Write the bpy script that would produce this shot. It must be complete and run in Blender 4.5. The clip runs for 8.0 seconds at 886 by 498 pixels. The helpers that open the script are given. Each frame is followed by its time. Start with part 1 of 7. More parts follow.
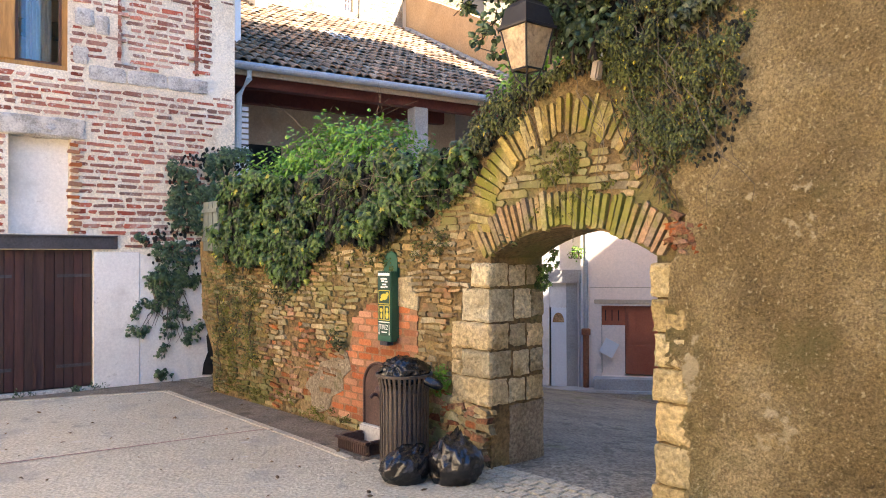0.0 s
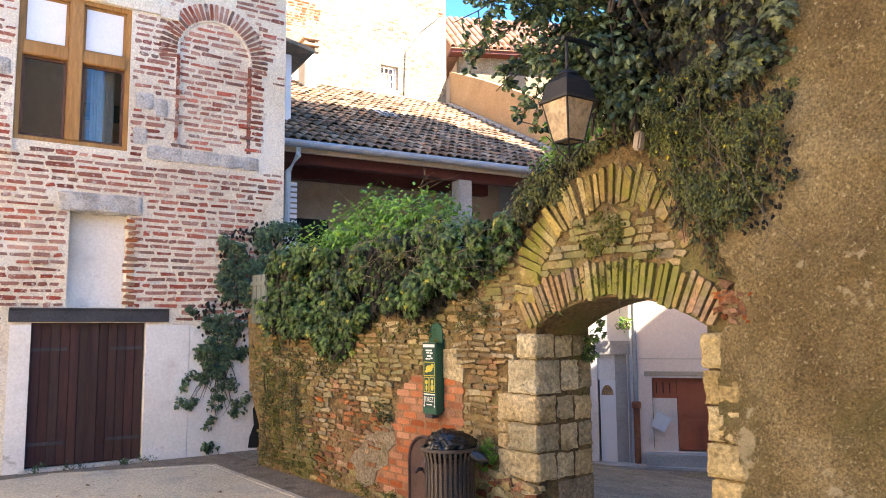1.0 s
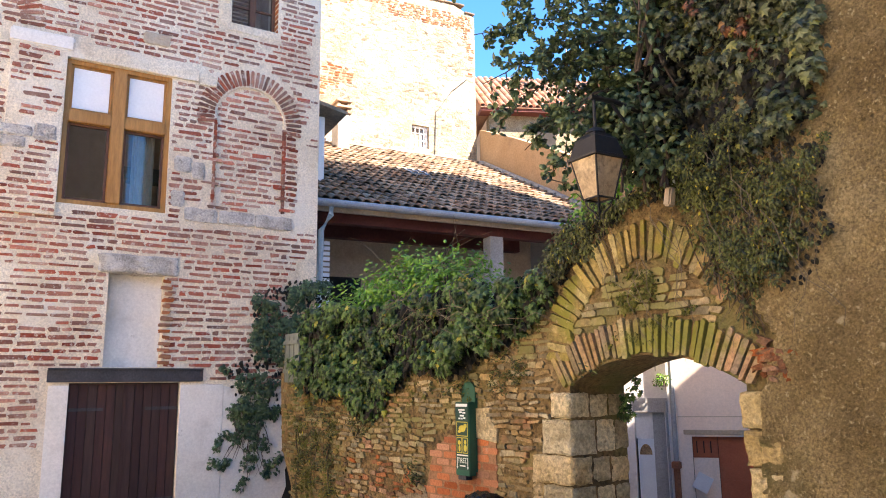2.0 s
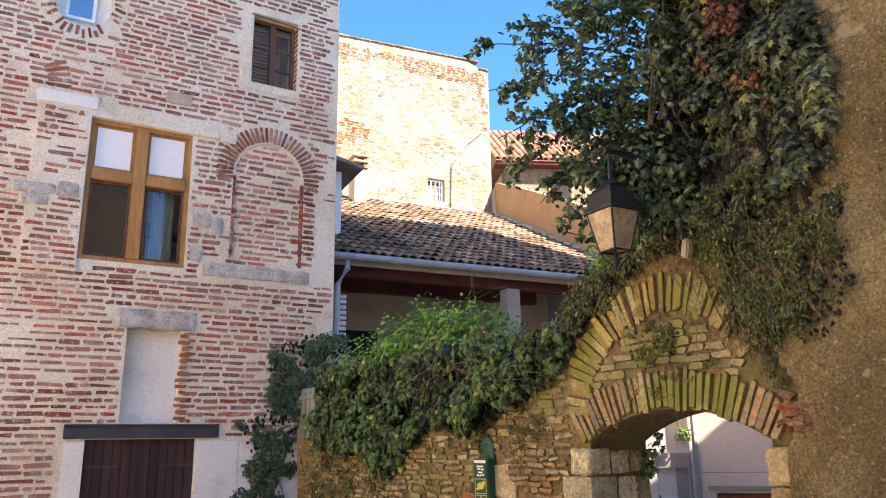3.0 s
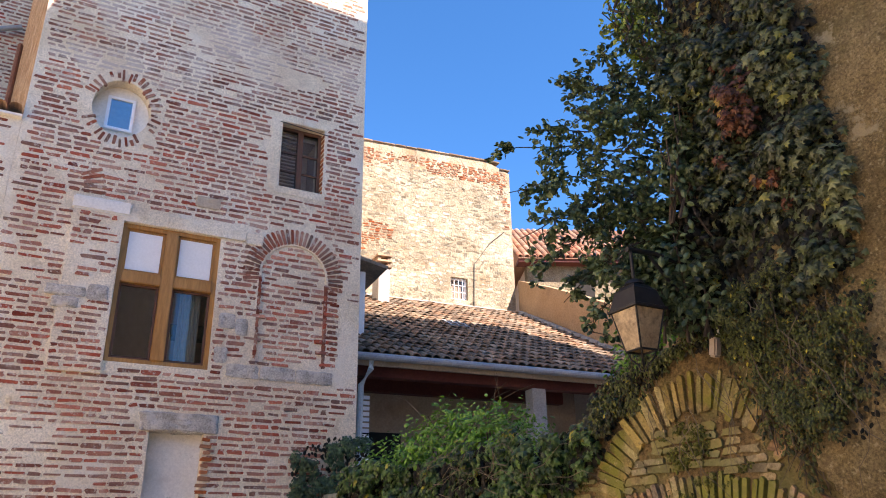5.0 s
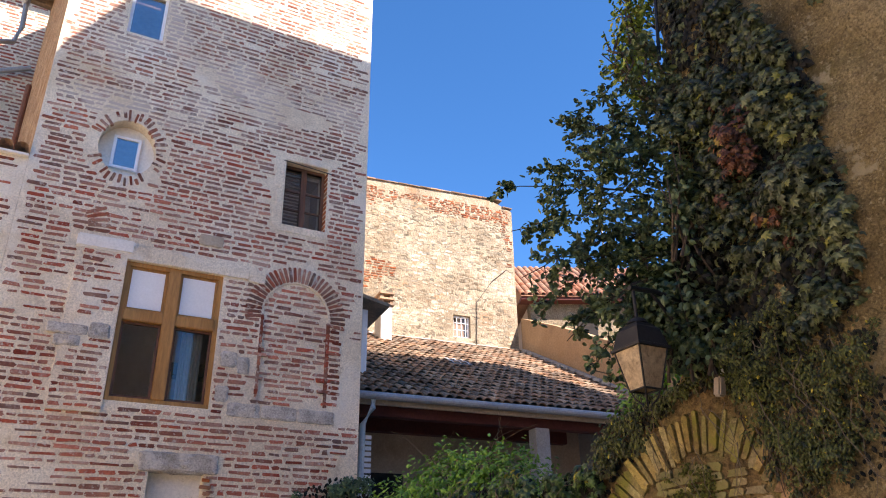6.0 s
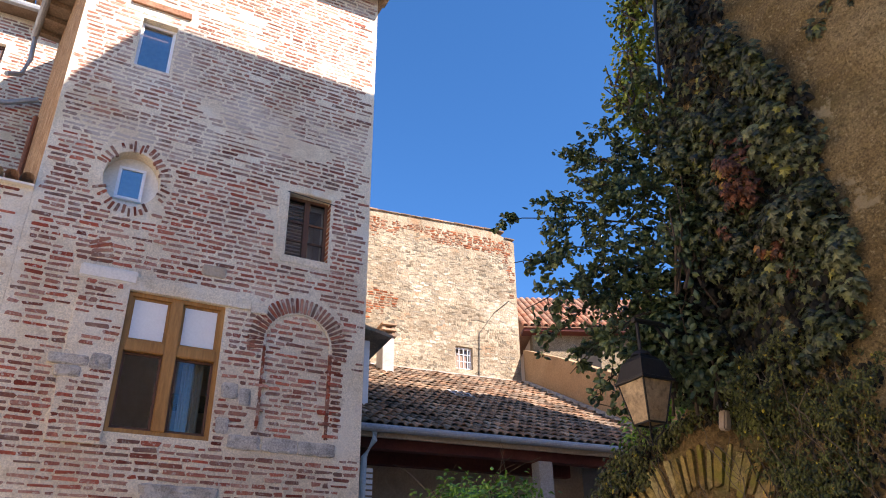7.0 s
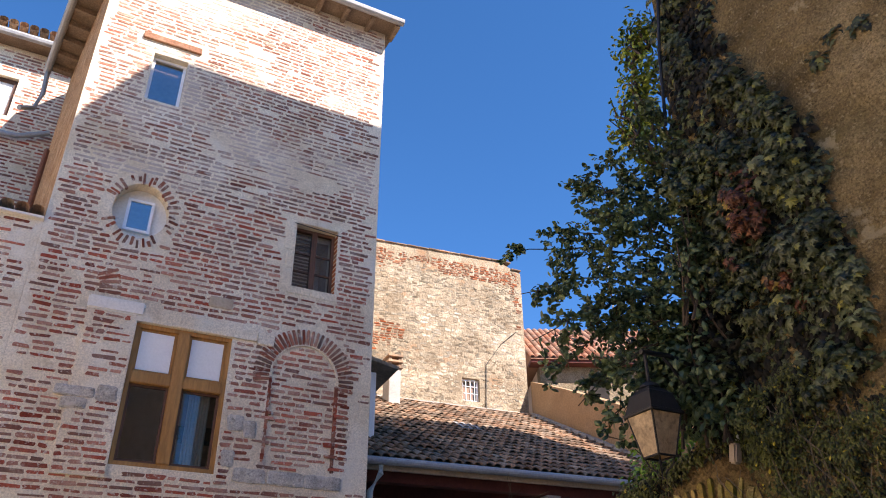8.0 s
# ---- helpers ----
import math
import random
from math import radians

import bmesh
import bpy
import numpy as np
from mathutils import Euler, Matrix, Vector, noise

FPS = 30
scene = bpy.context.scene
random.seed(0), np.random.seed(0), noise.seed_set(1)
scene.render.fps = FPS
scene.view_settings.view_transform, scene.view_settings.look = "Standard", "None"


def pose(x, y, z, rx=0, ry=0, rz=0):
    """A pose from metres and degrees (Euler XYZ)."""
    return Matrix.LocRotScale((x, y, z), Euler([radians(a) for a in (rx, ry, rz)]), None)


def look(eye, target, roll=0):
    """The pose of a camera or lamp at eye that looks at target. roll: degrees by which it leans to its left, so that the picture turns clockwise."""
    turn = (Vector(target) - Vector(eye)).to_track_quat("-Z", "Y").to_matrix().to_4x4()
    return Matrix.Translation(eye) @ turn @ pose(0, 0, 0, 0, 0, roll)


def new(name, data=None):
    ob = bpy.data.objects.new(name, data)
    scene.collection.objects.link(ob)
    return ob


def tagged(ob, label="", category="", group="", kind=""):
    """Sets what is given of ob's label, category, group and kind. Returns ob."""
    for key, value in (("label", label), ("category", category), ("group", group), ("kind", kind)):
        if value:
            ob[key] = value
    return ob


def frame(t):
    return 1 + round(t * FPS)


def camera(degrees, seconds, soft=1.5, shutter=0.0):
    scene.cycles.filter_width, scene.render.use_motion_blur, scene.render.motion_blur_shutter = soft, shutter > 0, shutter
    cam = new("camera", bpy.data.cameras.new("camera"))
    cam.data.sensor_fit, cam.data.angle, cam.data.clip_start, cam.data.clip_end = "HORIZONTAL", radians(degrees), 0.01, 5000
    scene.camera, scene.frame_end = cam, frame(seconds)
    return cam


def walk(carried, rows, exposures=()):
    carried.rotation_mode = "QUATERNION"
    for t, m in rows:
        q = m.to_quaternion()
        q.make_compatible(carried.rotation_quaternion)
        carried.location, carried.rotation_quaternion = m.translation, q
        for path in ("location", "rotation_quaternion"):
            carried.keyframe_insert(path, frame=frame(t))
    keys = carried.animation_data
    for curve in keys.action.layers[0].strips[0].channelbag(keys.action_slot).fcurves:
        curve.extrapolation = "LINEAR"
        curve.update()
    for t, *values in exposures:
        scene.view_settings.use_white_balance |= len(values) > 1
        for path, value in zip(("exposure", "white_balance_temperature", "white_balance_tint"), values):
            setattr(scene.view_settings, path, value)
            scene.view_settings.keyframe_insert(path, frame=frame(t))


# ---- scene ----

# ---------------------------------------------------------------- camera
EYE_Z = 1.7
cam = camera(61.0, 8.0, soft=1.0)
TURNS = [  # seconds, yaw, pitch, roll in degrees, and the sway of the eye in metres
    (0, -3.38, 0.72, -0.18, -0.009, 0.023, -0.026), (0.5, -1.66, 3.62, -0.29, -0.008, 0.019, -0.035), (1, 0.02, 6.17, -0.44, -0.006, 0.008, -0.030),
    (1.5, 1.46, 8.38, -0.59, 0.004, 0.002, -0.021), (3, 3.67, 14.44, -0.90, 0.003, 0.003, -0.003), (3.5, 4.21, 16.41, -0.96, 0.006, 0.007, -0.001),
    (4, 4.68, 18.36, -0.97, -0.001, 0.001, -0.001), (4.5, 5.12, 20.19, -0.95, -0.003, -0.008, 0.009), (5, 5.41, 21.92, -0.90, 0.004, -0.016, 0.009),
    (6.5, 5.62, 25.97, -0.79, 0.007, -0.027, 0.016), (7, 5.73, 27.11, -0.64, 0.002, -0.030, 0.018), (7.5, 6.00, 28.32, -0.53, 0.004, -0.021, 0.015),
    (8, 6.26, 29.48, -0.47, -0.000, -0.039, 0.015)]


def turned(yaw, pitch, roll, dx, dy, dz):
    a, p = radians(yaw), radians(pitch)
    ahead = Vector((-math.sin(a) * math.cos(p), math.cos(a) * math.cos(p), math.sin(p)))
    eye = Vector((dx, dy, EYE_Z + dz))
    return look(eye, eye + ahead, roll)


walk(cam, [(row[0], turned(*row[1:])) for row in TURNS],
     exposures=[(0, 3.25, 7150, 16), (1.5, 2.91, 7150, 18), (3.0, 2.49, 7100, 20), (4.0, 2.22, 7050, 21), (5.0, 1.97, 6980, 22), (6.5, 1.70, 6900, 23), (8.0, 1.52, 6800, 23)])

# ---------------------------------------------------------------- light
SUN_AZ, SUN_EL = 118.0, 42.0
world = bpy.data.worlds.new("world")
scene.world = world
world.use_nodes = True
wn = world.node_tree.nodes
sky = wn.new("ShaderNodeTexSky")
sky.sky_type = "NISHITA"
sky.sun_disc = False
sky.sun_elevation, sky.sun_rotation = radians(SUN_EL), radians(SUN_AZ)
sky.air_density, sky.dust_density, sky.ozone_density = 1.0, 0.0, 6.0
sky.altitude = 2500
deep = wn.new("ShaderNodeHueSaturation")
deep.inputs["Hue"].default_value, deep.inputs["Saturation"].default_value, deep.inputs["Value"].default_value = 0.496, 1.17, 1.0
world.node_tree.links.new(sky.outputs[0], deep.inputs["Color"])
world.node_tree.links.new(deep.outputs[0], wn["Background"].inputs[0])
wn["Background"].inputs[1].default_value = 0.102
sun_data = bpy.data.lights.new("sun", "SUN")
sun_data.energy, sun_data.angle, sun_data.color = 4.3, radians(0.5), (1.0, 0.93, 0.82)
sun = new("sun", sun_data)
a, e = radians(SUN_AZ), radians(SUN_EL)
sun.matrix_world = look((60 * math.sin(a) * math.cos(e), 60 * math.cos(a) * math.cos(e), 60 * math.sin(e)), (0, 0, 0))


# ---------------------------------------------------------------- materials
def mat(name, cols, s1=1.5, s2=25.0, fine=0.35, rough=0.85, bump=0.3, reach=0.01, rand="", spread=0.25, stains=(), metal=0.0,
        stretch=(1, 1, 1), spec=0.35):
    """Two scales of grain over a few colours; stains: (colour, scale, where it starts, softness, amount)."""
    m = bpy.data.materials.new(name)
    m.use_nodes = True
    nt = m.node_tree
    nd, ln = nt.nodes, nt.links
    bs = nd["Principled BSDF"]
    geo = nd.new("ShaderNodeNewGeometry")
    mp = nd.new("ShaderNodeMapping")
    mp.inputs["Scale"].default_value = stretch
    ln.new(geo.outputs["Position"], mp.inputs["Vector"])

    def noise_at(scale, detail=6.0, rough_=0.6):
        n = nd.new("ShaderNodeTexNoise")
        n.inputs["Scale"].default_value, n.inputs["Detail"].default_value, n.inputs["Roughness"].default_value = scale, detail, rough_
        ln.new(mp.outputs[0], n.inputs["Vector"])
        return n.outputs["Fac"]

    def mixed(kind, fac, one, two):
        n = nd.new("ShaderNodeMix")
        n.data_type, n.blend_type = "RGBA", kind
        for socket, value in ((n.inputs["Factor"], fac), (n.inputs[6], one), (n.inputs[7], two)):
            if isinstance(value, (float, int)):
                socket.default_value = value
            elif isinstance(value, tuple):
                socket.default_value = (*value, 1)
            else:
                ln.new(value, socket)
        return n.outputs[2]

    def ranged(value, lo, hi, a0=0.0, a1=1.0):
        n = nd.new("ShaderNodeMapRange")
        n.inputs[1].default_value, n.inputs[2].default_value = lo, hi
        n.inputs[3].default_value, n.inputs[4].default_value = a0, a1
        ln.new(value, n.inputs[0])
        return n.outputs[0]

    big, small = noise_at(s1, 5.0), noise_at(s2, 8.0, 0.7)
    ramp = nd.new("ShaderNodeValToRGB")
    ramp.color_ramp.elements[0].position, ramp.color_ramp.elements[1].position = 0.33, 0.67
    while len(ramp.color_ramp.elements) < len(cols):
        ramp.color_ramp.elements.new(0.5)
    for i, c in enumerate(cols):
        el = ramp.color_ramp.elements[i]
        el.position = 0.33 + 0.34 * i / max(1, len(cols) - 1)
        el.color = (*c, 1)
    ln.new(big, ramp.inputs[0])
    col = ramp.outputs[0]
    if rand:
        src = nd.new("ShaderNodeObjectInfo").outputs["Random"] if rand == "object" else geo.outputs["Random Per Island"]
        hsv = nd.new("ShaderNodeHueSaturation")
        ln.new(ranged(src, 0, 1, 1 - spread * 1.6, 1 + spread), hsv.inputs["Value"])
        wn2 = nd.new("ShaderNodeTexWhiteNoise")
        wn2.noise_dimensions = "1D"
        ln.new(src, wn2.inputs["W"])
        ln.new(ranged(wn2.outputs["Value"], 0, 1, 0.5 - spread * 0.02, 0.5 + spread * 0.06), hsv.inputs["Hue"])
        ln.new(ranged(wn2.outputs["Value"], 0, 1, 1 + spread * 0.5, 1 - spread * 0.9), hsv.inputs["Saturation"])
        ln.new(col, hsv.inputs["Color"])
        col = hsv.outputs[0]
    grain = ranged(small, 0.35, 0.65, 1 - fine, 1 + fine)
    g = nd.new("ShaderNodeCombineColor")
    for i in range(3):
        ln.new(grain, g.inputs[i])
    col = mixed("MULTIPLY", 1.0, col, g.outputs[0])
    for sc, scale, at, soft, amount in stains:
        col = mixed("MIX", ranged(noise_at(scale, 7.0, 0.65), at, at + soft, 0.0, amount), col, sc)
    ln.new(col, bs.inputs["Base Color"])
    bs.inputs["Roughness"].default_value, bs.inputs["Metallic"].default_value = rough, metal
    bs.inputs["Specular IOR Level"].default_value = spec
    if bump:
        add = nd.new("ShaderNodeMath")
        add.operation = "MULTIPLY_ADD"
        ln.new(small, add.inputs[0])
        add.inputs[1].default_value = 0.6
        ln.new(noise_at(s2 * 0.25, 6.0), add.inputs[2])
        b = nd.new("ShaderNodeBump")
        b.inputs["Strength"].default_value, b.inputs["Distance"].default_value = bump, reach
        ln.new(add.outputs[0], b.inputs["Height"])
        ln.new(b.outputs[0], bs.inputs["Normal"])
    return m


def leaf_mat(name, c0, c1, odd=None, share=0.04, rough=0.45):
    m = bpy.data.materials.new(name)
    m.use_nodes = True
    nt = m.node_tree
    nd, ln = nt.nodes, nt.links
    bs = nd["Principled BSDF"]
    geo = nd.new("ShaderNodeNewGeometry")
    ramp = nd.new("ShaderNodeValToRGB")
    el = ramp.color_ramp.elements
    el[0].color, el[1].color = (*c0, 1), (*c1, 1)
    el[1].position = 1 - share if odd else 1.0
    if odd:
        n = el.new(1 - share * 0.9)
        n.color = (*odd, 1)
    ln.new(geo.outputs["Random Per Island"], ramp.inputs[0])
    n1 = nd.new("ShaderNodeTexNoise")
    n1.inputs["Scale"].default_value = 1.6
    ln.new(geo.outputs["Position"], n1.inputs["Vector"])
    mr = nd.new("ShaderNodeMapRange")
    mr.inputs[1].default_value, mr.inputs[2].default_value, mr.inputs[3].default_value, mr.inputs[4].default_value = 0.3, 0.7, 0.75, 1.3
    ln.new(n1.outputs["Fac"], mr.inputs[0])
    hs = nd.new("ShaderNodeHueSaturation")
    ln.new(mr.outputs[0], hs.inputs["Value"])
    ln.new(ramp.outputs[0], hs.inputs["Color"])
    ln.new(hs.outputs[0], bs.inputs["Base Color"])
    bs.inputs["Roughness"].default_value = rough
    tr = nd.new("ShaderNodeBsdfTranslucent")
    ln.new(hs.outputs[0], tr.inputs["Color"])
    ms = nd.new("ShaderNodeMixShader")
    ms.inputs[0].default_value = 0.14
    ln.new(bs.outputs[0], ms.inputs[1])
    ln.new(tr.outputs[0], ms.inputs[2])
    ln.new(ms.outputs[0], nd["Material Output"].inputs[0])
    return m


def glass_mat(name, tint=(0.97, 0.98, 0.98), ior=1.5):
    m = bpy.data.materials.new(name)
    m.use_nodes = True
    nd, ln = m.node_tree.nodes, m.node_tree.links
    tr, gl, mx, fr = (nd.new("ShaderNodeBsdfTransparent"), nd.new("ShaderNodeBsdfGlossy"), nd.new("ShaderNodeMixShader"), nd.new("ShaderNodeFresnel"))
    tr.inputs[0].default_value = (*tint, 1)
    gl.inputs["Roughness"].default_value = 0.02
    fr.inputs[0].default_value = ior
    ln.new(fr.outputs[0], mx.inputs[0])
    ln.new(tr.outputs[0], mx.inputs[1])
    ln.new(gl.outputs[0], mx.inputs[2])
    ln.new(mx.outputs[0], nd["Material Output"].inputs[0])
    return m


LIME = (0.62, 0.55, 0.46)
M_MORTAR = mat("lime_mortar", [(0.67, 0.56, 0.42), (0.79, 0.69, 0.535), (0.85, 0.77, 0.63)], 0.9, 42, 0.26, 0.95, 0.9, 0.02,
               stains=[((0.42, 0.31, 0.22), 6.0, 0.59, 0.10, 0.5), ((0.64, 0.52, 0.34), 0.75, 0.55, 0.10, 0.55), ((0.81, 0.765, 0.67), 1.3, 0.55, 0.12, 0.6), ((0.43, 0.39, 0.32), 2.3, 0.61, 0.08, 0.5)])
BRICKS = [(0.26, 0.075, 0.05), (0.37, 0.12, 0.08), (0.48, 0.20, 0.135)]
WASH = [((0.66, 0.57, 0.48), 17.0, 0.56, 0.09, 0.8), ((0.55, 0.42, 0.35), 4.5, 0.56, 0.14, 0.55), ((0.62, 0.54, 0.46), 0.9, 0.57, 0.12, 0.5)]
M_BRICK = mat("old_brick", BRICKS, 1.2, 45, 0.3, 0.92, 0.5, 0.008, "object", 0.3, WASH)
M_UPBRICKS = mat("limewashed_bricks", [(0.23, 0.09, 0.065), (0.33, 0.14, 0.095), (0.43, 0.21, 0.14)], 1.2, 45, 0.3, 0.92, 0.5, 0.008, "island", 0.25,
                 [((0.62, 0.55, 0.47), 16.0, 0.54, 0.10, 0.8), ((0.62, 0.55, 0.48), 0.8, 0.50, 0.10, 0.75)])
M_RINGRED = mat("dark_red_brick", [(0.22, 0.062, 0.038), (0.36, 0.12, 0.07)], 1.2, 45, 0.3, 0.92, 0.5, 0.008, "object", 0.3, [((0.62, 0.53, 0.44), 12.0, 0.55, 0.1, 0.75)])
M_BRICKS = mat("old_bricks", BRICKS, 1.2, 45, 0.3, 0.92, 0.5, 0.008, "island", 0.3, WASH)
ORANGE = [(0.32, 0.105, 0.045), (0.41, 0.15, 0.066)]
M_ORANGE = mat("orange_brick", ORANGE, 2.0, 50, 0.25, 0.9, 0.4, 0.006, "object", 0.22, [((0.4, 0.32, 0.24), 9.0, 0.6, 0.1, 0.5)])
M_REDSTONE = mat("crumbled_red_brick", [(0.19, 0.07, 0.03), (0.31, 0.11, 0.045)], 5.0, 40, 0.45, 0.95, 0.9, 0.03, "object", 0.25, [((0.34, 0.23, 0.10), 9.0, 0.52, 0.12, 0.8)])
M_CEMENTPATCH = mat("old_cement", [(0.22, 0.17, 0.11), (0.30, 0.245, 0.165)], 5.0, 40, 0.45, 0.95, 1.0, 0.03, stains=[((0.14, 0.12, 0.05), 4.0, 0.54, 0.12, 0.7)])
M_PATCHMORTAR = mat("patch_mortar", [(0.20, 0.105, 0.055), (0.29, 0.16, 0.085)], 2.0, 40, 0.3, 0.95, 0.5, 0.01)
M_PLASTER = mat("white_plaster", [(0.72, 0.68, 0.61), (0.84, 0.80, 0.74)], 1.0, 30, 0.1, 0.92, 0.3, 0.008,
                stains=[((0.56, 0.51, 0.44), 1.6, 0.57, 0.12, 0.6), ((0.38, 0.33, 0.27), 4.0, 0.63, 0.07, 0.65)])
M_GREYSTONE = mat("grey_limestone", [(0.36, 0.33, 0.29), (0.52, 0.48, 0.43), (0.64, 0.60, 0.54)], 4.0, 45, 0.35, 0.95, 1.0, 0.03,
                  stains=[((0.72, 0.66, 0.58), 5.0, 0.55, 0.08, 0.7), ((0.20, 0.17, 0.14), 11.0, 0.60, 0.06, 0.6)])
M_WALLMORTAR = mat("earth_mortar", [(0.13, 0.085, 0.035), (0.22, 0.145, 0.06), (0.30, 0.205, 0.095)], 2.2, 26, 0.5, 0.97, 1.0, 0.05,
                   stains=[((0.15, 0.15, 0.045), 1.1, 0.51, 0.14, 0.8), ((0.05, 0.036, 0.018), 7.0, 0.57, 0.08, 0.7)])
RUBBLE = [(0.20, 0.14, 0.065), (0.32, 0.235, 0.12), (0.45, 0.35, 0.205)]
MOSSY = [((0.40, 0.15, 0.055), 1.5, 0.57, 0.1, 0.5), ((0.19, 0.18, 0.05), 1.3, 0.47, 0.12, 0.8), ((0.09, 0.065, 0.03), 9.0, 0.54, 0.12, 0.7), ((0.52, 0.42, 0.25), 13.0, 0.62, 0.06, 0.6)]
M_RUBBLE = mat("rubble_stone", RUBBLE, 2.6, 34, 0.35, 0.95, 0.8, 0.015, "object", 0.3, MOSSY)
M_RUBBLES = mat("rubble_stones", RUBBLE, 2.6, 34, 0.35, 0.95, 0.8, 0.015, "island", 0.3, MOSSY)
M_REDRUBBLE = mat("old_red_wall_brick", [(0.20, 0.075, 0.032), (0.30, 0.125, 0.055), (0.36, 0.19, 0.095)], 3.0, 34, 0.4, 0.95, 0.9, 0.02, "island", 0.3,
                  [((0.30, 0.22, 0.12), 6.0, 0.55, 0.1, 0.65), ((0.13, 0.12, 0.035), 2.0, 0.56, 0.1, 0.6), ((0.07, 0.05, 0.025), 10.0, 0.57, 0.1, 0.6)])
M_MOSSRUBBLE = mat("mossy_wall_stone", [(0.12, 0.09, 0.032), (0.20, 0.15, 0.055), (0.28, 0.21, 0.10)], 2.6, 34, 0.4, 0.95, 0.9, 0.02, "island", 0.3,
                   [((0.10, 0.105, 0.02), 2.2, 0.47, 0.12, 0.8), ((0.24, 0.095, 0.04), 3.5, 0.60, 0.08, 0.55), ((0.05, 0.036, 0.016), 9.0, 0.55, 0.1, 0.7)])
M_ASHLAR = mat("ashlar_limestone", [(0.45, 0.33, 0.165), (0.59, 0.46, 0.255), (0.68, 0.55, 0.335)], 3.0, 32, 0.4, 0.93, 1.0, 0.05, "object", 0.2,
               [((0.28, 0.19, 0.08), 5.0, 0.55, 0.12, 0.6), ((0.34, 0.15, 0.055), 2.2, 0.62, 0.08, 0.45), ((0.16, 0.115, 0.05), 14.0, 0.61, 0.06, 0.6)])
M_JAMB = mat("crumbling_cream_stone", [(0.40, 0.29, 0.12), (0.54, 0.41, 0.20)], 4.0, 34, 0.4, 0.95, 1.0, 0.03, "object", 0.1, [((0.22, 0.15, 0.06), 7.0, 0.58, 0.08, 0.7)])
M_VOUSSOIR = mat("mossy_arch_brick", [(0.33, 0.29, 0.05), (0.36, 0.27, 0.085), (0.31, 0.19, 0.095)], 1.3, 34, 0.35, 0.95, 0.8, 0.02, "object", 0.18,
                 [((0.19, 0.195, 0.02), 2.6, 0.48, 0.14, 0.8), ((0.10, 0.075, 0.03), 8.0, 0.54, 0.10, 0.75), ((0.45, 0.36, 0.16), 16.0, 0.60, 0.06, 0.6)])
M_RINGBRICK = mat("brown_arch_brick", [(0.26, 0.22, 0.055), (0.31, 0.215, 0.095), (0.34, 0.215, 0.13)], 1.1, 34, 0.4, 0.95, 0.8, 0.02, "object", 0.2,
                  [((0.19, 0.195, 0.025), 1.9, 0.48, 0.12, 0.8), ((0.11, 0.08, 0.04), 9.0, 0.56, 0.12, 0.65)])
# Grain and the flecks at scales 30 and 38 stand in for relief shading.
M_OCHRE = mat("ochre_roughcast", [(0.20, 0.135, 0.052), (0.335, 0.24, 0.105), (0.50, 0.38, 0.19)], 1.1, 60, 0.5, 0.97, 1.0, 0.07,
              stains=[((0.175, 0.15, 0.05), 0.9, 0.53, 0.12, 0.7), ((0.36, 0.22, 0.10), 1.7, 0.62, 0.1, 0.35), ((0.22, 0.15, 0.06), 11.0, 0.55, 0.10, 0.55), ((0.64, 0.52, 0.29), 30.0, 0.60, 0.05, 0.7),
                      ((0.12, 0.085, 0.03), 38.0, 0.59, 0.05, 0.65), ((0.64, 0.53, 0.32), 3.0, 0.62, 0.04, 0.75)])
M_SLAB = mat("pale_concrete", [(0.43, 0.365, 0.26), (0.55, 0.475, 0.35)], 0.7, 38, 0.36, 0.93, 0.8, 0.02,
             stains=[((0.22, 0.18, 0.135), 24.0, 0.60, 0.06, 0.45), ((0.27, 0.24, 0.20), 1.4, 0.53, 0.12, 0.6), ((0.23, 0.205, 0.17), 5.5, 0.60, 0.07, 0.55), ((0.56, 0.52, 0.46), 6.0, 0.62, 0.08, 0.5)])
M_EARTH = mat("worn_paving", [(0.17, 0.13, 0.09), (0.27, 0.21, 0.15)], 2.3, 40, 0.5, 0.95, 0.9, 0.03, stains=[((0.09, 0.07, 0.04), 5.0, 0.56, 0.08, 0.7), ((0.36, 0.30, 0.22), 9.0, 0.60, 0.06, 0.6)])
M_ASPHALT = mat("grey_asphalt", [(0.17, 0.145, 0.11), (0.30, 0.26, 0.195)], 1.6, 30, 0.6, 0.9, 1.0, 0.03,
                stains=[((0.13, 0.15, 0.04), 0.8, 0.56, 0.1, 0.6), ((0.09, 0.08, 0.065), 3.2, 0.56, 0.05, 0.7), ((0.42, 0.38, 0.30), 16.0, 0.60, 0.05, 0.6)])
M_TILE = mat("canal_tile", [(0.19, 0.125, 0.085), (0.29, 0.185, 0.12), (0.40, 0.255, 0.165)], 1.0, 30, 0.3, 0.93, 0.4, 0.008, "object", 0.3,
             [((0.12, 0.10, 0.08), 2.2, 0.50, 0.14, 0.6)])
M_TILES = mat("canal_tiles", [(0.19, 0.125, 0.085), (0.29, 0.185, 0.12), (0.40, 0.255, 0.165)], 1.0, 30, 0.3, 0.93, 0.4, 0.008, "island", 0.3,
              [((0.12, 0.10, 0.08), 2.2, 0.50, 0.14, 0.6)])
# Darkened so that the channels between tile rows look shaded.
M_DECK = mat("tile_channel_shade", [(0.05, 0.04, 0.033), (0.08, 0.06, 0.05)], 1.0, 30, 0.3, 0.95, 0.3, 0.008)
M_REDTILES = mat("red_tiles", [(0.27, 0.115, 0.065), (0.36, 0.18, 0.11)], 1.0, 30, 0.3, 0.93, 0.4, 0.008, "island", 0.25)
GABLE = [(0.19, 0.145, 0.095), (0.31, 0.255, 0.18), (0.47, 0.405, 0.31)]
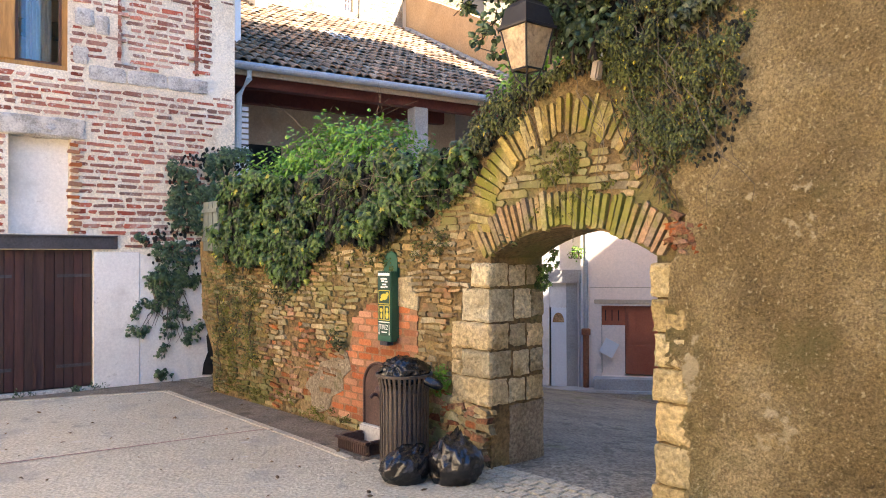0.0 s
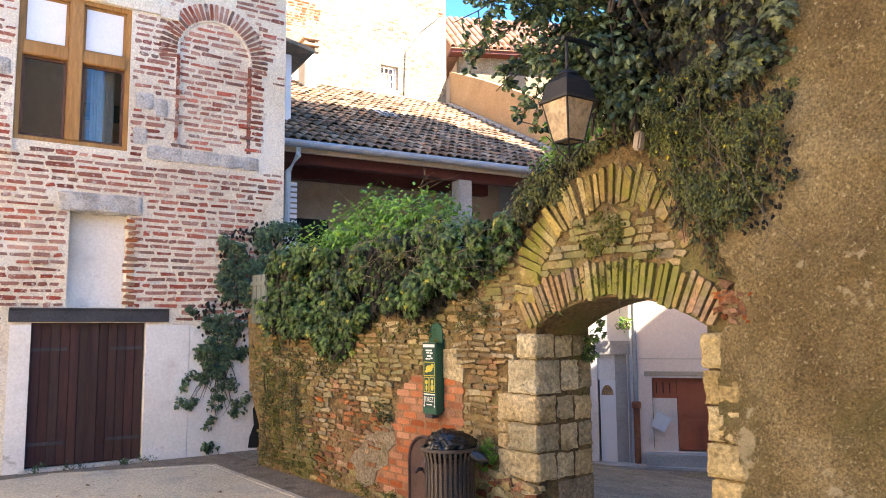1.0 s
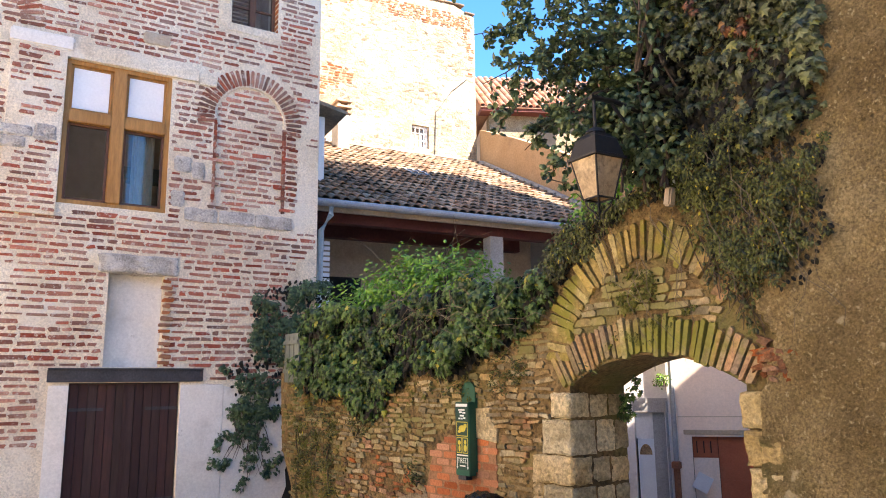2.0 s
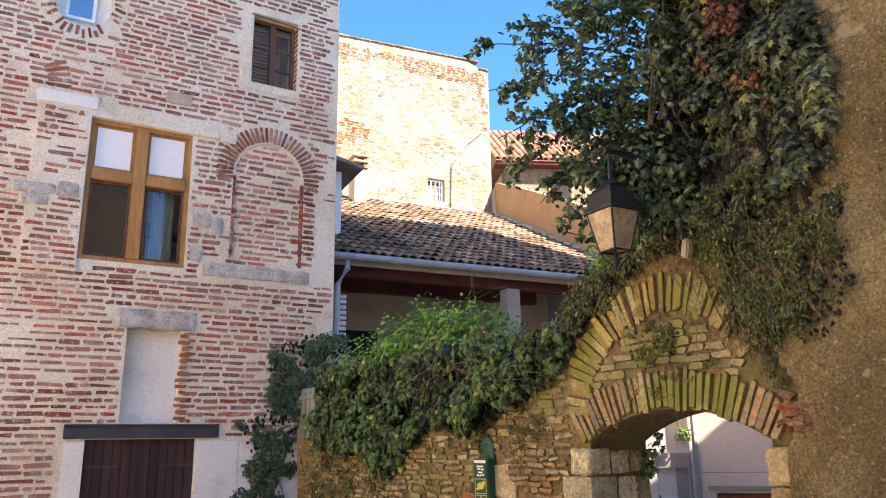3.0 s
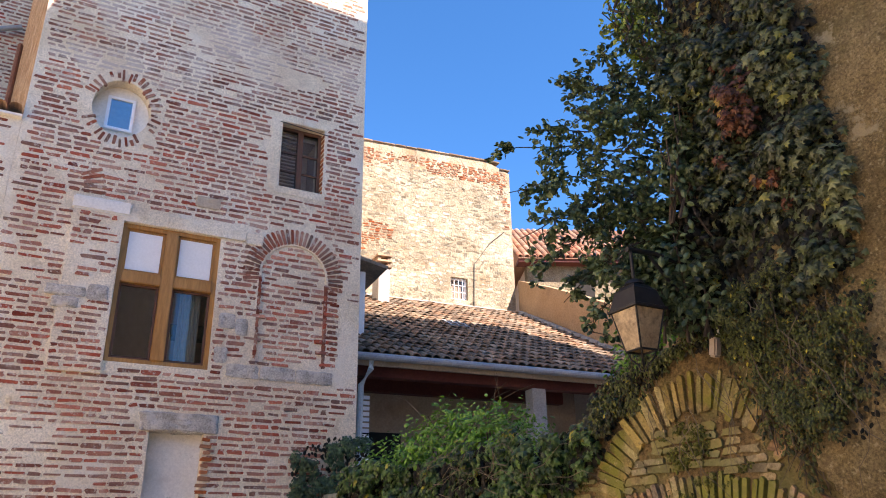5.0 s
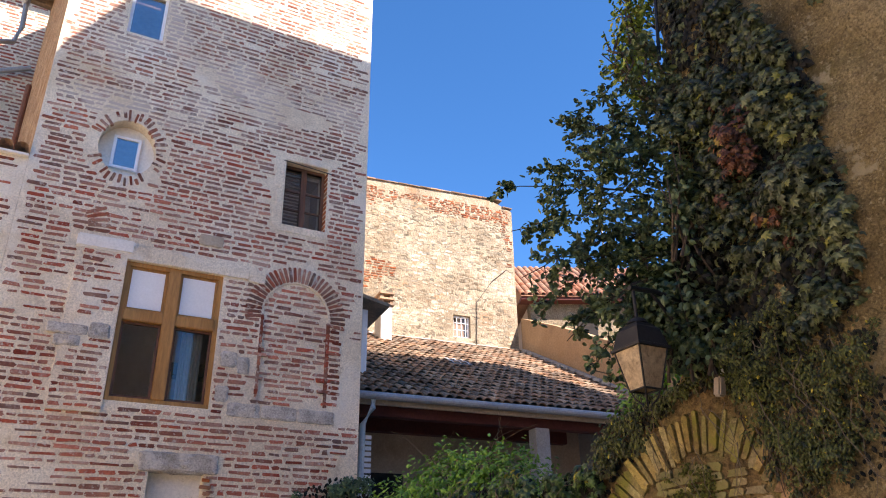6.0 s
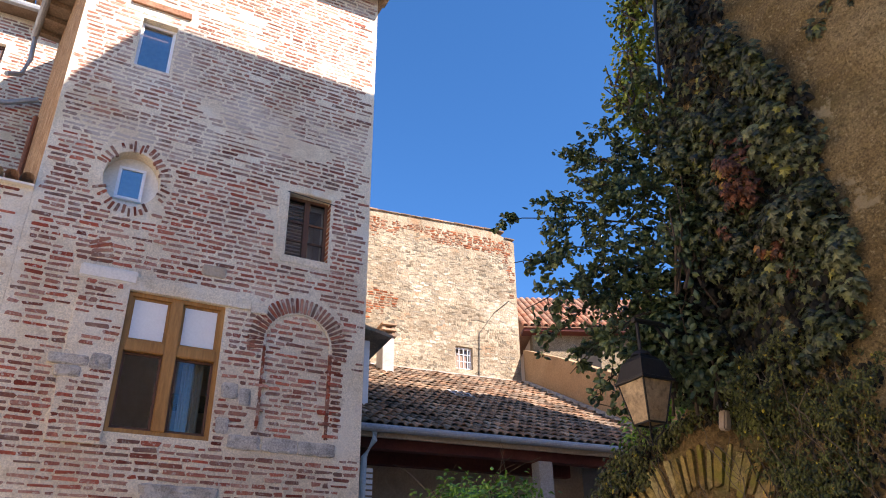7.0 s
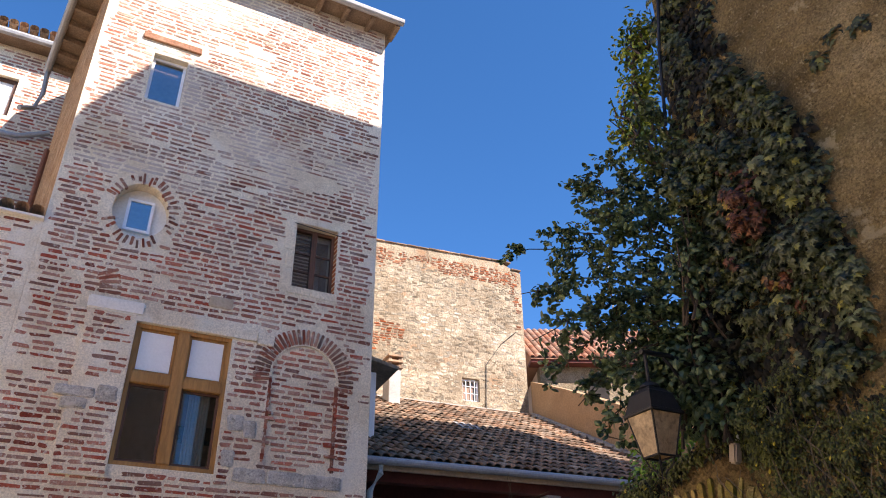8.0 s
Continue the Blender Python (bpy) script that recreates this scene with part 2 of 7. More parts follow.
M_CLAY = mat("orange_gable_brick", [(0.20, 0.068, 0.033), (0.28, 0.115, 0.06)], 1.6, 30, 0.3, 0.95, 0.5, 0.01, "island", 0.3, [((0.33, 0.25, 0.17), 5.0, 0.55, 0.12, 0.7)])
M_GSTONE = mat("gable_stone", GABLE, 1.0, 24, 0.3, 0.95, 0.9, 0.03, "object", 0.3)
M_GSTONES = mat("gable_stones", GABLE, 1.0, 24, 0.3, 0.95, 0.9, 0.03, "island", 0.3)
M_GMORTAR = mat("gable_mortar", [(0.23, 0.185, 0.125), (0.34, 0.285, 0.20), (0.44, 0.38, 0.285)], 1.1, 26, 0.4, 0.95, 0.9, 0.03,
                stains=[((0.33, 0.18, 0.09), 1.3, 0.57, 0.08, 0.6), ((0.15, 0.11, 0.07), 6.0, 0.58, 0.07, 0.6)])
M_PARTY = mat("weathered_ochre_render", [(0.33, 0.215, 0.115), (0.41, 0.285, 0.165)], 0.9, 25, 0.2, 0.93, 0.4, 0.01, stains=[((0.22, 0.16, 0.10), 1.3, 0.56, 0.12, 0.6)])
M_SIDE = mat("orange_render", [(0.34, 0.17, 0.075), (0.46, 0.27, 0.13), (0.58, 0.38, 0.21)], 4.0, 26, 0.55, 0.93, 1.0, 0.06,
             stains=[((0.36, 0.17, 0.09), 5.0, 0.6, 0.08, 0.6)])
M_PINK = mat("pink_render", [(0.80, 0.64, 0.53), (0.86, 0.72, 0.61)], 0.6, 20, 0.08, 0.92, 0.15, 0.005,
             stains=[((0.45, 0.36, 0.30), 0.9, 0.6, 0.12, 0.5)])
M_WHITEWALL = mat("white_render", [(0.80, 0.76, 0.72), (0.87, 0.84, 0.81)], 0.7, 20, 0.08, 0.92, 0.15, 0.005,
                  stains=[((0.5, 0.46, 0.43), 1.2, 0.58, 0.12, 0.5)])
M_CREAM = mat("cream_render", [(0.70, 0.60, 0.46), (0.78, 0.69, 0.55)], 0.7, 24, 0.1, 0.92, 0.2, 0.005, stains=[((0.5, 0.43, 0.33), 1.2, 0.58, 0.12, 0.5)])
M_BEIGE = mat("beige_render", [(0.40, 0.32, 0.23), (0.48, 0.39, 0.29)], 0.9, 24, 0.15, 0.93, 0.25, 0.006, stains=[((0.26, 0.20, 0.14), 1.3, 0.56, 0.12, 0.5)])
M_CEMENT = mat("grey_cement", [(0.33, 0.32, 0.30), (0.45, 0.44, 0.42)], 1.5, 35, 0.2, 0.93, 0.35, 0.006)
M_WOOD = mat("honey_wood", [(0.36, 0.17, 0.045), (0.46, 0.24, 0.075)], 2.0, 30, 0.22, 0.55, 0.15, 0.003, stretch=(1, 1, 0.12))
M_RAFTER = mat("weathered_rafter_wood", [(0.17, 0.12, 0.08), (0.27, 0.20, 0.14)], 3.0, 30, 0.3, 0.85, 0.3, 0.004)
M_DARKWOOD = mat("brown_wood", [(0.105, 0.05, 0.03), (0.16, 0.075, 0.045)], 2.0, 30, 0.25, 0.6, 0.15, 0.003, stretch=(1, 1, 0.12))
M_DOORWOOD = mat("oxblood_boards", [(0.040, 0.017, 0.016), (0.062, 0.027, 0.023)], 2.2, 36, 0.3, 0.62, 0.25, 0.003, "object", 0.18,
                 stretch=(1, 1, 0.1))
M_REDBEAM = mat("oxblood_beam", [(0.10, 0.028, 0.022), (0.15, 0.045, 0.035)], 2.0, 25, 0.2, 0.7, 0.15, 0.004)
M_REDDOOR = mat("rust_paint", [(0.33, 0.085, 0.04), (0.40, 0.12, 0.06)], 1.5, 30, 0.12, 0.6, 0.12, 0.003)
M_WHITE = mat("white_paint", [(0.84, 0.85, 0.87), (0.88, 0.89, 0.9)], 2.0, 30, 0.05, 0.45, 0.05, 0.002)
M_BLIND = mat("white_blind", [(0.86, 0.85, 0.83), (0.9, 0.89, 0.87)], 2.0, 30, 0.04, 0.3, 0.05, 0.002)
M_CURTAIN = mat("pale_curtain", [(0.50, 0.46, 0.37), (0.62, 0.57, 0.47)], 3.0, 40, 0.1, 0.9, 0.1, 0.003)
M_ZINC = mat("grey_zinc", [(0.27, 0.285, 0.30), (0.38, 0.395, 0.41)], 2.5, 30, 0.15, 0.55, 0.1, 0.002, metal=0.1)
M_PIPE = mat("pale_blue_zinc", [(0.44, 0.52, 0.56), (0.56, 0.63, 0.66)], 2.5, 30, 0.12, 0.5, 0.1, 0.002)
M_STEEL = mat("dark_steel", [(0.045, 0.047, 0.055), (0.075, 0.075, 0.085)], 3.0, 40, 0.3, 0.6, 0.25, 0.003, metal=0.3,
              stains=[((0.14, 0.07, 0.04), 5.0, 0.62, 0.1, 0.6)])
M_BIN = mat("brown_bin_metal", [(0.070, 0.056, 0.047), (0.11, 0.088, 0.074)], 4.0, 50, 0.25, 0.5, 0.15, 0.002, metal=0.4)
M_IRON = mat("brown_cast_iron", [(0.07, 0.042, 0.036), (0.115, 0.07, 0.058)], 5.0, 60, 0.3, 0.55, 0.35, 0.004, metal=0.3)
M_LAMP = mat("black_lamp_metal", [(0.018, 0.017, 0.018), (0.032, 0.03, 0.03)], 4.0, 40, 0.2, 0.5, 0.15, 0.002, metal=0.3)
M_LAMPGLASS = mat("dirty_lamp_glass", [(0.30, 0.21, 0.115), (0.42, 0.31, 0.185)], 6.0, 22, 0.4, 0.35, 0.1, 0.002,
                  stains=[((0.16, 0.095, 0.045), 13.0, 0.57, 0.08, 0.8)])
M_GREEN = mat("green_enamel", [(0.012, 0.075, 0.045), (0.018, 0.10, 0.06)], 3.0, 40, 0.1, 0.4, 0.05, 0.002)
M_SIGNFACE = mat("dark_green_print", [(0.010, 0.045, 0.032), (0.014, 0.058, 0.042)], 3.0, 40, 0.1, 0.4, 0.05, 0.002)
M_YELLOW = mat("yellow_print", [(0.50, 0.42, 0.05), (0.56, 0.48, 0.08)], 3.0, 40, 0.1, 0.5, 0.0)
M_INK = mat("white_print", [(0.70, 0.72, 0.68), (0.75, 0.77, 0.73)], 3.0, 40, 0.1, 0.5, 0.0)
M_BAG = mat("black_bin_bag", [(0.008, 0.0075, 0.0075), (0.014, 0.013, 0.013)], 8.0, 16, 0.2, 0.2, 0.4, 0.02, spec=0.6)
M_DARK = mat("dark_interior", [(0.02, 0.018, 0.016), (0.035, 0.03, 0.027)], 1.0, 10, 0.2, 0.9, 0.0)
M_ROOM = mat("room_wall", [(0.34, 0.24, 0.19), (0.42, 0.31, 0.25)], 1.0, 10, 0.1, 0.9, 0.0)
M_REDLINE = mat("faded_red_paint", [(0.26, 0.13, 0.11), (0.34, 0.19, 0.16)], 4.0, 60, 0.3, 0.9, 0.2, 0.003)
M_PLANTER = mat("weathered_grey_boards", [(0.11, 0.125, 0.105), (0.19, 0.205, 0.175)], 3.0, 35, 0.25, 0.85, 0.3, 0.005, stretch=(1, 1, 0.2))
M_STEM = mat("vine_bark", [(0.05, 0.036, 0.025), (0.11, 0.08, 0.055)], 4.0, 40, 0.3, 0.9, 0.4, 0.004)
M_DRY = mat("dry_stalk", [(0.11, 0.085, 0.055), (0.20, 0.16, 0.11)], 4.0, 40, 0.3, 0.9, 0.2, 0.003)
M_PAPER = mat("white_board", [(0.70, 0.70, 0.72), (0.76, 0.76, 0.77)], 3.0, 40, 0.05, 0.6, 0.0)
M_CABLE = mat("black_cable", [(0.012, 0.012, 0.012), (0.02, 0.02, 0.02)], 4.0, 40, 0.1, 0.5, 0.0)
M_RUST = mat("rust_pipe", [(0.20, 0.07, 0.035), (0.27, 0.11, 0.06)], 4.0, 40, 0.3, 0.8, 0.2, 0.003)
L_IVY = leaf_mat("ivy_leaf", (0.008, 0.026, 0.005), (0.095, 0.175, 0.032), (0.28, 0.27, 0.03), 0.02, 0.42)
L_BLUEIVY = leaf_mat("grey_ivy_leaf", (0.014, 0.036, 0.014), (0.095, 0.155, 0.060), rough=0.42)
L_SHRUB = leaf_mat("shrub_leaf", (0.075, 0.20, 0.010), (0.21, 0.39, 0.04), rough=0.45)
L_WALLIVY = leaf_mat("wall_ivy_leaf", (0.009, 0.015, 0.005), (0.100, 0.120, 0.038), (0.20, 0.20, 0.03), 0.03, 0.42)
L_PALEIVY = leaf_mat("pale_ivy_leaf", (0.022, 0.032, 0.014), (0.165, 0.188, 0.082), (0.26, 0.25, 0.05), 0.05, 0.42)
L_REDIVY = leaf_mat("red_ivy_leaf", (0.045, 0.016, 0.008), (0.24, 0.085, 0.030), (0.30, 0.20, 0.03), 0.06, 0.5)
# Near-black leaf colour that stands in for the shade inside foliage.
L_SHADE = leaf_mat("shade_leaf", (0.006, 0.006, 0.003), (0.020, 0.016, 0.008), rough=0.85)
L_TREE = leaf_mat("tree_leaf", (0.030, 0.055, 0.020), (0.165, 0.215, 0.085), rough=0.42)
# Yellow green leaves, their colour raised to carry the sunlight.
L_HIGH = leaf_mat("sunlit_leaf", (0.12, 0.17, 0.018), (0.31, 0.38, 0.05), (0.34, 0.30, 0.03), 0.06, 0.4)
L_FINE = leaf_mat("fine_vine_leaf", (0.010, 0.016, 0.003), (0.125, 0.138, 0.024), (0.40, 0.33, 0.03), 0.015, 0.5)
L_MOSS = leaf_mat("moss", (0.055, 0.062, 0.010), (0.165, 0.165, 0.022), rough=0.9)
L_DEAD = leaf_mat("dead_leaf", (0.13, 0.075, 0.035), (0.24, 0.15, 0.075), rough=0.8)
M_GLASS = glass_mat("window_glass", ior=1.7)
M_COATED = glass_mat("coated_window_glass", ior=3.4)


# ---------------------------------------------------------------- mesh helpers
def mesh_of(name, verts, faces, material):
    me = bpy.data.meshes.new(name)
    me.from_pydata(verts, [], faces)
    me.materials.append(material)
    me.update()
    return me


def part(name, bm, material, parent, label=""):
    """Links a bmesh, a mesh or (verts, faces) as one object under a thing or a part."""
    if isinstance(bm, bmesh.types.BMesh):
        me = bpy.data.meshes.new(name)
        bm.to_mesh(me)
        bm.free()
        me.materials.append(material)
    elif isinstance(bm, tuple):
        me = mesh_of(name, bm[0], bm[1], material)
    else:
        me = bm
    ob = new(name, me)
    ob.parent = parent
    return tagged(ob, label)


def thing(name, m, label, category, group="", kind=""):
    ob = new(name)
    ob.empty_display_size = 0.1
    ob.matrix_world = m
    return tagged(ob, label, category, group, kind)


def solid(name, bm, material, m, label, category, group="", kind=""):
    ob = part(name, bm, material, None)
    ob.matrix_world = m
    return tagged(ob, label, category, group, kind)


def box(x0, x1, y0, y1, z0, z1, bevel=0.0, bm=None):
    own = bm or bmesh.new()
    r = bmesh.ops.create_cube(own, size=1.0, matrix=Matrix.LocRotScale(((x0 + x1) / 2, (y0 + y1) / 2, (z0 + z1) / 2), None, (x1 - x0, y1 - y0, z1 - z0)))
    if bevel:
        edges = {ed for v in r["verts"] for ed in v.link_edges}
        bmesh.ops.bevel(own, geom=list(edges), offset=bevel, segments=2, affect="EDGES")
    return own


def rough_box(x0, x1, y0, y1, z0, z1, amount=0.012, seed=0.0, cuts=5):
    """A dressed stone with worn, uneven faces and edges."""
    bm = box(x0, x1, y0, y1, z0, z1)
    bmesh.ops.subdivide_edges(bm, edges=bm.edges[:], cuts=cuts, use_grid_fill=True)
    c, h = Vector(((x0 + x1) / 2, (y0 + y1) / 2, (z0 + z1) / 2)), Vector(((x1 - x0) / 2, (y1 - y0) / 2, (z1 - z0) / 2))
    for v in bm.verts:
        d = v.co - c
        q = [abs(d.x) / h.x, abs(d.y) / h.y, abs(d.z) / h.z]
        edge_ = sorted(q)[1]
        pull = amount * (0.5 * nz(v.co.x, v.co.y, v.co.z, 9, seed) + 0.6 * nz(v.co.x, v.co.y, v.co.z, 23, seed)) - (amount * 0.8 if edge_ > 0.99 else 0)
        v.co += d.normalized() * pull
    return bm


def prism(pts, y0, y1):
    """A polygon in x, z pushed from y0 to y1."""
    n = len(pts)
    verts = [(x, y0, z) for x, z in pts] + [(x, y1, z) for x, z in pts]
    faces = [tuple(range(n)), tuple(range(2 * n - 1, n - 1, -1))] + [(i, i + n, (i + 1) % n + n, (i + 1) % n) for i in range(n)]
    bm = bmesh.new()
    vs = [bm.verts.new(v) for v in verts]
    for f in faces:
        bm.faces.new([vs[i] for i in f])
    bmesh.ops.recalc_face_normals(bm, faces=bm.faces)
    return bm


def slab_of(pts, z0, z1):
    """A polygon in x, y pushed from z0 to z1."""
    bm = prism(pts, z0, z1)
    for v in bm.verts:
        v.co = Vector((v.co.x, v.co.z, v.co.y))
    bmesh.ops.recalc_face_normals(bm, faces=bm.faces)
    return bm


def tube(pts, r, sides=6, taper=1.0, bm=None):
    own = bm or bmesh.new()
    pts = [Vector(p) for p in pts]
    rings = []
    for i, p in enumerate(pts):
        d = (pts[min(i + 1, len(pts) - 1)] - pts[max(i - 1, 0)]).normalized()
        s = d.cross(Vector((0, 0, 1)) if abs(d.z) < 0.9 else Vector((1, 0, 0))).normalized()
        u = s.cross(d)
        rr = r * (1 + (taper - 1) * i / max(1, len(pts) - 1))
        rings.append([own.verts.new(p + (s * math.cos(k) + u * math.sin(k)) * rr) for k in [2 * math.pi * j / sides for j in range(sides)]])
    for a0, b0 in zip(rings, rings[1:]):
        for j in range(sides):
            own.faces.new((a0[j], a0[(j + 1) % sides], b0[(j + 1) % sides], b0[j]))
    own.faces.new(rings[0][::-1])
    own.faces.new(rings[-1])
    return own


def lathe(prof, segs=24, bm=None, at=(0, 0, 0)):
    own = bm or bmesh.new()
    rings = [[own.verts.new((at[0] + r * math.cos(2 * math.pi * j / segs), at[1] + r * math.sin(2 * math.pi * j / segs), at[2] + z)) for j in range(segs)] for r, z in prof]
    for a0, b0 in zip(rings, rings[1:]):
        for j in range(segs):
            own.faces.new((a0[j], a0[(j + 1) % segs], b0[(j + 1) % segs], b0[j]))
    return own


def cells(xs, zs, holes, y0, y1):
    """A wall with rectangular openings that go through it: blocks of a grid, open where a hole is, with reveals."""
    xs = sorted(set(xs) | {h[0] for h in holes} | {h[1] for h in holes})
    zs = sorted(set(zs) | {h[2] for h in holes} | {h[3] for h in holes})
    full = {}
    for i in range(len(xs) - 1):
        for k in range(len(zs) - 1):
            cx, cz = (xs[i] + xs[i + 1]) / 2, (zs[k] + zs[k + 1]) / 2
            full[i, k] = not any(h[0] < cx < h[1] and h[2] < cz < h[3] for h in holes)
    bm = bmesh.new()
    seen = {}

    def v(i, j, k):
        if (i, j, k) not in seen:
            seen[i, j, k] = bm.verts.new((xs[i], (y0, y1)[j], zs[k]))
        return seen[i, j, k]
    for (i, k), on in full.items():
        if not on:
            continue
        bm.faces.new((v(i, 0, k), v(i + 1, 0, k), v(i + 1, 0, k + 1), v(i, 0, k + 1)))
        bm.faces.new((v(i, 1, k), v(i, 1, k + 1), v(i + 1, 1, k + 1), v(i + 1, 1, k)))
        if not full.get((i - 1, k)):
            bm.faces.new((v(i, 0, k), v(i, 0, k + 1), v(i, 1, k + 1), v(i, 1, k)))
        if not full.get((i + 1, k)):
            bm.faces.new((v(i + 1, 0, k), v(i + 1, 1, k), v(i + 1, 1, k + 1), v(i + 1, 0, k + 1)))
        if not full.get((i, k - 1)):
            bm.faces.new((v(i, 0, k), v(i, 1, k), v(i + 1, 1, k), v(i + 1, 0, k)))
        if not full.get((i, k + 1)):
            bm.faces.new((v(i, 0, k + 1), v(i + 1, 0, k + 1), v(i + 1, 1, k + 1), v(i, 1, k + 1)))
    bmesh.ops.recalc_face_normals(bm, faces=bm.faces)
    return bm


def ring_fill(rect, outline, y0, y1):
    """Fills a rectangle round a smaller closed outline of x, z points about its centre."""
    x0, x1, z0, z1 = rect
    cx, cz = sum(p[0] for p in outline) / len(outline), sum(p[1] for p in outline) / len(outline)
    bm = bmesh.new()
    inner, outer = [], []
    for x, z in outline:
        dx, dz = x - cx, z - cz
        k = min(((x1 - cx) / dx if dx > 1e-9 else (x0 - cx) / dx if dx < -1e-9 else 1e9), ((z1 - cz) / dz if dz > 1e-9 else (z0 - cz) / dz if dz < -1e-9 else 1e9))
        inner.append((x, z))
        outer.append((cx + dx * k, cz + dz * k))
    n = len(inner)
    fi, fo, bi = ([bm.verts.new((x, y, z)) for x, z in src] for src, y in ((inner, y0), (outer, y0), (inner, y1)))
    for i in range(n):
        j = (i + 1) % n
        bm.faces.new((fi[i], fi[j], fo[j], fo[i]))
        bm.faces.new((fi[j], fi[i], bi[i], bi[j]))
    for x, z in ((x0, z0), (x1, z0), (x1, z1), (x0, z1)):
        near = sorted(fo, key=lambda q: (q.co.x - x) ** 2 + (q.co.z - z) ** 2)
        a0 = min((q for q in fo if abs(q.co.x - x) < 1e-6), key=lambda q: abs(q.co.z - z), default=None)
        b0 = min((q for q in fo if abs(q.co.z - z) < 1e-6), key=lambda q: abs(q.co.x - x), default=None)
        if a0 and b0 and a0 is not b0:
            bm.faces.new((bm.verts.new((x, y0, z)), a0, b0))
    bmesh.ops.recalc_face_normals(bm, faces=bm.faces)
    return bm


def inside(x, z, poly):
    hit_, j = False, len(poly) - 1
    for i in range(len(poly)):
        (xi, zi), (xj, zj) = poly[i], poly[j]
        if (zi > z) != (zj > z) and x < (xj - xi) * (z - zi) / (zj - zi) + xi:
            hit_ = not hit_
        j = i
    return hit_


def nz(x, y, z, s=1.0, seed=0.0):
    return noise.noise(Vector((x * s + seed, y * s - seed, z * s + 2 * seed)))


def stone_shape(w, h, rnd, rough=0.1, depth=0.03, proud=0.005):
    """One uneven brick or stone about the origin: eight-sided face, slightly domed, with sides."""
    a0 = [(-0.5, -0.22), (-0.36, -0.5), (0.36, -0.5), (0.5, -0.22), (0.5, 0.22), (0.36, 0.5), (-0.36, 0.5), (-0.5, 0.22)]
    cut = min(w, h) * 0.22
    pts = []
    for x, z in a0:
        px = math.copysign(w / 2 - (cut if abs(z) == 0.5 else 0), x)
        pz = math.copysign(h / 2 - (cut if abs(x) == 0.5 else 0), z)
        pts.append((px + rnd.uniform(-1, 1) * rough * h * 1.6, pz + rnd.uniform(-1, 1) * rough * h))
    front = [(x * 0.96, -proud, z * 0.93) for x, z in pts]
    back = [(x, depth, z) for x, z in pts]
    verts = front + back
    faces = [tuple(range(8))] + [(i + 8, (i + 1) % 8 + 8, (i + 1) % 8, i) for i in range(8)]
    return verts, faces


def pieces(parent, name, items, m_one, m_all, limit=300, rough=0.1, proud=0.006, label="", rest="", seed=3):
    """items: (x, z, w, h, turn in radians, extra proud). The first ones are parts of their own on a few shared meshes, the rest one mesh."""
    rnd = random.Random(seed)
    sizes = {}
    for i, (x, z, w, h, turn, more) in enumerate(items[:limit]):
        key = (round(w / 0.05), round(h / 0.012), i % 3)
        if key not in sizes:
            sizes[key] = mesh_of(name, *stone_shape(max(key[0], 1) * 0.05, max(key[1], 1) * 0.012, rnd, rough, 0.03, proud), m_one)
        ob = new(name, sizes[key])
        ob.parent = parent
        ob.matrix_local = Matrix.Translation((x, -more, z)) @ Matrix.Rotation(turn, 4, "Y")
    verts, faces = [], []
    for x, z, w, h, turn, more in items[limit:]:
        v, f = stone_shape(w, h, rnd, rough, 0.03, proud)
        c, s = math.cos(turn), math.sin(turn)
        k = len(verts)
        verts += [(x + px * c + pz * s, py - more, z - px * s + pz * c) for px, py, pz in v]
        faces += [tuple(q + k for q in face) for face in f]
    if verts:
        ob = part(rest or name + "s", (verts, faces), m_all, parent)
        tagged(ob, label, kind="stuff")


IVY_SHAPE = ([(0, 0), (-0.28, -0.06), (-0.52, 0.16), (-0.30, 0.34), (-0.46, 0.62), (-0.16, 0.62), (0, 1.02), (0.16, 0.62), (0.46, 0.62), (0.30, 0.34), (0.52, 0.16), (0.28, -0.06)], 0.34)
ROUND_SHAPE = ([(0, 0), (-0.27, 0.14), (-0.37, 0.48), (-0.22, 0.84), (0, 1.0), (0.22, 0.84), (0.37, 0.48), (0.27, 0.14)], 0.45)
OVAL_SHAPE = ([(0, 0), (-0.26, 0.28), (-0.27, 0.66), (0, 1.0), (0.27, 0.66), (0.26, 0.28)], 0.45)
THIN_SHAPE = ([(0, 0), (-0.15, 0.3), (-0.14, 0.65), (0, 1.0), (0.14, 0.65), (0.15, 0.3)], 0.45)


def leaves(spots, shape):
    """spots: (place, way the blade faces, way its tip points, length). Returns verts and faces of folded leaves."""
    outline, mid = shape
    verts, faces = [], []
    for p, n, tip, size in spots:
        n = n.normalized()
        t = (tip - n * tip.dot(n))
        t = t.normalized() if t.length > 1e-4 else n.orthogonal().normalized()
        s = t.cross(n)
        k = len(verts)
        verts.append(p + t * (mid * size) + n * (0.10 * size))
        for x, y in outline:
            verts.append(p + s * (x * size) + t * (y * size) - n * (abs(x) * 0.16 * size + y * y * 0.14 * size))
        m = len(outline)
        faces += [(k, k + 1 + i, k + 1 + (i + 1) % m) for i in range(m)]
    return [tuple(v) for v in verts], faces


def rv(rnd, k=1.0):
    return Vector((rnd.gauss(0, 1), rnd.gauss(0, 1), rnd.gauss(0, 1))) * k


def polar(az, el, r):
    return Vector((r * math.sin(radians(az)), r * math.cos(radians(az)), EYE_Z + r * math.tan(radians(el))))


def frame_at(x, y, z, az):
    """A frame whose x runs along the azimuth az, y to the left of it, z up."""
    return pose(x, y, z, 0, 0, 90 - az)


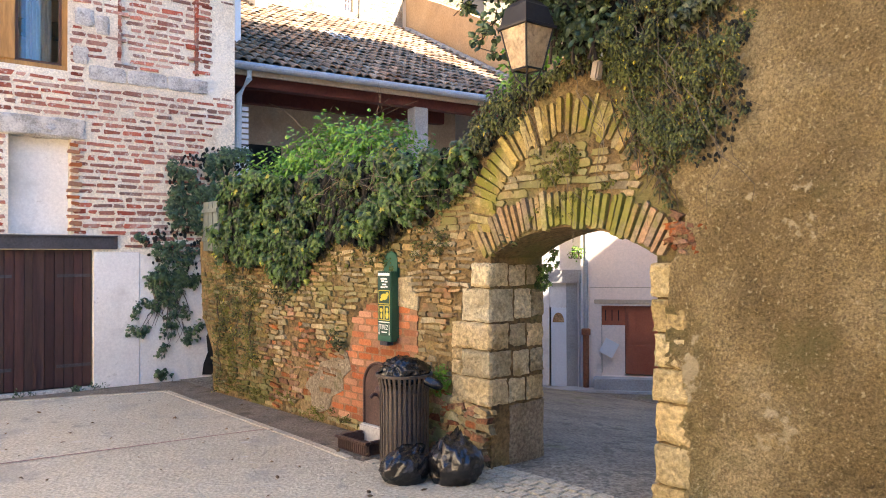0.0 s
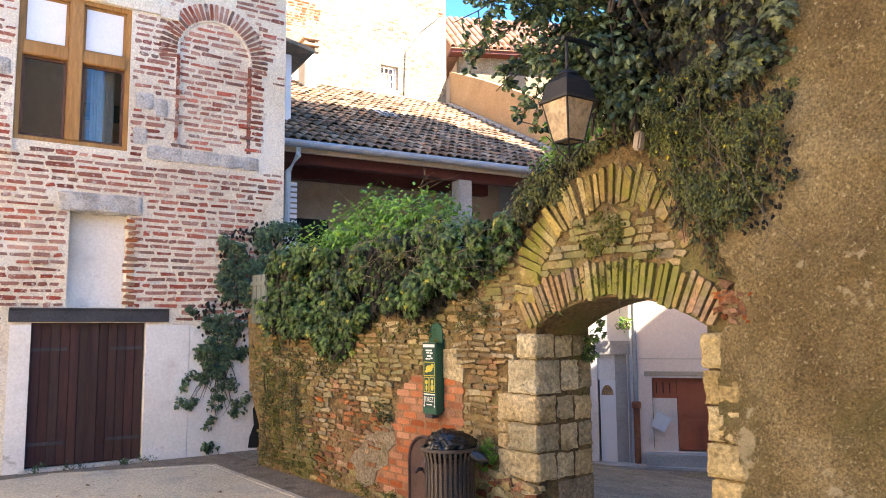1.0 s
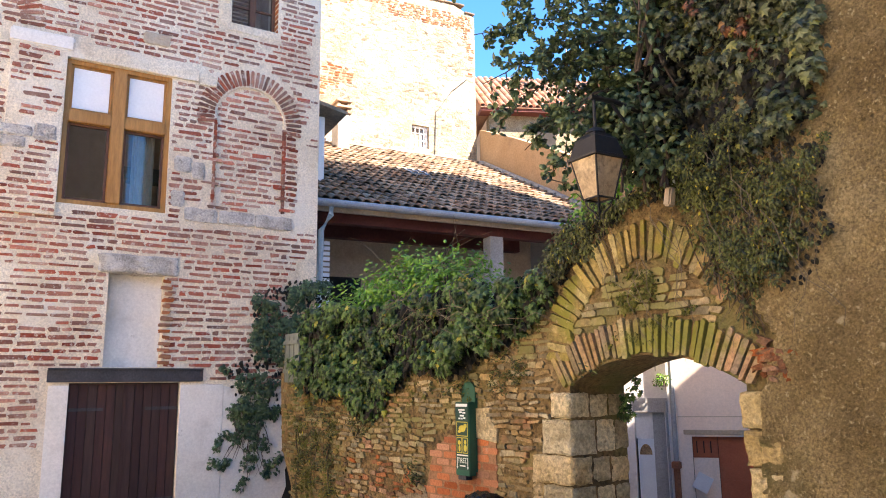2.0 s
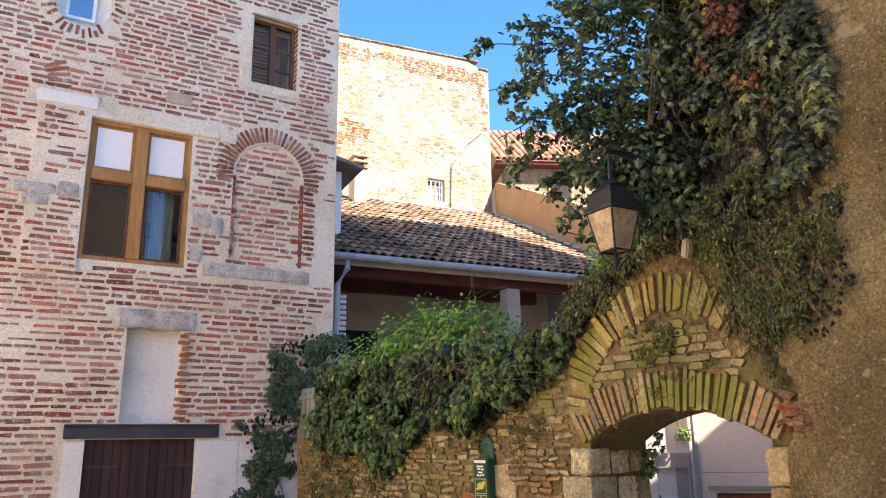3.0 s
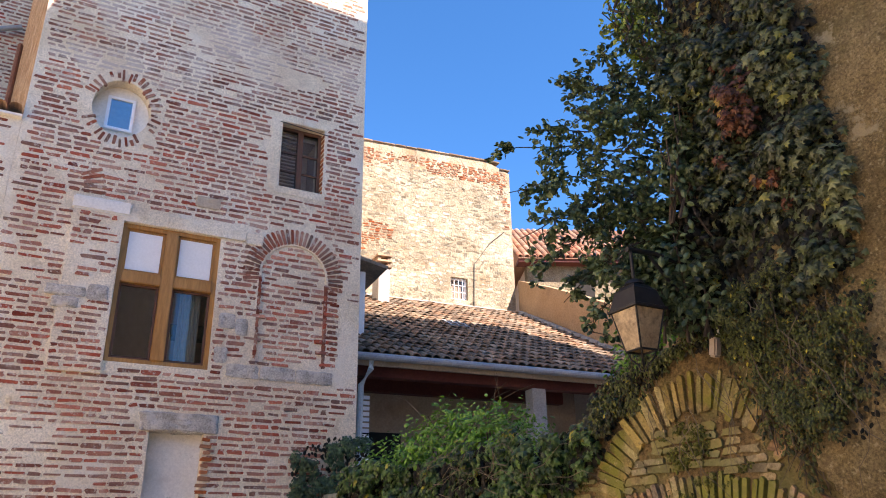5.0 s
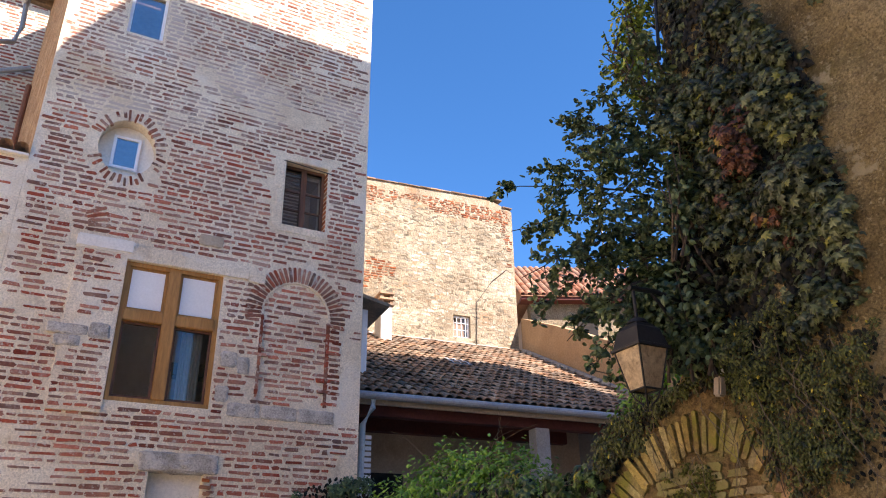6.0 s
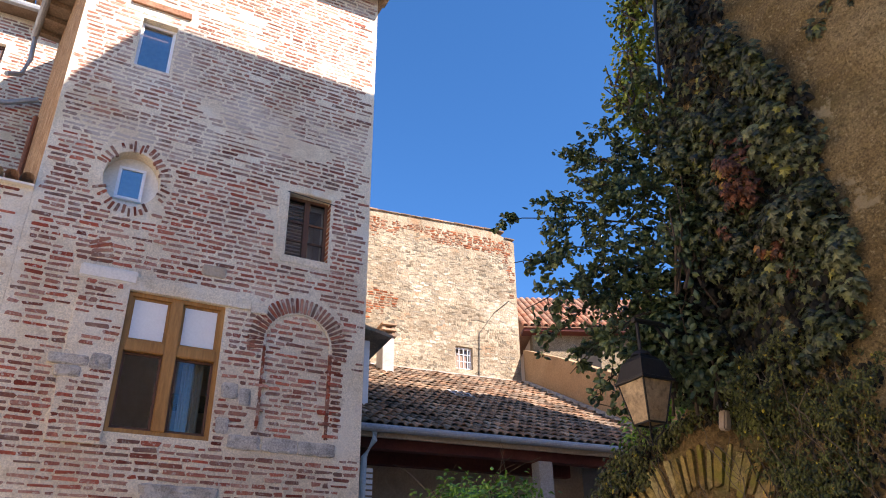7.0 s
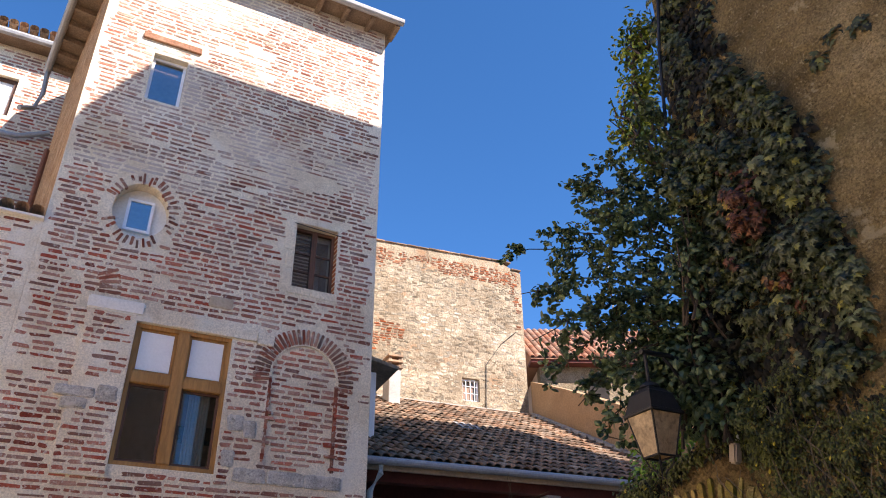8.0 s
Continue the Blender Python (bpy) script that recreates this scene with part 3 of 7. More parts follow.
FAC = frame_at(-4.0, 10.0, 0.0, 56.0)       # the tower's front; y goes into the wall
WAL = frame_at(-2.33, 9.71, 0.0, 141.2)     # the old wall with the arch; y goes out to the lane
ROOF = frame_at(-2.49, 11.94, 0.0, 60.9)    # the loggia; y goes back from its eave
LANE = frame_at(3.4, 16.86, -1.25, 105.0)   # the houses across the lane

# ---------------------------------------------------------------- ground
WI = WAL.inverted()


def ground_z(x, y):
    n = (WI @ Vector((x, y, 0))).y
    return -min(max(n - 0.7, 0.0) * 0.152, 1.26)


def make_ground():
    cut = [-300, -60, -20, -10, -7] + [-6 + 0.4 * i for i in range(66)] + [21, 24, 30, 60, 300]
    along = [-300, -60, -30] + [-24 + 1.0 * i for i in range(44)] + [22, 30, 60, 300]
    verts, faces = [], []
    for s in along:
        for n in cut:
            p = WAL @ Vector((s, n, 0))
            verts.append((p.x, p.y, ground_z(p.x, p.y)))
    w = len(cut)
    for i in range(len(along) - 1):
        for j in range(w - 1):
            faces.append((i * w + j, (i + 1) * w + j, (i + 1) * w + j + 1, i * w + j + 1))
    ob = new("ground", mesh_of("ground", verts, faces, M_EARTH))
    return tagged(ob, "worn brown earth and stone paving of the courtyard", "ground", kind="structure")


make_ground()
slab = slab_of([(-4.67, 9.06), (-2.91, 9.65), (-1.28, 7.5), (-0.76, 6.8), (-0.40, 6.3), (0.25, 5.62), (0.9, 5.15), (1.55, 4.55), (3.6, 2.1), (6.0, -1.0), (3, -7), (-9, -7), (-12, 2.6)], -0.02, 0.022)
solid("pavement", slab, M_SLAB, Matrix(), "pale worn concrete slab covering the courtyard", "pavement", kind="structure")
lane_bm = bmesh.new()
lv = {}
for i in range(30):
    for j in range(26):
        p = WAL @ Vector((-12 + i * 0.8, 0.02 + j * 0.6, 0))
        lv[i, j] = lane_bm.verts.new((p.x, p.y, ground_z(p.x, p.y) + 0.012 + 0.012 * nz(p.x, p.y, 0, 0.9)))
for i in range(29):
    for j in range(25):
        lane_bm.faces.new((lv[i, j], lv[i + 1, j], lv[i + 1, j + 1], lv[i, j + 1]))
solid("road", lane_bm, M_ASPHALT, Matrix(), "patched grey asphalt lane sloping down beyond the arch", "road", kind="structure")

# ---------------------------------------------------------------- the brick tower
tower = thing("tower_house", FAC, "tall old brick tower house with lime mortar and blocked openings", "house")
U0, U1, ZT = -3.08, 1.95, 13.2
HOLES = [(-1.29, 0.05, -0.1, 1.80), (-0.92, -0.22, 2.0, 3.24), (-1.60, -0.26, 4.08, 6.05), (0.34, 1.42, 4.24, 6.16),
         (0.53, 1.25, 7.10, 8.27), (-2.30, -1.44, 7.31, 8.33), (-2.20, -1.65, 9.90, 10.88)]
wall_ob = part("wall", cells([U0, U1], [-0.4, 1.0, 7.36, ZT], HOLES, 0.0, 0.5), M_MORTAR, tower)
oval = [(-1.87 + 0.40 * math.cos(q), 7.82 + 0.47 * math.sin(q)) for q in [2 * math.pi * i / 40 for i in range(40)]]
part("oculus_surround", ring_fill((-2.30, -1.44, 7.31, 8.33), oval, 0.0, 0.22), M_MORTAR, tower)
part("oculus_panel", box(-2.30, -1.44, 0.222, 0.34, 7.31, 8.33), M_PLASTER, tower, "cream plaster filling of a round opening")
arch_line = [(0.37, 4.25), (0.88, 4.25), (1.39, 4.25)] + [(0.88 + 0.51 * math.cos(q), 5.60 + 0.53 * math.sin(q)) for q in [math.pi * i / 20 for i in range(21)]]
part("niche_surround", ring_fill((0.34, 1.42, 4.24, 6.16), arch_line, 0.0, 0.04), M_MORTAR, tower)
part("niche_panel", box(0.34, 1.42, 0.03, 0.2, 4.24, 6.16), M_MORTAR, tower, "recessed brick filling of an arched niche")
part("blocked_panel", box(-0.92, -0.22, 0.17, 0.34, 2.0, 3.24, 0.004), M_PLASTER, tower, "white plastered filling of a walled-up opening")
part("lintel", rough_box(-1.05, -0.05, -0.035, 0.24, 3.22, 3.47, 0.034, 3.3, 10), M_GREYSTONE, tower, "rough grey stone lintel")
part("pilaster", rough_box(-2.25, -1.605, -0.035, 0.02, 3.9, 6.128, 0.007, 4.4, 12), M_MORTAR, tower, "brick and mortar strip standing proud beside the window")
part("hood_stone", rough_box(0.10, 0.36, -0.03, 0.05, 6.02, 6.22, 0.016, 8.8), M_MORTAR, tower, "pale worn stone at the end of the lintel")
part("lintel", rough_box(-1.62, 0.10, -0.035, 0.2, 6.055, 6.26, 0.012, 5.1, 8), M_MORTAR, tower, "pale stone lintel over the cross window")
part("stone_band", box(-2.28, -1.53, -0.05, 0.1, 6.13, 6.33, 0.02), M_PLASTER, tower, "pale stone moulding")
for x0, x1 in ((-0.02, 0.44), (0.46, 0.98), (0.99, 1.55)):
    part("stone_band", rough_box(x0, x1, -0.022, 0.04, 4.01, 4.20, 0.024, x0 * 7, 7), M_GREYSTONE, tower, "worn grey stone band")
for x0, x1, z0, z1 in ((-2.42, -1.93, 4.88, 5.02), (-1.92, -1.66, 4.86, 5.08), (-2.32, -2.0, 4.72, 4.87), (-0.18, 0.05, 4.7, 4.92), (0.06, 0.24, 4.62, 4.86), (-0.2, -0.02, 4.2, 4.42)):
    part("stone_block", rough_box(x0, x1, -0.052 if x1 < -1.6 else -0.018, 0.03, z0, z1, 0.022, x0 * 9, 6), M_GREYSTONE, tower, "grey stone block")
for x0, x1, z0, z1 in ((0.36, 0.526, 7.04, 7.38), (0.40, 0.526, 7.40, 7.72), (0.35, 0.526, 7.74, 8.25), (0.526, 1.25, 8.275, 8.35), (0.46, 0.84, 6.97, 7.096), (0.85, 1.30, 6.96, 7.096)):
    part("window_surround", rough_box(x0, x1, -0.012, 0.03, z0, z1, 0.018, x0 + z0, 6), M_MORTAR, tower, "pale worn stone of the window surround")
# A pinkish brick course above the upper window.
part("stone_string", rough_box(-2.43, -1.47, -0.05, 0.02, 11.12, 11.24, 0.012, 3.0, 7), M_CLAY, tower, "weathered pinkish brick band")


part("stone_block", rough_box(-0.68, -0.32, -0.02, 0.03, 6.48, 6.66, 0.02, 2.2), M_BEIGE, tower, "worn brown stone block")
part("side_wall", prism([(0, -0.4), (4.3, -0.4), (4.3, ZT), (0, ZT)], -0.4, 0.0), M_SIDE, tower, "orange rendered flank").matrix_local = FAC.inverted() @ frame_at(-6.553, 8.278, 0, -42.0)
part("right_wall", box(1.55, 1.94, 0.5, 6.0, -0.4, ZT), M_MORTAR, tower)
part("back_wall", box(-6.0, 1.94, 6.0, 6.3, -0.4, ZT), M_MORTAR, tower)
# plaster at the foot
for x0, x1 in ((-1.52, -1.29), (0.05, 0.62)):
    part("plaster_base", box(x0, x1, -0.018, 0.0, 0.0, 1.77, 0.004), M_PLASTER, tower, "white plaster at the foot of the wall")
part("plaster_patch", prism([(0.624, 0), (2.4, 0), (2.4, 1.2), (1.6, 1.72), (1.0, 1.66), (0.624, 1.75)], -0.012, 0.0), M_PLASTER, tower)
# Flat dark patch on the plaster in place of a shaded gap.
part("hollow", prism([(1.47, 0.05), (1.72, 0.03), (1.74, 0.3), (1.70, 0.66), (1.60, 0.74), (1.53, 0.58), (1.55, 0.36), (1.49, 0.2)], -0.018, -0.0125), M_DARK, tower, "flat dark patch standing in for the shaded gap by the old wall")
part("steel_beam", box(-1.54, 0.34, -0.03, 0.05, 1.81, 1.965, 0.006), M_STEEL, tower, "dark steel beam with bolts over the doors")
for x in (-1.3, -0.6, 0.15):
    part("bolt", lathe([(0, -0.012), (0.018, -0.012), (0.018, 0.004), (0, 0.004)], 8), M_STEEL, tower).matrix_local = Matrix.Translation((x, -0.03, 1.885)) @ Matrix.Rotation(radians(90), 4, "X")
part("steel_flange", box(-1.54, 0.34, -0.055, 0.05, 1.965, 1.985, 0.004), M_STEEL, tower)

# bricks
rnd = random.Random(11)
OCR = (-1.87, 7.82)


def bare(x, z):
    """Where the front shows no bricks."""
    for h in HOLES[:3] + HOLES[4:5] + HOLES[6:]:
        if h[0] - 0.02 < x < h[1] + 0.02 and h[2] - 0.04 < z < h[3] + 0.04:
            return True
    if math.hypot((x - OCR[0]) / 0.58, (z - OCR[1]) / 0.66) < 1.0:
        return True
    if 0.32 < x < 1.44 and z > 5.5 and math.hypot(x - 0.88, (z - 5.60)) < 0.86:
        return math.hypot(x - 0.88, z - 5.60) > 0.495
    for x0, x1, z0, z1 in ((0.34, 0.385, 4.2, 5.6), (1.375, 1.42, 4.2, 5.6), (-1.1, 0.0, 3.2, 3.5), (-1.68, 0.16, 6.0, 6.33), (-2.34, -1.48, 6.08, 6.38), (-0.06, 1.6, 3.96, 4.24), (-2.44, -1.65, 4.86, 5.06), (-2.34, -1.98, 4.7, 4.88),
                           (-0.19, 0.06, 4.68, 4.94), (0.05, 0.25, 4.6, 4.88), (0.36, 1.28, 6.95, 8.36), (-1.6, 0.4, 1.7, 2.0), (-2.5, -1.4, 11.05, 11.3), (1.62, 1.99, 4.0, 5.3), (-1.58, 2.1, -1, 1.74)):
        if x0 < x < x1 and z0 < z < z1:
            return True
    return False


SCARS = ((-2.57, 6.72, 0.22, 0.5), (-2.84, 6.2, 0.25, 0.3), (-2.42, 5.6, 0.10, 0.5), (-2.75, 5.2, 0.25, 0.2), (-2.7, 7.2, 0.45, 0.22), (-1.2, 8.75, 0.9, 0.2),
         (-1.4, 6.7, 0.3, 0.2), (-2.7, 3.55, 0.25, 0.12), (-0.2, 8.95, 0.5, 0.2), (1.72, 4.5, 0.14, 0.6), (1.75, 3.4, 0.16, 0.4), (-2.5, 8.9, 0.4, 0.35), (-0.9, 9.5, 0.5, 0.4), (0.9, 9.1, 0.5, 0.25),
         (-1.25, 7.35, 0.3, 0.12), (0.2, 7.9, 0.16, 0.45), (0.9, 3.7, 0.4, 0.1), (-0.6, 9.0, 0.4, 0.3), (0.15, 5.1, 0.12, 0.35))


def scar(x, z):
    """How far old plaster covers the brickwork here, from 0 to 1."""
    return max(max(0.0, 1.25 - math.hypot((x - cx) / w, (z - cz) / h)) for cx, cz, w, h in SCARS)


front_bricks, far_bricks, niche_bricks, up_bricks = [], [], [], []
z = 1.06
row = 0
while z < ZT - 0.06:
    pitch = 0.088 if z < 7 else 0.082
    x = U0 + 0.02 + rnd.uniform(0, 0.15)
    while x < U1 - 0.05:
        w = rnd.choice((0.11, 0.15, 0.2, 0.23, 0.26, 0.28, 0.32)) * rnd.uniform(0.85, 1.1)
        cx = x + w / 2
        x += w + rnd.uniform(0.012, 0.035)
        if cx + w / 2 > U1 - 0.01:
            break
        zz = z + 0.03 * nz(cx, 0, z, 0.7) + 0.006 * rnd.uniform(-1, 1)
        in_niche = 0.40 < cx < 1.36 and (zz < 5.6 or math.hypot(cx - 0.88, zz - 5.6) < 0.5) and zz > 4.26
        lo_, hi_ = cx - w / 2, cx + w / 2
        for _ in range(8):
            if bare(lo_, zz):
                lo_ += 0.03
            if bare(hi_, zz):
                hi_ -= 0.03
        if hi_ - lo_ < 0.07 or bare(lo_, zz) or bare(hi_, zz) or bare((lo_ + hi_) / 2, zz):
            continue
        if -2.25 < cx < -1.6 and 3.9 < zz < 6.12:
            lo_, hi_ = max(lo_, -2.235), min(hi_, -1.615)
        elif 3.9 < zz < 6.12:
            lo_, hi_ = (lo_, min(hi_, -2.26)) if cx < -2.25 else (max(lo_, -1.6), hi_)
        if hi_ - lo_ < 0.06:
            continue
        cx, w = (lo_ + hi_) / 2, hi_ - lo_
        worn = nz(cx, 3, zz, 0.62, 5) + 0.45 * nz(cx, 1, zz, 2.1, 9) + 0.55 * scar(cx, zz) + 0.16 * rnd.uniform(-1, 1)
        limit = 0.62 if zz < 8.6 else 0.52
        if cx > 1.5 and zz < 7:
            limit = 0.12
        if worn > limit or rnd.random() < 0.035:
            continue
        h = rnd.uniform(0.036, 0.058) * (1.0 if zz < 8.3 else 0.94)
        if worn > limit - 0.14:
            h *= 0.7
        it = (cx, zz, w, h, rnd.uniform(-0.025, 0.025), rnd.uniform(-0.004, 0.004) + (0.035 if -2.25 < cx < -1.6 and 3.9 < zz < 6.12 else 0.0))
        if in_niche:
            niche_bricks.append((cx, zz, w, h, it[4], -0.028))
        elif zz > 8.35:
            up_bricks.append(it)
        elif zz < 4.0:
            front_bricks.append(it)
        else:
            far_bricks.append(it)
    z += pitch
    row += 1
rnd.shuffle(front_bricks)
TOWER_BRICKS = front_bricks + niche_bricks + far_bricks
TOWER_RINGS = []
for i in range(33):                                    # arch over the niche
    q = math.pi * (i + 0.5) / 33 * 1.12 - 0.06 * math.pi
    TOWER_RINGS.append((0.88 + 0.66 * math.cos(q), 5.60 + 0.67 * math.sin(q), 0.25, 0.042, -q, 0.004))
for i in range(38):                                    # round the oculus
    q = 2 * math.pi * i / 38 + rnd.uniform(-0.03, 0.03)
    if not 0.90 < q / math.pi < 1.12 and not 1.72 < q / math.pi < 1.82 and rnd.random() > 0.12:
        k = rnd.uniform(0.95, 1.06)
        TOWER_RINGS.append((OCR[0] + 0.475 * k * math.cos(q), OCR[1] + 0.55 * k * math.sin(q), rnd.uniform(0.10, 0.19), rnd.uniform(0.036, 0.056), -q + rnd.uniform(-0.1, 0.1), rnd.uniform(-0.004, 0.003)))
for i in range(5):
    q = radians(3 + 6.2 * i)
    TOWER_RINGS.append((-2.75 + 0.72 * math.cos(q), 6.38 + 0.72 * math.sin(q), 0.29, 0.045, -q, 0.002))
for k in range(15):                                    # edges of the niche and the leg of its arch
    zk = 4.30 + 0.087 * k
    TOWER_RINGS.append((0.362, zk, 0.05, 0.094, 0.0, -0.004))
    TOWER_RINGS.append((1.400, zk, 0.05, 0.094, 0.0, -0.004))
    if k > 1:
        TOWER_RINGS.append((1.52 + rnd.uniform(-0.02, 0.02), zk, rnd.uniform(0.13, 0.2), rnd.uniform(0.042, 0.055), rnd.uniform(-0.03, 0.03), 0.002))
# Orange rather than red puts bounced sunlight into these reveal bricks.
REVEAL = [(-0.175 + rnd.uniform(-0.02, 0.02), 2.06 + 0.083 * k, rnd.uniform(0.10, 0.17), rnd.uniform(0.045, 0.056), rnd.uniform(-0.04, 0.04), 0.008) for k in range(14)]


def window_in(parent, x0, x1, z0, z1, y, frame_m, wide, deep, label="", mull=0, trans=0.0):
    """A window with a frame, sashes and panes in an opening."""
    win = part("window", box(x0, x1, y - 0.006, y + deep, z0, z0 + wide, 0.004), frame_m, parent, label)
    part("frame", box(x0, x1, y, y + deep, z1 - wide, z1, 0.004), frame_m, win)
    part("frame", box(x0, x0 + wide, y, y + deep, z0 + wide, z1 - wide, 0.004), frame_m, win)
    part("frame", box(x1 - wide, x1, y, y + deep, z0 + wide, z1 - wide, 0.004), frame_m, win)
    return win


def pane(parent, x0, x1, z0, z1, y, glass=M_GLASS):
    ob = part("pane", ([(x0, y, z0), (x1, y, z0), (x1, y, z1), (x0, y, z1)], [(0, 1, 2, 3)]), glass, parent)
    ob.visible_shadow = False
    return ob


def room(parent, x0, x1, z0, z1, y0, y1, m):
    bm = box(x0, x1, y0, y1, z0, z1)
    bm.normal_update()
    bmesh.ops.delete(bm, geom=[f for f in bm.faces if f.normal.y < -0.9], context="FACES")
    bmesh.ops.reverse_faces(bm, faces=bm.faces)
    return part("room_behind", bm, m, parent)


# the cross window
cw = window_in(tower, -1.60, -0.26, 4.08, 6.05, 0.03, M_WOOD, 0.06, 0.12, "honey wood cross window with white blinds")
part("mullion", box(-1.02, -0.85, 0.0, 0.15, 4.14, 5.99, 0.01), M_WOOD, cw)
part("transom", box(-1.54, -1.021, 0.002, 0.15, 5.19, 5.35, 0.01), M_WOOD, cw)
part("transom", box(-0.849, -0.32, 0.002, 0.15, 5.19, 5.35, 0.01), M_WOOD, cw)
for x0, x1 in ((-1.54, -1.022), (-0.848, -0.32)):
    for z0, z1, m in ((4.14, 5.188, M_DARKWOOD), (5.352, 5.99, M_WOOD)):
        sash = part("sash", box(x0, x1, 0.07, 0.11, z0, z0 + 0.04, 0.003), m, cw)
        part("rail", box(x0, x1, 0.07, 0.11, z1 - 0.035, z1, 0.003), m, sash)
        part("rail", box(x0, x0 + 0.035, 0.07, 0.11, z0 + 0.04, z1 - 0.035, 0.003), m, sash)
        part("rail", box(x1 - 0.035, x1, 0.07, 0.11, z0 + 0.04, z1 - 0.035, 0.003), m, sash)
        if z0 < 5:
            pane(sash, x0 + 0.035, x1 - 0.035, z0 + 0.04, z1 - 0.035, 0.088)
    part("blind", box(x0 + 0.036, x1 - 0.036, 0.074, 0.084, 5.394, 5.954, 0.002), M_BLIND, cw, "white roller blind")
cur = bmesh.new()
cols_ = []
for i in range(41):
    x = -0.70 + 0.30 * i / 40
    yy = 0.26 + 0.022 * math.sin(i * 1.15) + 0.008 * math.sin(i * 2.7)
    cols_.append((cur.verts.new((x, yy, 4.06)), cur.verts.new((x, yy, 5.3))))
for a0, b0 in zip(cols_, cols_[1:]):
    cur.faces.new((a0[0], b0[0], b0[1], a0[1]))
part("curtain", cur, M_CURTAIN, cw, "pale hanging curtain")
room(cw, -1.9, 0.0, 3.9, 6.2, 0.16, 1.9, M_ROOM)
# wooden casement
ww = window_in(tower, 0.53, 1.25, 7.10, 8.27, 0.16, M_DARKWOOD, 0.05, 0.08, "brown wooden casement window")
part("mullion", box(0.845, 0.935, 0.15, 0.24, 7.15, 8.22, 0.004), M_DARKWOOD, ww)
for x0, x1 in ((0.58, 0.845), (0.935, 1.20)):
    for z0 in (7.46, 7.80):
        part("glazing_bar", box(x0, x1, 0.18, 0.21, z0, z0 + 0.03), M_DARKWOOD, ww)
    for z0, z1 in ((7.15, 7.46), (7.49, 7.80), (7.83, 8.22)):
        pane(ww, x0, x1, z0, z1, 0.195)
for i in range(17):
    part("louvre", box(0.58, 0.845, 0.215, 0.232, 7.16 + 0.062 * i, 7.19 + 0.062 * i, 0.003), M_DARKWOOD, ww)
room(ww, 0.50, 1.28, 7.07, 8.31, 0.25, 1.0, M_ROOM)
part("hanging_rail", tube([(0.48, -0.03, 8.24), (1.30, -0.03, 8.18)], 0.008, 6), M_STEEL, tower, "thin rusty rail across the casement")
for k in range(13):
    part("reveal_brick", box(1.238, 1.252, 0.004, 0.15, 7.10 + 0.088 * k, 7.155 + 0.088 * k, 0.004), M_ORANGE, tower)
# small white windows
ow = window_in(tower, -2.07, -1.68, 7.54, 8.10, 0.17, M_WHITE, 0.045, 0.052, "white framed window in a round opening")
pane(ow, -2.025, -1.725, 7.585, 8.055, 0.19, M_COATED)
# Room-coloured panel standing in for the room behind; no blind hangs here.
part("blind", box(-2.02, -1.73, 0.205, 0.212, 7.59, 8.05), M_ROOM, ow)
tw = window_in(tower, -2.20, -1.65, 9.90, 10.88, 0.12, M_WHITE, 0.05, 0.06, "white framed upper window")
pane(tw, -2.15, -1.70, 9.95, 10.83, 0.14, M_COATED)
# Here too a flat panel stands for the room behind the glass.
part("blind", box(-2.16, -1.69, 0.19, 0.2, 9.94, 10.84), M_ROOM, tw)

# the cellar doors
cd = part("cellar_door", box(-1.285, 0.045, 0.09, 0.10, 0.0, 1.80), M_DARK, tower, "dark oxblood boarded double door")
for leaf, xa, xb in ((0, -1.28, -0.625), (1, -0.615, 0.04)):
    n = 6
    for i in range(n):
        w = (xb - xa) / n
        part("board", box(xa + w * i + 0.003, xa + w * (i + 1) - 0.003, 0.06, 0.09, 0.04 + rnd.uniform(0, 0.02), 1.79, 0.004), M_DOORWOOD, cd)
    for z0 in (0.30, 1.45):
        x0 = xa - 0.0 if not leaf else xb - 0.42
        part("hinge", box(x0 + 0.01, x0 + 0.41, 0.048, 0.06, z0, z0 + 0.04, 0.003), M_STEEL, cd)
part("cover_strip", box(-0.645, -0.595, 0.045, 0.06, 0.05, 1.79, 0.004), M_DOORWOOD, cd)
part("threshold", box(-1.35, 0.12, -0.06, 0.12, -0.02, 0.035, 0.01), M_GREYSTONE, tower)

# eaves and gutter of the tower
part("soffit", box(U0 - 0.45, U1 + 0.16, -0.42, 0.5, ZT, ZT + 0.03), M_RAFTER, tower, "boarded eave")
for i in range(11):
    x = U0 - 0.2 + i * 0.53
    part("rafter", box(x, x + 0.09, -0.40, 0.05, ZT - 0.11, ZT - 0.002, 0.008), M_RAFTER, tower)
part("eave_gutter", tube([(U0 - 0.5, -0.47, ZT - 0.01), (U1 + 0.2, -0.47, ZT - 0.01)], 0.075, 10), M_ZINC, tower, "zinc gutter")
part("roof", prism([(-0.5, ZT + 0.035), (3.2, ZT + 1.6), (6.8, ZT + 0.035)], U0 - 0.4, U1 + 0.16), M_TILES, tower, "tiled roof").matrix_local = Matrix(((0, 1, 0, 0), (1, 0, 0, 0), (0, 0, 1, 0), (0, 0, 0, 1)))
SIDE = FAC.inverted() @ frame_at(-6.553, 8.278, 0, -42.0)
sg = part("side_gutter", tube([(-0.3, 0.47, ZT - 0.06), (4.4, 0.47, ZT - 0.06)], 0.075, 10), M_ZINC, tower, "zinc gutter on the flank")
sg.matrix_local = SIDE
part("side_soffit", box(-0.3, 4.35, 0.0, 0.42, ZT - 0.02, ZT - 0.004), M_RAFTER, tower).matrix_local = SIDE
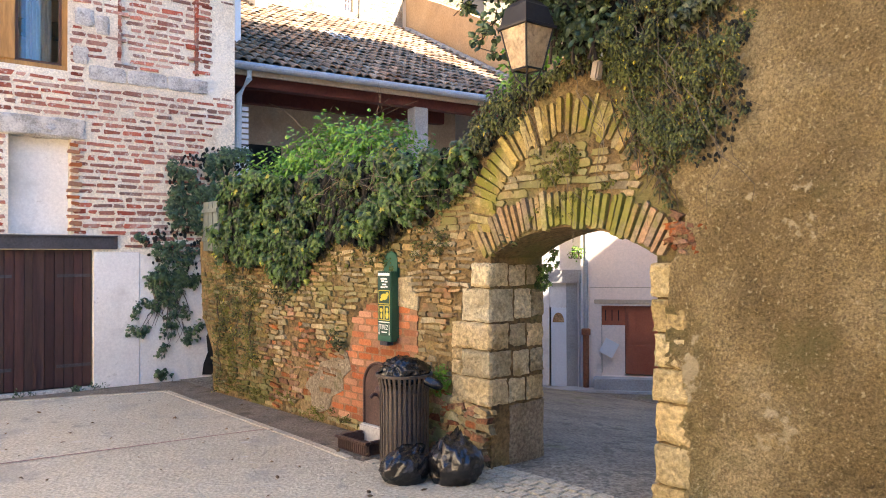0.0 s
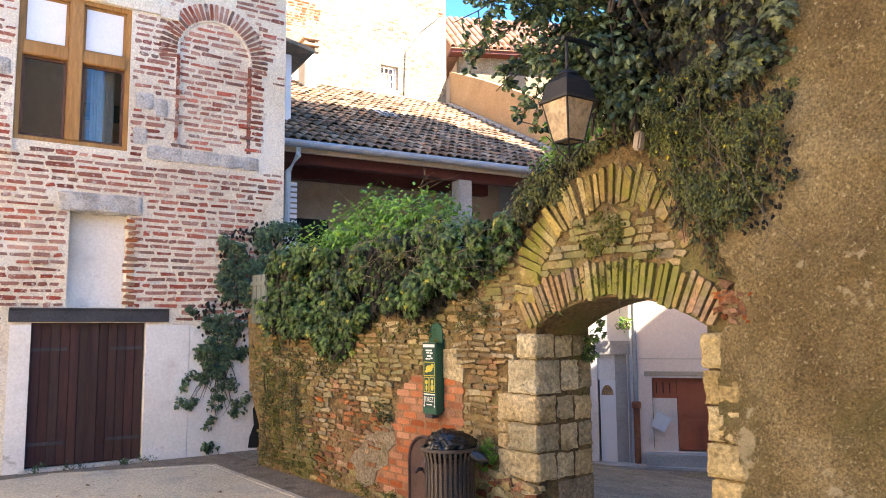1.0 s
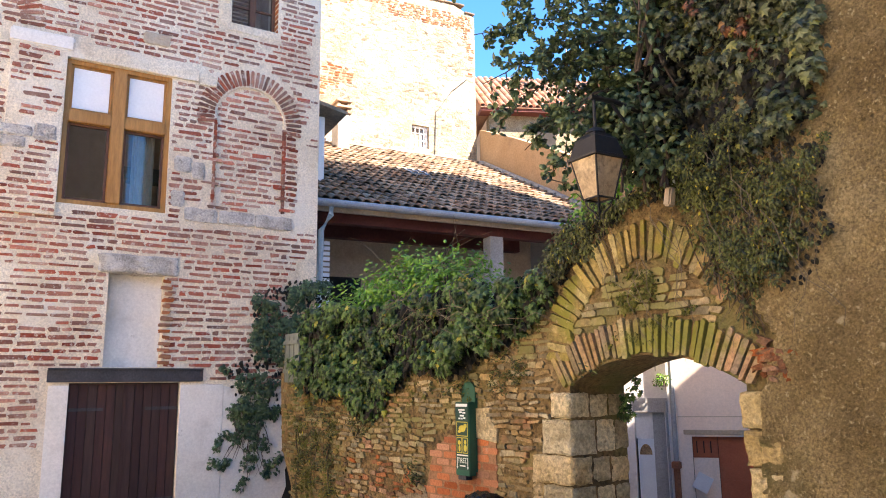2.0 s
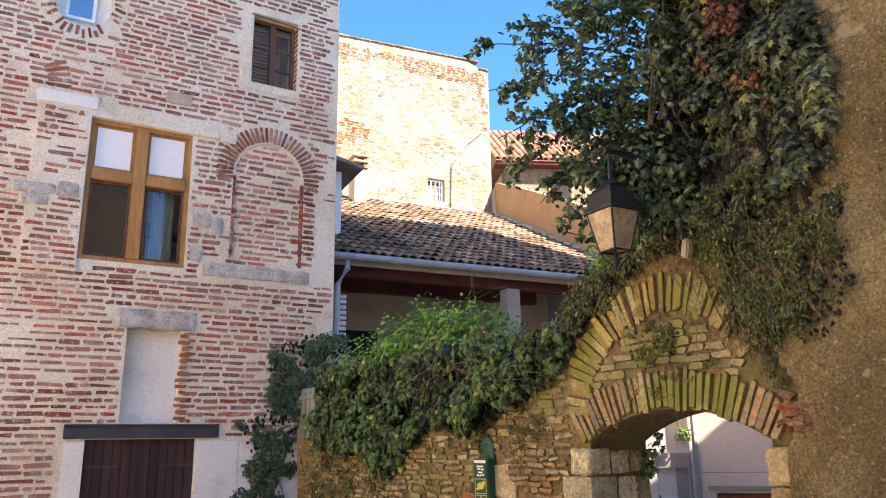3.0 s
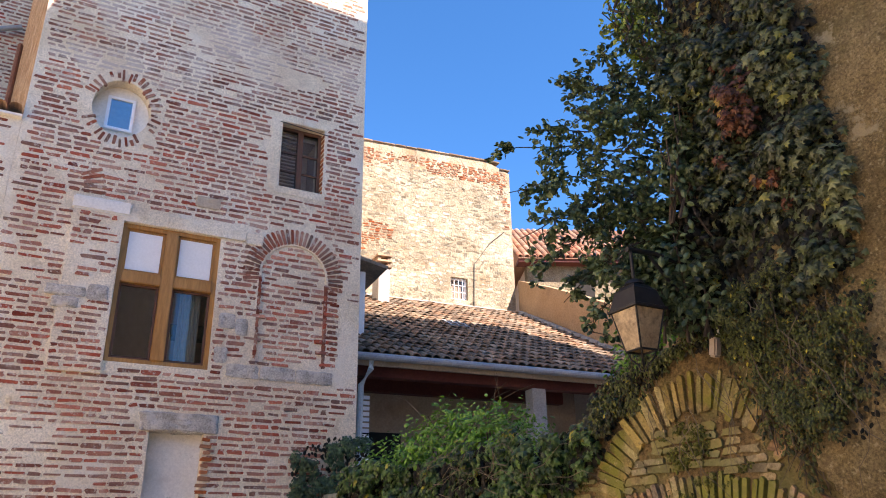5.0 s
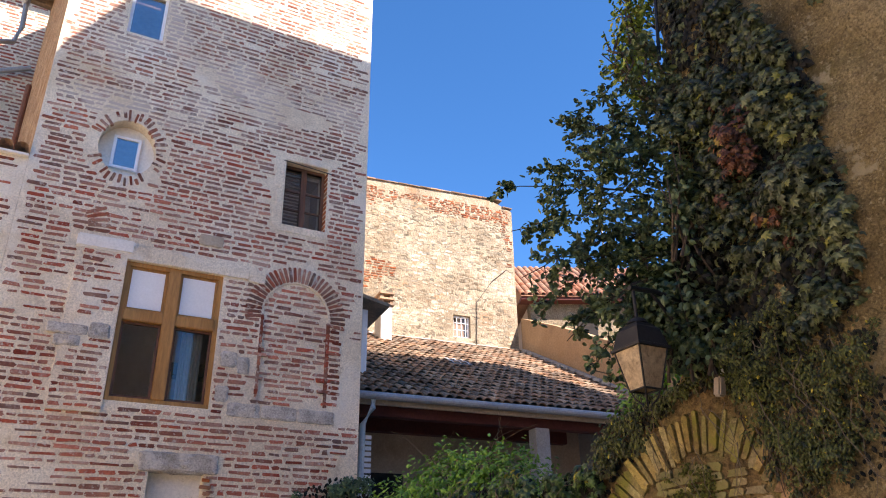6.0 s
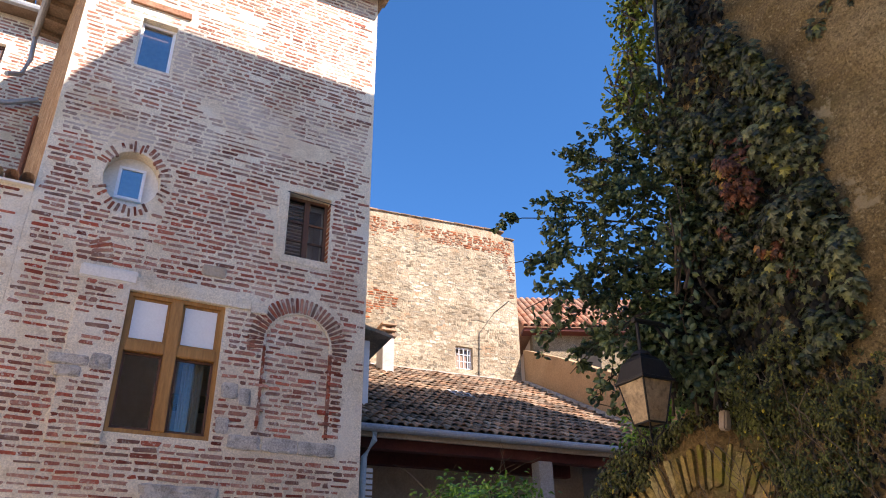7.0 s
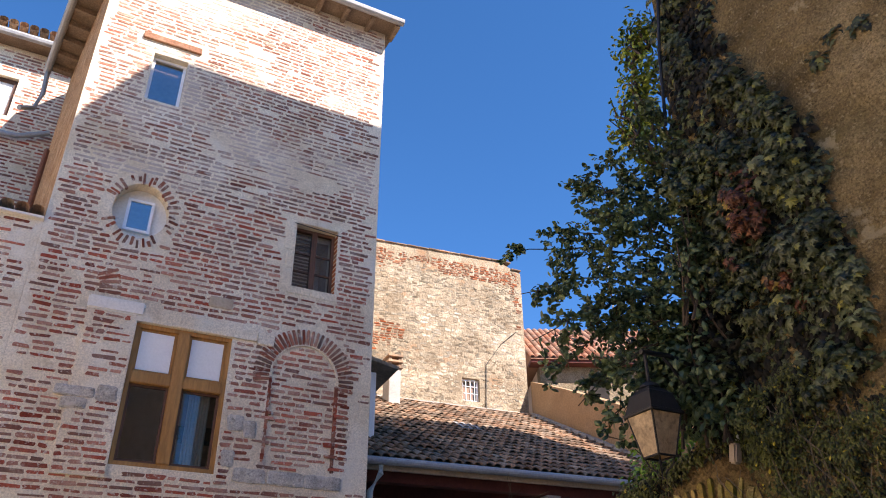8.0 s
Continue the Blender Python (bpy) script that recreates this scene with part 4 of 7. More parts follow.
for i in range(9):
    part("side_rafter", box(0.05 + 0.5 * i, 0.14 + 0.5 * i, -0.02, 0.4, ZT - 0.14, ZT - 0.022, 0.006), M_RAFTER, tower).matrix_local = SIDE
dp = part("downpipe", tube([(4.3, 0.46, ZT - 0.12), (4.3, 0.42, ZT - 0.7), (4.2, 0.5, ZT - 1.2), (4.0, 0.75, ZT - 1.45)], 0.05, 8), M_ZINC, tower)
dp.matrix_local = SIDE
pp = part("downpipe", tube([(3.4, 0.07, 10.6), (3.4, 0.07, 7.5)], 0.05, 8), M_RUST, tower)
pp.matrix_local = SIDE

# lower wing on the far end of the front, and the house behind it
wing = thing("brick_wing", FAC @ Matrix.Translation((-3.083, 0, 0)), "lower brick wing with a tiled eave beside the tower", "house")
part("wall", box(-6.0, 0.0, 0.0, 0.5, -0.4, 7.30), M_MORTAR, wing)
wing_items = []
z = 0.3
while z < 7.25:
    x = -3.4 + rnd.uniform(0, 0.2)
    while x < -0.1:
        w = rnd.uniform(0.14, 0.36)
        if x + w > -0.02:
            break
        worn = nz(x, 3, z, 0.62, 5) + 0.45 * nz(x, 1, z, 2.1, 9)
        if worn < 0.28 and rnd.random() > 0.08:
            wing_items.append((x + w / 2, z + 0.01 * nz(x, 0, z, 1), w, rnd.uniform(0.03, 0.052), rnd.uniform(-0.02, 0.02), 0.0))
        x += w + rnd.uniform(0.02, 0.06)
    z += 0.09
for i in range(22):
    q = lathe([(0.075, 0), (0.09, 0.4)], 10)
    bmesh.ops.delete(q, geom=[v for v in q.verts if v.co.y < -0.02], context="VERTS")
    part("eave_tile", q, M_TILE, wing).matrix_local = Matrix.Translation((-0.1 - 0.19 * i, 0.28, 7.34)) @ Matrix.Rotation(radians(82), 4, "X")
part("eave", box(-6, -0.0, -0.08, 0.5, 7.30, 7.335), M_PLASTER, wing)

back = thing("brick_house", frame_at(-10.43, 12.13, 0, 56), "tall brick house behind the tower with a tiled eave", "house")
part("wall", cells([-9.0, 1.6], [-0.4, 14.4], [(-1.95, -0.62, 12.5, 13.55)], 0.0, 0.4), M_MORTAR, back)
bw = window_in(back, -1.95, -0.62, 12.5, 13.55, 0.1, M_DARKWOOD, 0.08, 0.08, "brown window with a white blind")
pane(bw, -1.87, -0.7, 12.58, 13.47, 0.13)
part("blind", box(-1.88, -0.69, 0.16, 0.17, 12.57, 13.48), M_BLIND, bw)
back_items = []
z = 7.5
while z < 14.3:
    x = -3.6 + rnd.uniform(0, 0.2)
    while x < 1.5:
        w = rnd.uniform(0.16, 0.36)
        if not (-2.05 < x + w / 2 < -0.5 and 12.4 < z < 13.65) and rnd.random() > 0.15:
            back_items.append((x + w / 2, z, w, rnd.uniform(0.035, 0.055), 0.0, 0.0))
        x += w + rnd.uniform(0.02, 0.05)
    z += 0.09
part("eave", box(-9, 1.7, -0.4, 0.4, 14.4, 14.5), M_RAFTER, back)
part("gutter", tube([(-9, -0.46, 14.42), (1.75, -0.46, 14.42)], 0.08, 8), M_ZINC, back)
part("downpipe", tube([(-6, -0.15, 11.7), (-0.3, -0.15, 11.95), (0.3, -0.2, 12.2)], 0.06, 8), M_ZINC, back)
part("roof", prism([(-0.5, 14.51), (4, 16.2), (8, 14.51)], -9, 1.7), M_TILES, back).matrix_local = Matrix(((0, 1, 0, 0), (1, 0, 0, 0), (0, 0, 1, 0), (0, 0, 0, 1)))
for i in range(30):
    q = lathe([(0.085, 0), (0.1, 0.35)], 8)
    part("eave_tile", q, M_TILE, back).matrix_local = Matrix.Translation((1.5 - 0.21 * i, -0.2, 14.6)) @ Matrix.Rotation(radians(75), 4, "X")

# ---------------------------------------------------------------- the old wall with the arch
TH = 0.62
SC, ZC, RI, RO = 5.6, 1.85, 0.70, 0.98           # upper blind arch
AL, AR = 4.86, 6.35                               # the passage
CA, RA = ((AL + AR) / 2, 0.47), 1.425             # its flat segmental arch
arc = []
for i in range(19):
    s = AL + (AR - AL) * i / 18
    arc.append((s, CA[1] + math.sqrt(RA * RA - (s - CA[0]) ** 2)))
SPRING = arc[0][1]
old_wall = thing("wall_arch", WAL, "old mossy brick and rubble garden wall with an arched passage", "wall", kind="structure")
outline = [(-0.05, -0.4), (AL, -0.4), (AL, SPRING)] + arc[1:-1] + [(AR, SPRING), (AR, -0.4), (6.9, -0.4), (6.9, 3.6), (5.60, 3.6), (5.60, 3.12), (5.5, 3.02), (5.2, 2.92), (4.9, 2.72), (4.6, 2.5), (4.2, 2.38), (3.0, 2.3), (1.6, 2.3), (0.6, 2.1), (-0.45, 1.9), (-0.36, 0.95), (-0.06, 0.5)]
wm = prism(outline, 0.0, TH)
part("core", wm, M_WALLMORTAR, old_wall)
TALL = 16.4
ochre = thing("ochre_house", WAL @ Matrix.Translation((5.95, 0, 0)), "tall house with rough ochre roughcast beside the arch", "house")
part("wall", cells([0.0, 8.0], [3.6, 9.0, TALL], [], 0.0, 0.5), M_OCHRE, ochre)
part("wall", cells([0.951, 8.0], [-0.4, 3.599], [], 0.002, 0.5), M_OCHRE, ochre)
# Unseen end walls, made white instead of ochre to bounce light into the lane.
part("end_wall", box(0.0, 0.4, 0.5, 10.4, 3.6, TALL), M_WHITEWALL, ochre)
part("end_wall", box(0.44, 0.8, 0.64, 10.4, -1.5, 3.6), M_WHITEWALL, ochre)
part("back_wall", box(0.0, 8.0, 10.4, 10.8, -1.5, TALL), M_OCHRE, ochre)
part("far_wall", box(7.6, 8.0, 0.5, 10.4, -0.4, TALL), M_OCHRE, ochre)
# Unseen roof; its profile is fitted to the shadow edge on the tower.
part("roof", prism([(-0.9, 16.60), (-0.9, 16.72), (0.0, 18.14), (10.9, 16.95), (10.9, 16.41), (0.0, 16.41)], 0.0, 8.1), M_TILES, ochre, "unseen tiled roof with a broad eave shaped to shade the tower").matrix_local = Matrix(((0, 1, 0, 0), (1, 0, 0, 0), (0, 0, 1, 0), (0, 0, 0, 1)))
# Unseen block added to keep direct sun off the lane houses.
part("annex", box(0.0, 8.0, 10.81, 17.0, -1.5, 8.7), M_OCHRE, ochre)
# Unseen block added so the tower windows reflect a wall, not sky.
part("annex", box(8.01, 14.5, 0.0, 11.0, -0.4, 12.3), M_OCHRE, ochre)
# the rough coat in relief
bm = bmesh.new()
gs, gz = 124, 230
gv = {}
for i in range(gs):
    for k in range(gz):
        s, z = 0.0 + 0.03 * i, -0.02 + 0.03 * k
        base_ = 0.47 if z < 1.65 else 0.47 + (z - 1.65) * 0.5 if z < 1.95 else max(-0.01, 0.62 - (z - 1.95) * 0.62)
        edge = base_ + (0.07 * nz(0, 7, z, 2.2) + 0.05 * nz(0, 3, z, 6) + 0.04 * nz(0, 5, z, 14) + (0.10 if z < 1.0 else 0.0)) * (1 if z < 3 else 0)
        d = 0.026 * nz(s, 0, z, 2.2, 3) + 0.020 * nz(s, 0, z, 6, 8) + 0.016 * nz(s, 0, z, 14, 1)
        if z < 0.9:
            d -= 0.09 * max(0.0, nz(s, 2, z, 2.6, 4)) * (0.9 - z)
        gv[i, k] = bm.verts.new((max(s, edge), -0.045 - d if s > edge else -0.012, z))
for i in range(gs - 1):
    for k in range(gz - 1):
        q = (gv[i, k], gv[i + 1, k], gv[i + 1, k + 1], gv[i, k + 1])
        if max(v.co.x for v in q) - min(v.co.x for v in q) > 0.004:
            bm.faces.new(q)
bmesh.ops.delete(bm, geom=[v for v in bm.verts if not v.link_faces], context="VERTS")
bm.normal_update()
rc = part("roughcast", bm, M_OCHRE, ochre, "crumbling ochre roughcast coat")

# unseen walls added behind the camera to close the place and bounce light
solid("wall_south", box(-12, 12, -9.4, -9.0, -0.4, 8.0), M_CREAM, Matrix(), "unseen plain cream wall added to close the courtyard and bounce light", "wall", kind="structure")
# Added out of view so the cross window mirrors a wall instead of sky.
solid("wall_southeast", box(4.5, 12.5, -9.9, -9.41, -0.4, 13.5), M_CREAM, Matrix(), "unseen plain cream wall added to fill the window reflections", "wall", kind="structure")
solid("wall_west", box(-12.1, -11.7, -9.4, 4.85, -0.4, 11.0), M_CREAM, Matrix(), "unseen plain cream wall added to close the courtyard and bounce light", "wall", kind="structure")

# ---------------------------------------------------------------- garden, loggia, roof
solid("terrace_ground", slab_of([(-2.3, 10.4), (0.55, 6.75), (0.95, 6.5), (1.9, 13.5), (1.7, 18), (-4.0, 17)], -1.5, 1.95), M_EARTH, Matrix(), "raised garden earth behind the old wall", "ground", kind="structure")
EZ, SL = 4.76, 0.5
LEN, RLEN, UP = 4.77, 6.62, 6.3                # the loggia's length, its roof's length and depth
loggia = thing("loggia_house", ROOF, "loggia with a canal tile roof, red beams and a zinc gutter", "house")
part("floor", box(-0.5, LEN, 0.2, 4.6, 1.96, 2.2), M_CEMENT, loggia)
part("back_wall", box(-0.6, LEN + 0.4, 1.7, 1.9, 1.9, 5.4), M_BEIGE, loggia, "pale beige back wall")
part("beam", box(-0.3, RLEN, 0.25, 0.45, EZ - 0.31, EZ - 0.12, 0.01), M_REDBEAM, loggia, "oxblood red beam")
part("ceiling", prism([(0.06, EZ - 0.09), (3.6, EZ + 1.68), (3.6, EZ + 1.72), (0.06, EZ - 0.05)], -0.5, RLEN), M_REDBEAM, loggia).matrix_local = Matrix(((0, 1, 0, 0), (1, 0, 0, 0), (0, 0, 1, 0), (0, 0, 0, 1)))
part("beam", box(-0.3, LEN, 1.5, 1.69, EZ - 0.30, EZ + 0.3, 0.01), M_REDBEAM, loggia)
part("post", box(3.30, 3.58, 0.2, 0.48, 2.0, EZ - 0.312, 0.01), M_CEMENT, loggia, "concrete post")
part("dark_window", box(0.1, 1.3, 1.66, 1.7, 2.6, 3.75, 0.01), M_DARK, loggia)
part("fascia", box(-0.3, RLEN, 0.0, 0.05, EZ - 0.185, EZ - 0.02), M_BEIGE, loggia)
part("gutter", tube([(-0.2, -0.09, EZ - 0.06), (RLEN, -0.09, EZ - 0.06)], 0.066, 12), M_ZINC, loggia, "zinc half-round gutter")
part("downpipe", tube([(0.14, -0.06, EZ - 0.1), (0.14, -0.05, EZ - 0.25), (0.02, 0.1, EZ - 0.5), (0.0, 0.12, 2.4)], 0.05, 10), M_PIPE, loggia, "pale downpipe")
for i in range(14):
    part("shutter_slat", box(0.06, 0.24, 0.30, 0.33, 2.9 + 0.09 * i, 2.96 + 0.09 * i), M_WHITE, loggia)
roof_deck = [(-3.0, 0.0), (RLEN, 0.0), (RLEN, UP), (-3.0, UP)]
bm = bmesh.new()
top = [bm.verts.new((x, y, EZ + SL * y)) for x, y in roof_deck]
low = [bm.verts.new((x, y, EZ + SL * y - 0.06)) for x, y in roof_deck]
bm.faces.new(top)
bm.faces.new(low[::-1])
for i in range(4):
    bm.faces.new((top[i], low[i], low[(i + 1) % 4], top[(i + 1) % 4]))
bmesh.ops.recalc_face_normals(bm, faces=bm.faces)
# The deck's dark colour gives the shade between the tile rows.
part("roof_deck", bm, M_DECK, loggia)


def tile_shape(r0, r1, length, flip=False):
    n = 6
    verts, faces = [], []
    for y, r in ((0, r0), (length, r1)):
        for t in (0.0, 0.016):
            for j in range(n + 1):
                q = math.pi * j / n
                verts.append(((r - t) * math.cos(q), y, (r - t) * math.sin(q) * 0.95))
    w = n + 1
    for j in range(n):
        faces.append((j, j + 1, 2 * w + j + 1, 2 * w + j))
        faces.append((w + j, 3 * w + j, 3 * w + j + 1, w + j + 1))
        faces.append((j, w + j, w + j + 1, j + 1))
    return verts, faces


TILE_SPOTS = []
px, py = 0.182, 0.33
for k in range(int(UP / py / math.cos(math.atan(SL))) + 1):
    for i in range(46):
        x = -1.6 + px * i
        y = -0.06 + k * py * math.cos(math.atan(SL))
        if x < RLEN - 0.02 and y < UP - 0.1:
            TILE_SPOTS.append((x + rnd.uniform(-0.012, 0.012), y + rnd.uniform(-0.02, 0.02), EZ + SL * y + 0.02 + rnd.uniform(0, 0.012), rnd.uniform(-0.03, 0.03)))
part("skylight", box(3.0, 3.5, 3.1, 3.7, EZ + SL * 3.4 + 0.04, EZ + SL * 3.4 + 0.10, 0.01), M_ZINC, loggia, "zinc framed skylight").matrix_local = Matrix.Translation((3.25, 3.4, EZ + SL * 3.4 + 0.1)) @ Matrix.Rotation(math.atan(SL), 4, "X") @ Matrix.Translation((-3.25, -3.4, -EZ - SL * 3.4 - 0.1))
for i in range(18):
    y0 = 0.3 + i * 0.33
    part("verge_flashing", box(-0.12, 0.06, 0, 0.3, 0.06, 0.14, 0.01), M_CEMENT, loggia).matrix_local = Matrix.Translation((RLEN - 0.05, y0, EZ + SL * y0)) @ Matrix.Rotation(math.atan(SL), 4, "X")

# stone gable house
gable = thing("stone_house", ROOF @ Matrix.Translation((0, UP + 0.1, 0)), "tall rubble stone gable house with a small window", "house")
gx1 = (ROOF.inverted() @ polar(0.5, 20, 20.6)).x
gtop = [(-8.0, 12.55), (-2.0, 12.55), (gx1 - 1.6, 12.75), (gx1 - 0.7, 12.72), (gx1, 12.45)]
gwin = (ROOF.inverted() @ polar(-4.82, 20, 19.8)).x, (ROOF.inverted() @ polar(-3.43, 20, 20.0)).x
part("wall", cells([-8.0, gx1], [3.0, 12.4], [(gwin[0], gwin[1], 8.20, 8.85)], 0.0, 0.5), M_GMORTAR, gable)
part("coping", prism([(-8, 12.4), (gx1, 12.4)] + gtop[::-1], 0.0, 0.5), M_GMORTAR, gable)
for i in range(24):
    x = gx1 - 0.32 - i * 0.34
    zt = 12.58 + 0.16 * max(0, min(1, (x + 1) / gx1)) if x < gx1 - 0.6 else 12.53
    part("coping_stone", rough_box(x, x + 0.33, -0.05, 0.5, zt, zt + 0.025 + rnd.uniform(0, 0.03), 0.012, x, 2), M_TILE, gable)
part("side_wall", box(gx1 - 0.4, gx1, 0.5, 8.0, 3.0, 12.4), M_GMORTAR, gable)
part("roof", prism([(-8, 12.3), (gx1, 12.3), (gx1, 12.4), (-8, 12.4)], 0.5, 8), M_TILES, gable)
part("plaster_foot", box(-4.0, gx1 - 0.3, -0.03, 0.0, 7.4, 8.05, 0.005), M_CEMENT, gable, "grey cement flashing")
gw = window_in(gable, gwin[0], gwin[1], 8.20, 8.85, 0.1, M_WHITE, 0.05, 0.06, "small white barred window")
pane(gw, gwin[0] + 0.05, gwin[1] - 0.05, 8.25, 8.80, 0.13)
for i in range(1, 4):
    part("bar", box(gwin[0] + (gwin[1] - gwin[0]) * i / 4 - 0.008, gwin[0] + (gwin[1] - gwin[0]) * i / 4 + 0.008, 0.06, 0.08, 8.22, 8.83), M_WHITE, gw)
for z in (8.42, 8.62):
    part("bar", box(gwin[0] + 0.05, gwin[1] - 0.05, 0.05, 0.062, z, z + 0.015), M_WHITE, gw)
part("blind", box(gwin[0] + 0.05, gwin[1] - 0.05, 0.2, 0.22, 8.25, 8.80), M_ROOM, gw)
part("cable", tube([(gx1 - 1.35, -0.03, 8.0), (gx1 - 1.3, -0.03, 9.3), (gx1 - 0.8, -0.03, 10.0), (gx1 - 0.3, -0.03, 10.45)], 0.012, 5), M_CABLE, gable)
GSTONES, GBRICKS = [], []
z = 8.08
while z < 12.46:
    x = -2.2 + rnd.uniform(0, 0.2)
    hh = rnd.uniform(0.055, 0.12)
    while x < gx1 - 0.05:
        w = rnd.uniform(0.06, 0.22)
        cx = x + w / 2
        clay = nz(cx * 0.6, 3, z, 1.1, 12) + 0.25 * nz(cx, 3, z, 4, 2) + (0.42 if z > 12.0 else 0.0)
        if x + w < gx1 - 0.02 and not (gwin[0] - 0.08 < cx < gwin[1] + 0.08 and 8.0 < z < 8.92):
            if clay > 0.35:
                for k in range(2):
                    if rnd.random() < 0.85:
                        GBRICKS.append((cx + rnd.uniform(-0.03, 0.03), z + 0.065 * k - 0.03, w * rnd.uniform(0.6, 0.95), 0.045, rnd.uniform(-0.08, 0.08), rnd.uniform(-0.004, 0.008)))
            elif rnd.random() < 0.86:
                GSTONES.append((cx, z + rnd.uniform(-0.045, 0.045), w * rnd.uniform(0.8, 1.15), hh * rnd.uniform(0.5, 1.05), rnd.uniform(-0.25, 0.25), rnd.uniform(-0.007, 0.004)))
        x += w + rnd.uniform(-0.01, 0.03)
    z += hh
rnd.shuffle(GSTONES)

# ochre party wall along the roof's end and the low house behind it
solid("wall_party", prism([(0.1, 2.4), (6.38, 2.4), (6.38, 8.99), (4.6, 8.20), (1.5, 6.70), (0.1, 6.05)], 0.0, 0.35), M_PARTY, ROOF @ Matrix.Translation((RLEN + 0.37, 0, 0)) @ Matrix(((0, -1, 0, 0), (1, 0, 0, 0), (0, 0, 1, 0), (0, 0, 0, 1))),
      "ochre rendered party wall stepping down beside the tiled roof", "wall", kind="structure")
low_house = thing("low_house", frame_at(0.5, 21.2, 0, 80), "low pink house with a red tile roof behind the party wall", "house")
# Dark brown instead of pink puts the eave's shade into this wall.
part("wall", box(0, 7.0, 0, 0.4, -1.3, 9.6), M_CEMENTPATCH, low_house)
part("wall_return", box(0, 0.4, 0.4, 5, -1.3, 9.6), M_PINK, low_house)
part("eave", box(-0.3, 7.2, -0.35, 0.1, 9.6, 9.72, 0.01), M_REDBEAM, low_house)
rt_v, rt_f = [], []
for k in range(12):
    for i in range(36):
        v, f = tile_shape(0.09, 0.1, 0.36)
        o = len(rt_v)
        rt_v += [(px_ - 0.25 + 0.205 * i, py_ - 0.4 + 0.3 * k, pz_ + 9.74 + 0.2 * k + 0.6 * py_) for px_, py_, pz_ in v]
        rt_f += [tuple(q + o for q in face) for face in f]
tagged(part("roof_tiles", (rt_v, rt_f), M_REDTILES, low_house, "red canal tiles"), kind="stuff")
part("roof", prism([(-0.4, 9.70), (3.4, 12.1), (3.4, 9.70)], -0.3, 7.2), M_REDTILES, low_house).matrix_local = Matrix(((0, 1, 0, 0), (1, 0, 0, 0), (0, 0, 1, 0), (0, 0, 0, 1)))
part("dark_window", box(1.4, 2.0, -0.01, 0.05, 8.5, 9.2), M_DARK, low_house)
m0 = polar(7.66, 22.5, 23.0)
solid("antenna_mast", tube([m0 - Vector((0, 0, 2.0)), m0 + Vector((-0.0, 0, 2.9))], 0.03, 6), M_ZINC, Matrix(), "thin pale antenna mast on a roof", "antenna")

# chimney, and the little roof beside the tower
c0 = polar(-10.45, 17.6, 18.2)
chim = thing("chimney", frame_at(c0.x, c0.y, c0.z - 0.6, 60.9), "rendered chimney with a slotted tile top on the roof", "chimney")
# Grey in place of ochre stands in for shade on the shaft.
part("shaft", box(-0.15, 0.15, -0.25, 0.25, -0.6, 1.55, 0.008), M_CEMENT, chim)
for i in range(3):
    part("cap_slab", box(-0.2, 0.2, -0.3, 0.3, 1.56 + 0.15 * i, 1.62 + 0.15 * i, 0.008), M_TILE, chim)
    for x in (-0.17, 0.09):
        part("cap_brick", box(x, x + 0.08, -0.25, 0.25, 1.622 + 0.15 * i, 1.708 + 0.15 * i), M_TILE, chim) if i < 2 else None
p0 = polar(-10.75, 15.0, 13.6)
dorm = thing("small_house", frame_at(p0.x, p0.y, 0, 60.9), "little white house with a dark eave beside the tower", "house")
part("wall", box(-2.4, -0.36, 0.0, 1.5, 5.2, 6.7), M_WHITEWALL, dorm)
part("corner_pipe", box(-0.36, -0.25, -0.06, 0.06, 5.0, 6.66, 0.01), M_WHITE, dorm)
part("roof", prism([(-2.4, 7.25), (0.08, 6.66), (0.10, 6.72), (-2.4, 7.33)], -0.35, 1.6), M_TILE, dorm, "dark tiled eave")

# ---------------------------------------------------------------- across the lane
white_house = thing("white_house", LANE, "white rendered house across the lane with a recessed white door", "house")
part("wall", cells([-5.0, 0.86], [-0.6, 7.0], [(-0.02, 0.62, -0.1, 2.36)], 0.0, 0.5), M_WHITEWALL, white_house)
# Dark panel added behind the opening to stop sunlight leaking through.
part("back", box(-5.0, 0.86, 0.51, 0.7, -0.6, 7.0), M_DARK, white_house)
part("reveal", box(0.60, 0.618, 0.01, 0.5, 0.0, 2.35), M_CEMENT, white_house, "grey cement reveal")
part("lintel_patch", box(-0.04, 0.70, -0.014, 0.0, 2.36, 2.66, 0.004), M_CEMENT, white_house)
wd_ = part("door", box(0.02, 0.36, 0.10, 0.15, 0.02, 1.80, 0.004), M_WHITE, white_house, "white panelled front door")
for x0, x1 in ((0.055, 0.165), (0.19, 0.30)):
    for z0, z1 in ((0.15, 0.62), (0.72, 0.98), (1.06, 1.40)):
        part("door_panel", box(x0, x1, 0.088, 0.102, z0, z1, 0.008), M_WHITE, wd_)
part("door_frame", box(0.361, 0.6, 0.12, 0.26, 0.0, 2.36), M_CEMENT, white_house)
part("fanlight", prism([(0.185 + 0.13 * math.cos(q), 1.47 + 0.22 * math.sin(q)) for q in [math.pi * i / 12 for i in range(13)]], 0.092, 0.11), M_SIDE, white_house, "arched amber fanlight")
part("over_door", box(-0.02, 0.361, 0.14, 0.3, 1.801, 2.36), M_WHITEWALL, white_house)
pink = thing("pink_house", LANE @ Matrix.Translation((0.862, 0, 0)), "pink rendered house across the lane with a rust red door", "house")
part("wall", cells([0.0, 7.0], [-0.6, 7.0], [(0.28, 1.75, 0.30, 1.86)], 0.0, 0.5), M_PINK, pink)
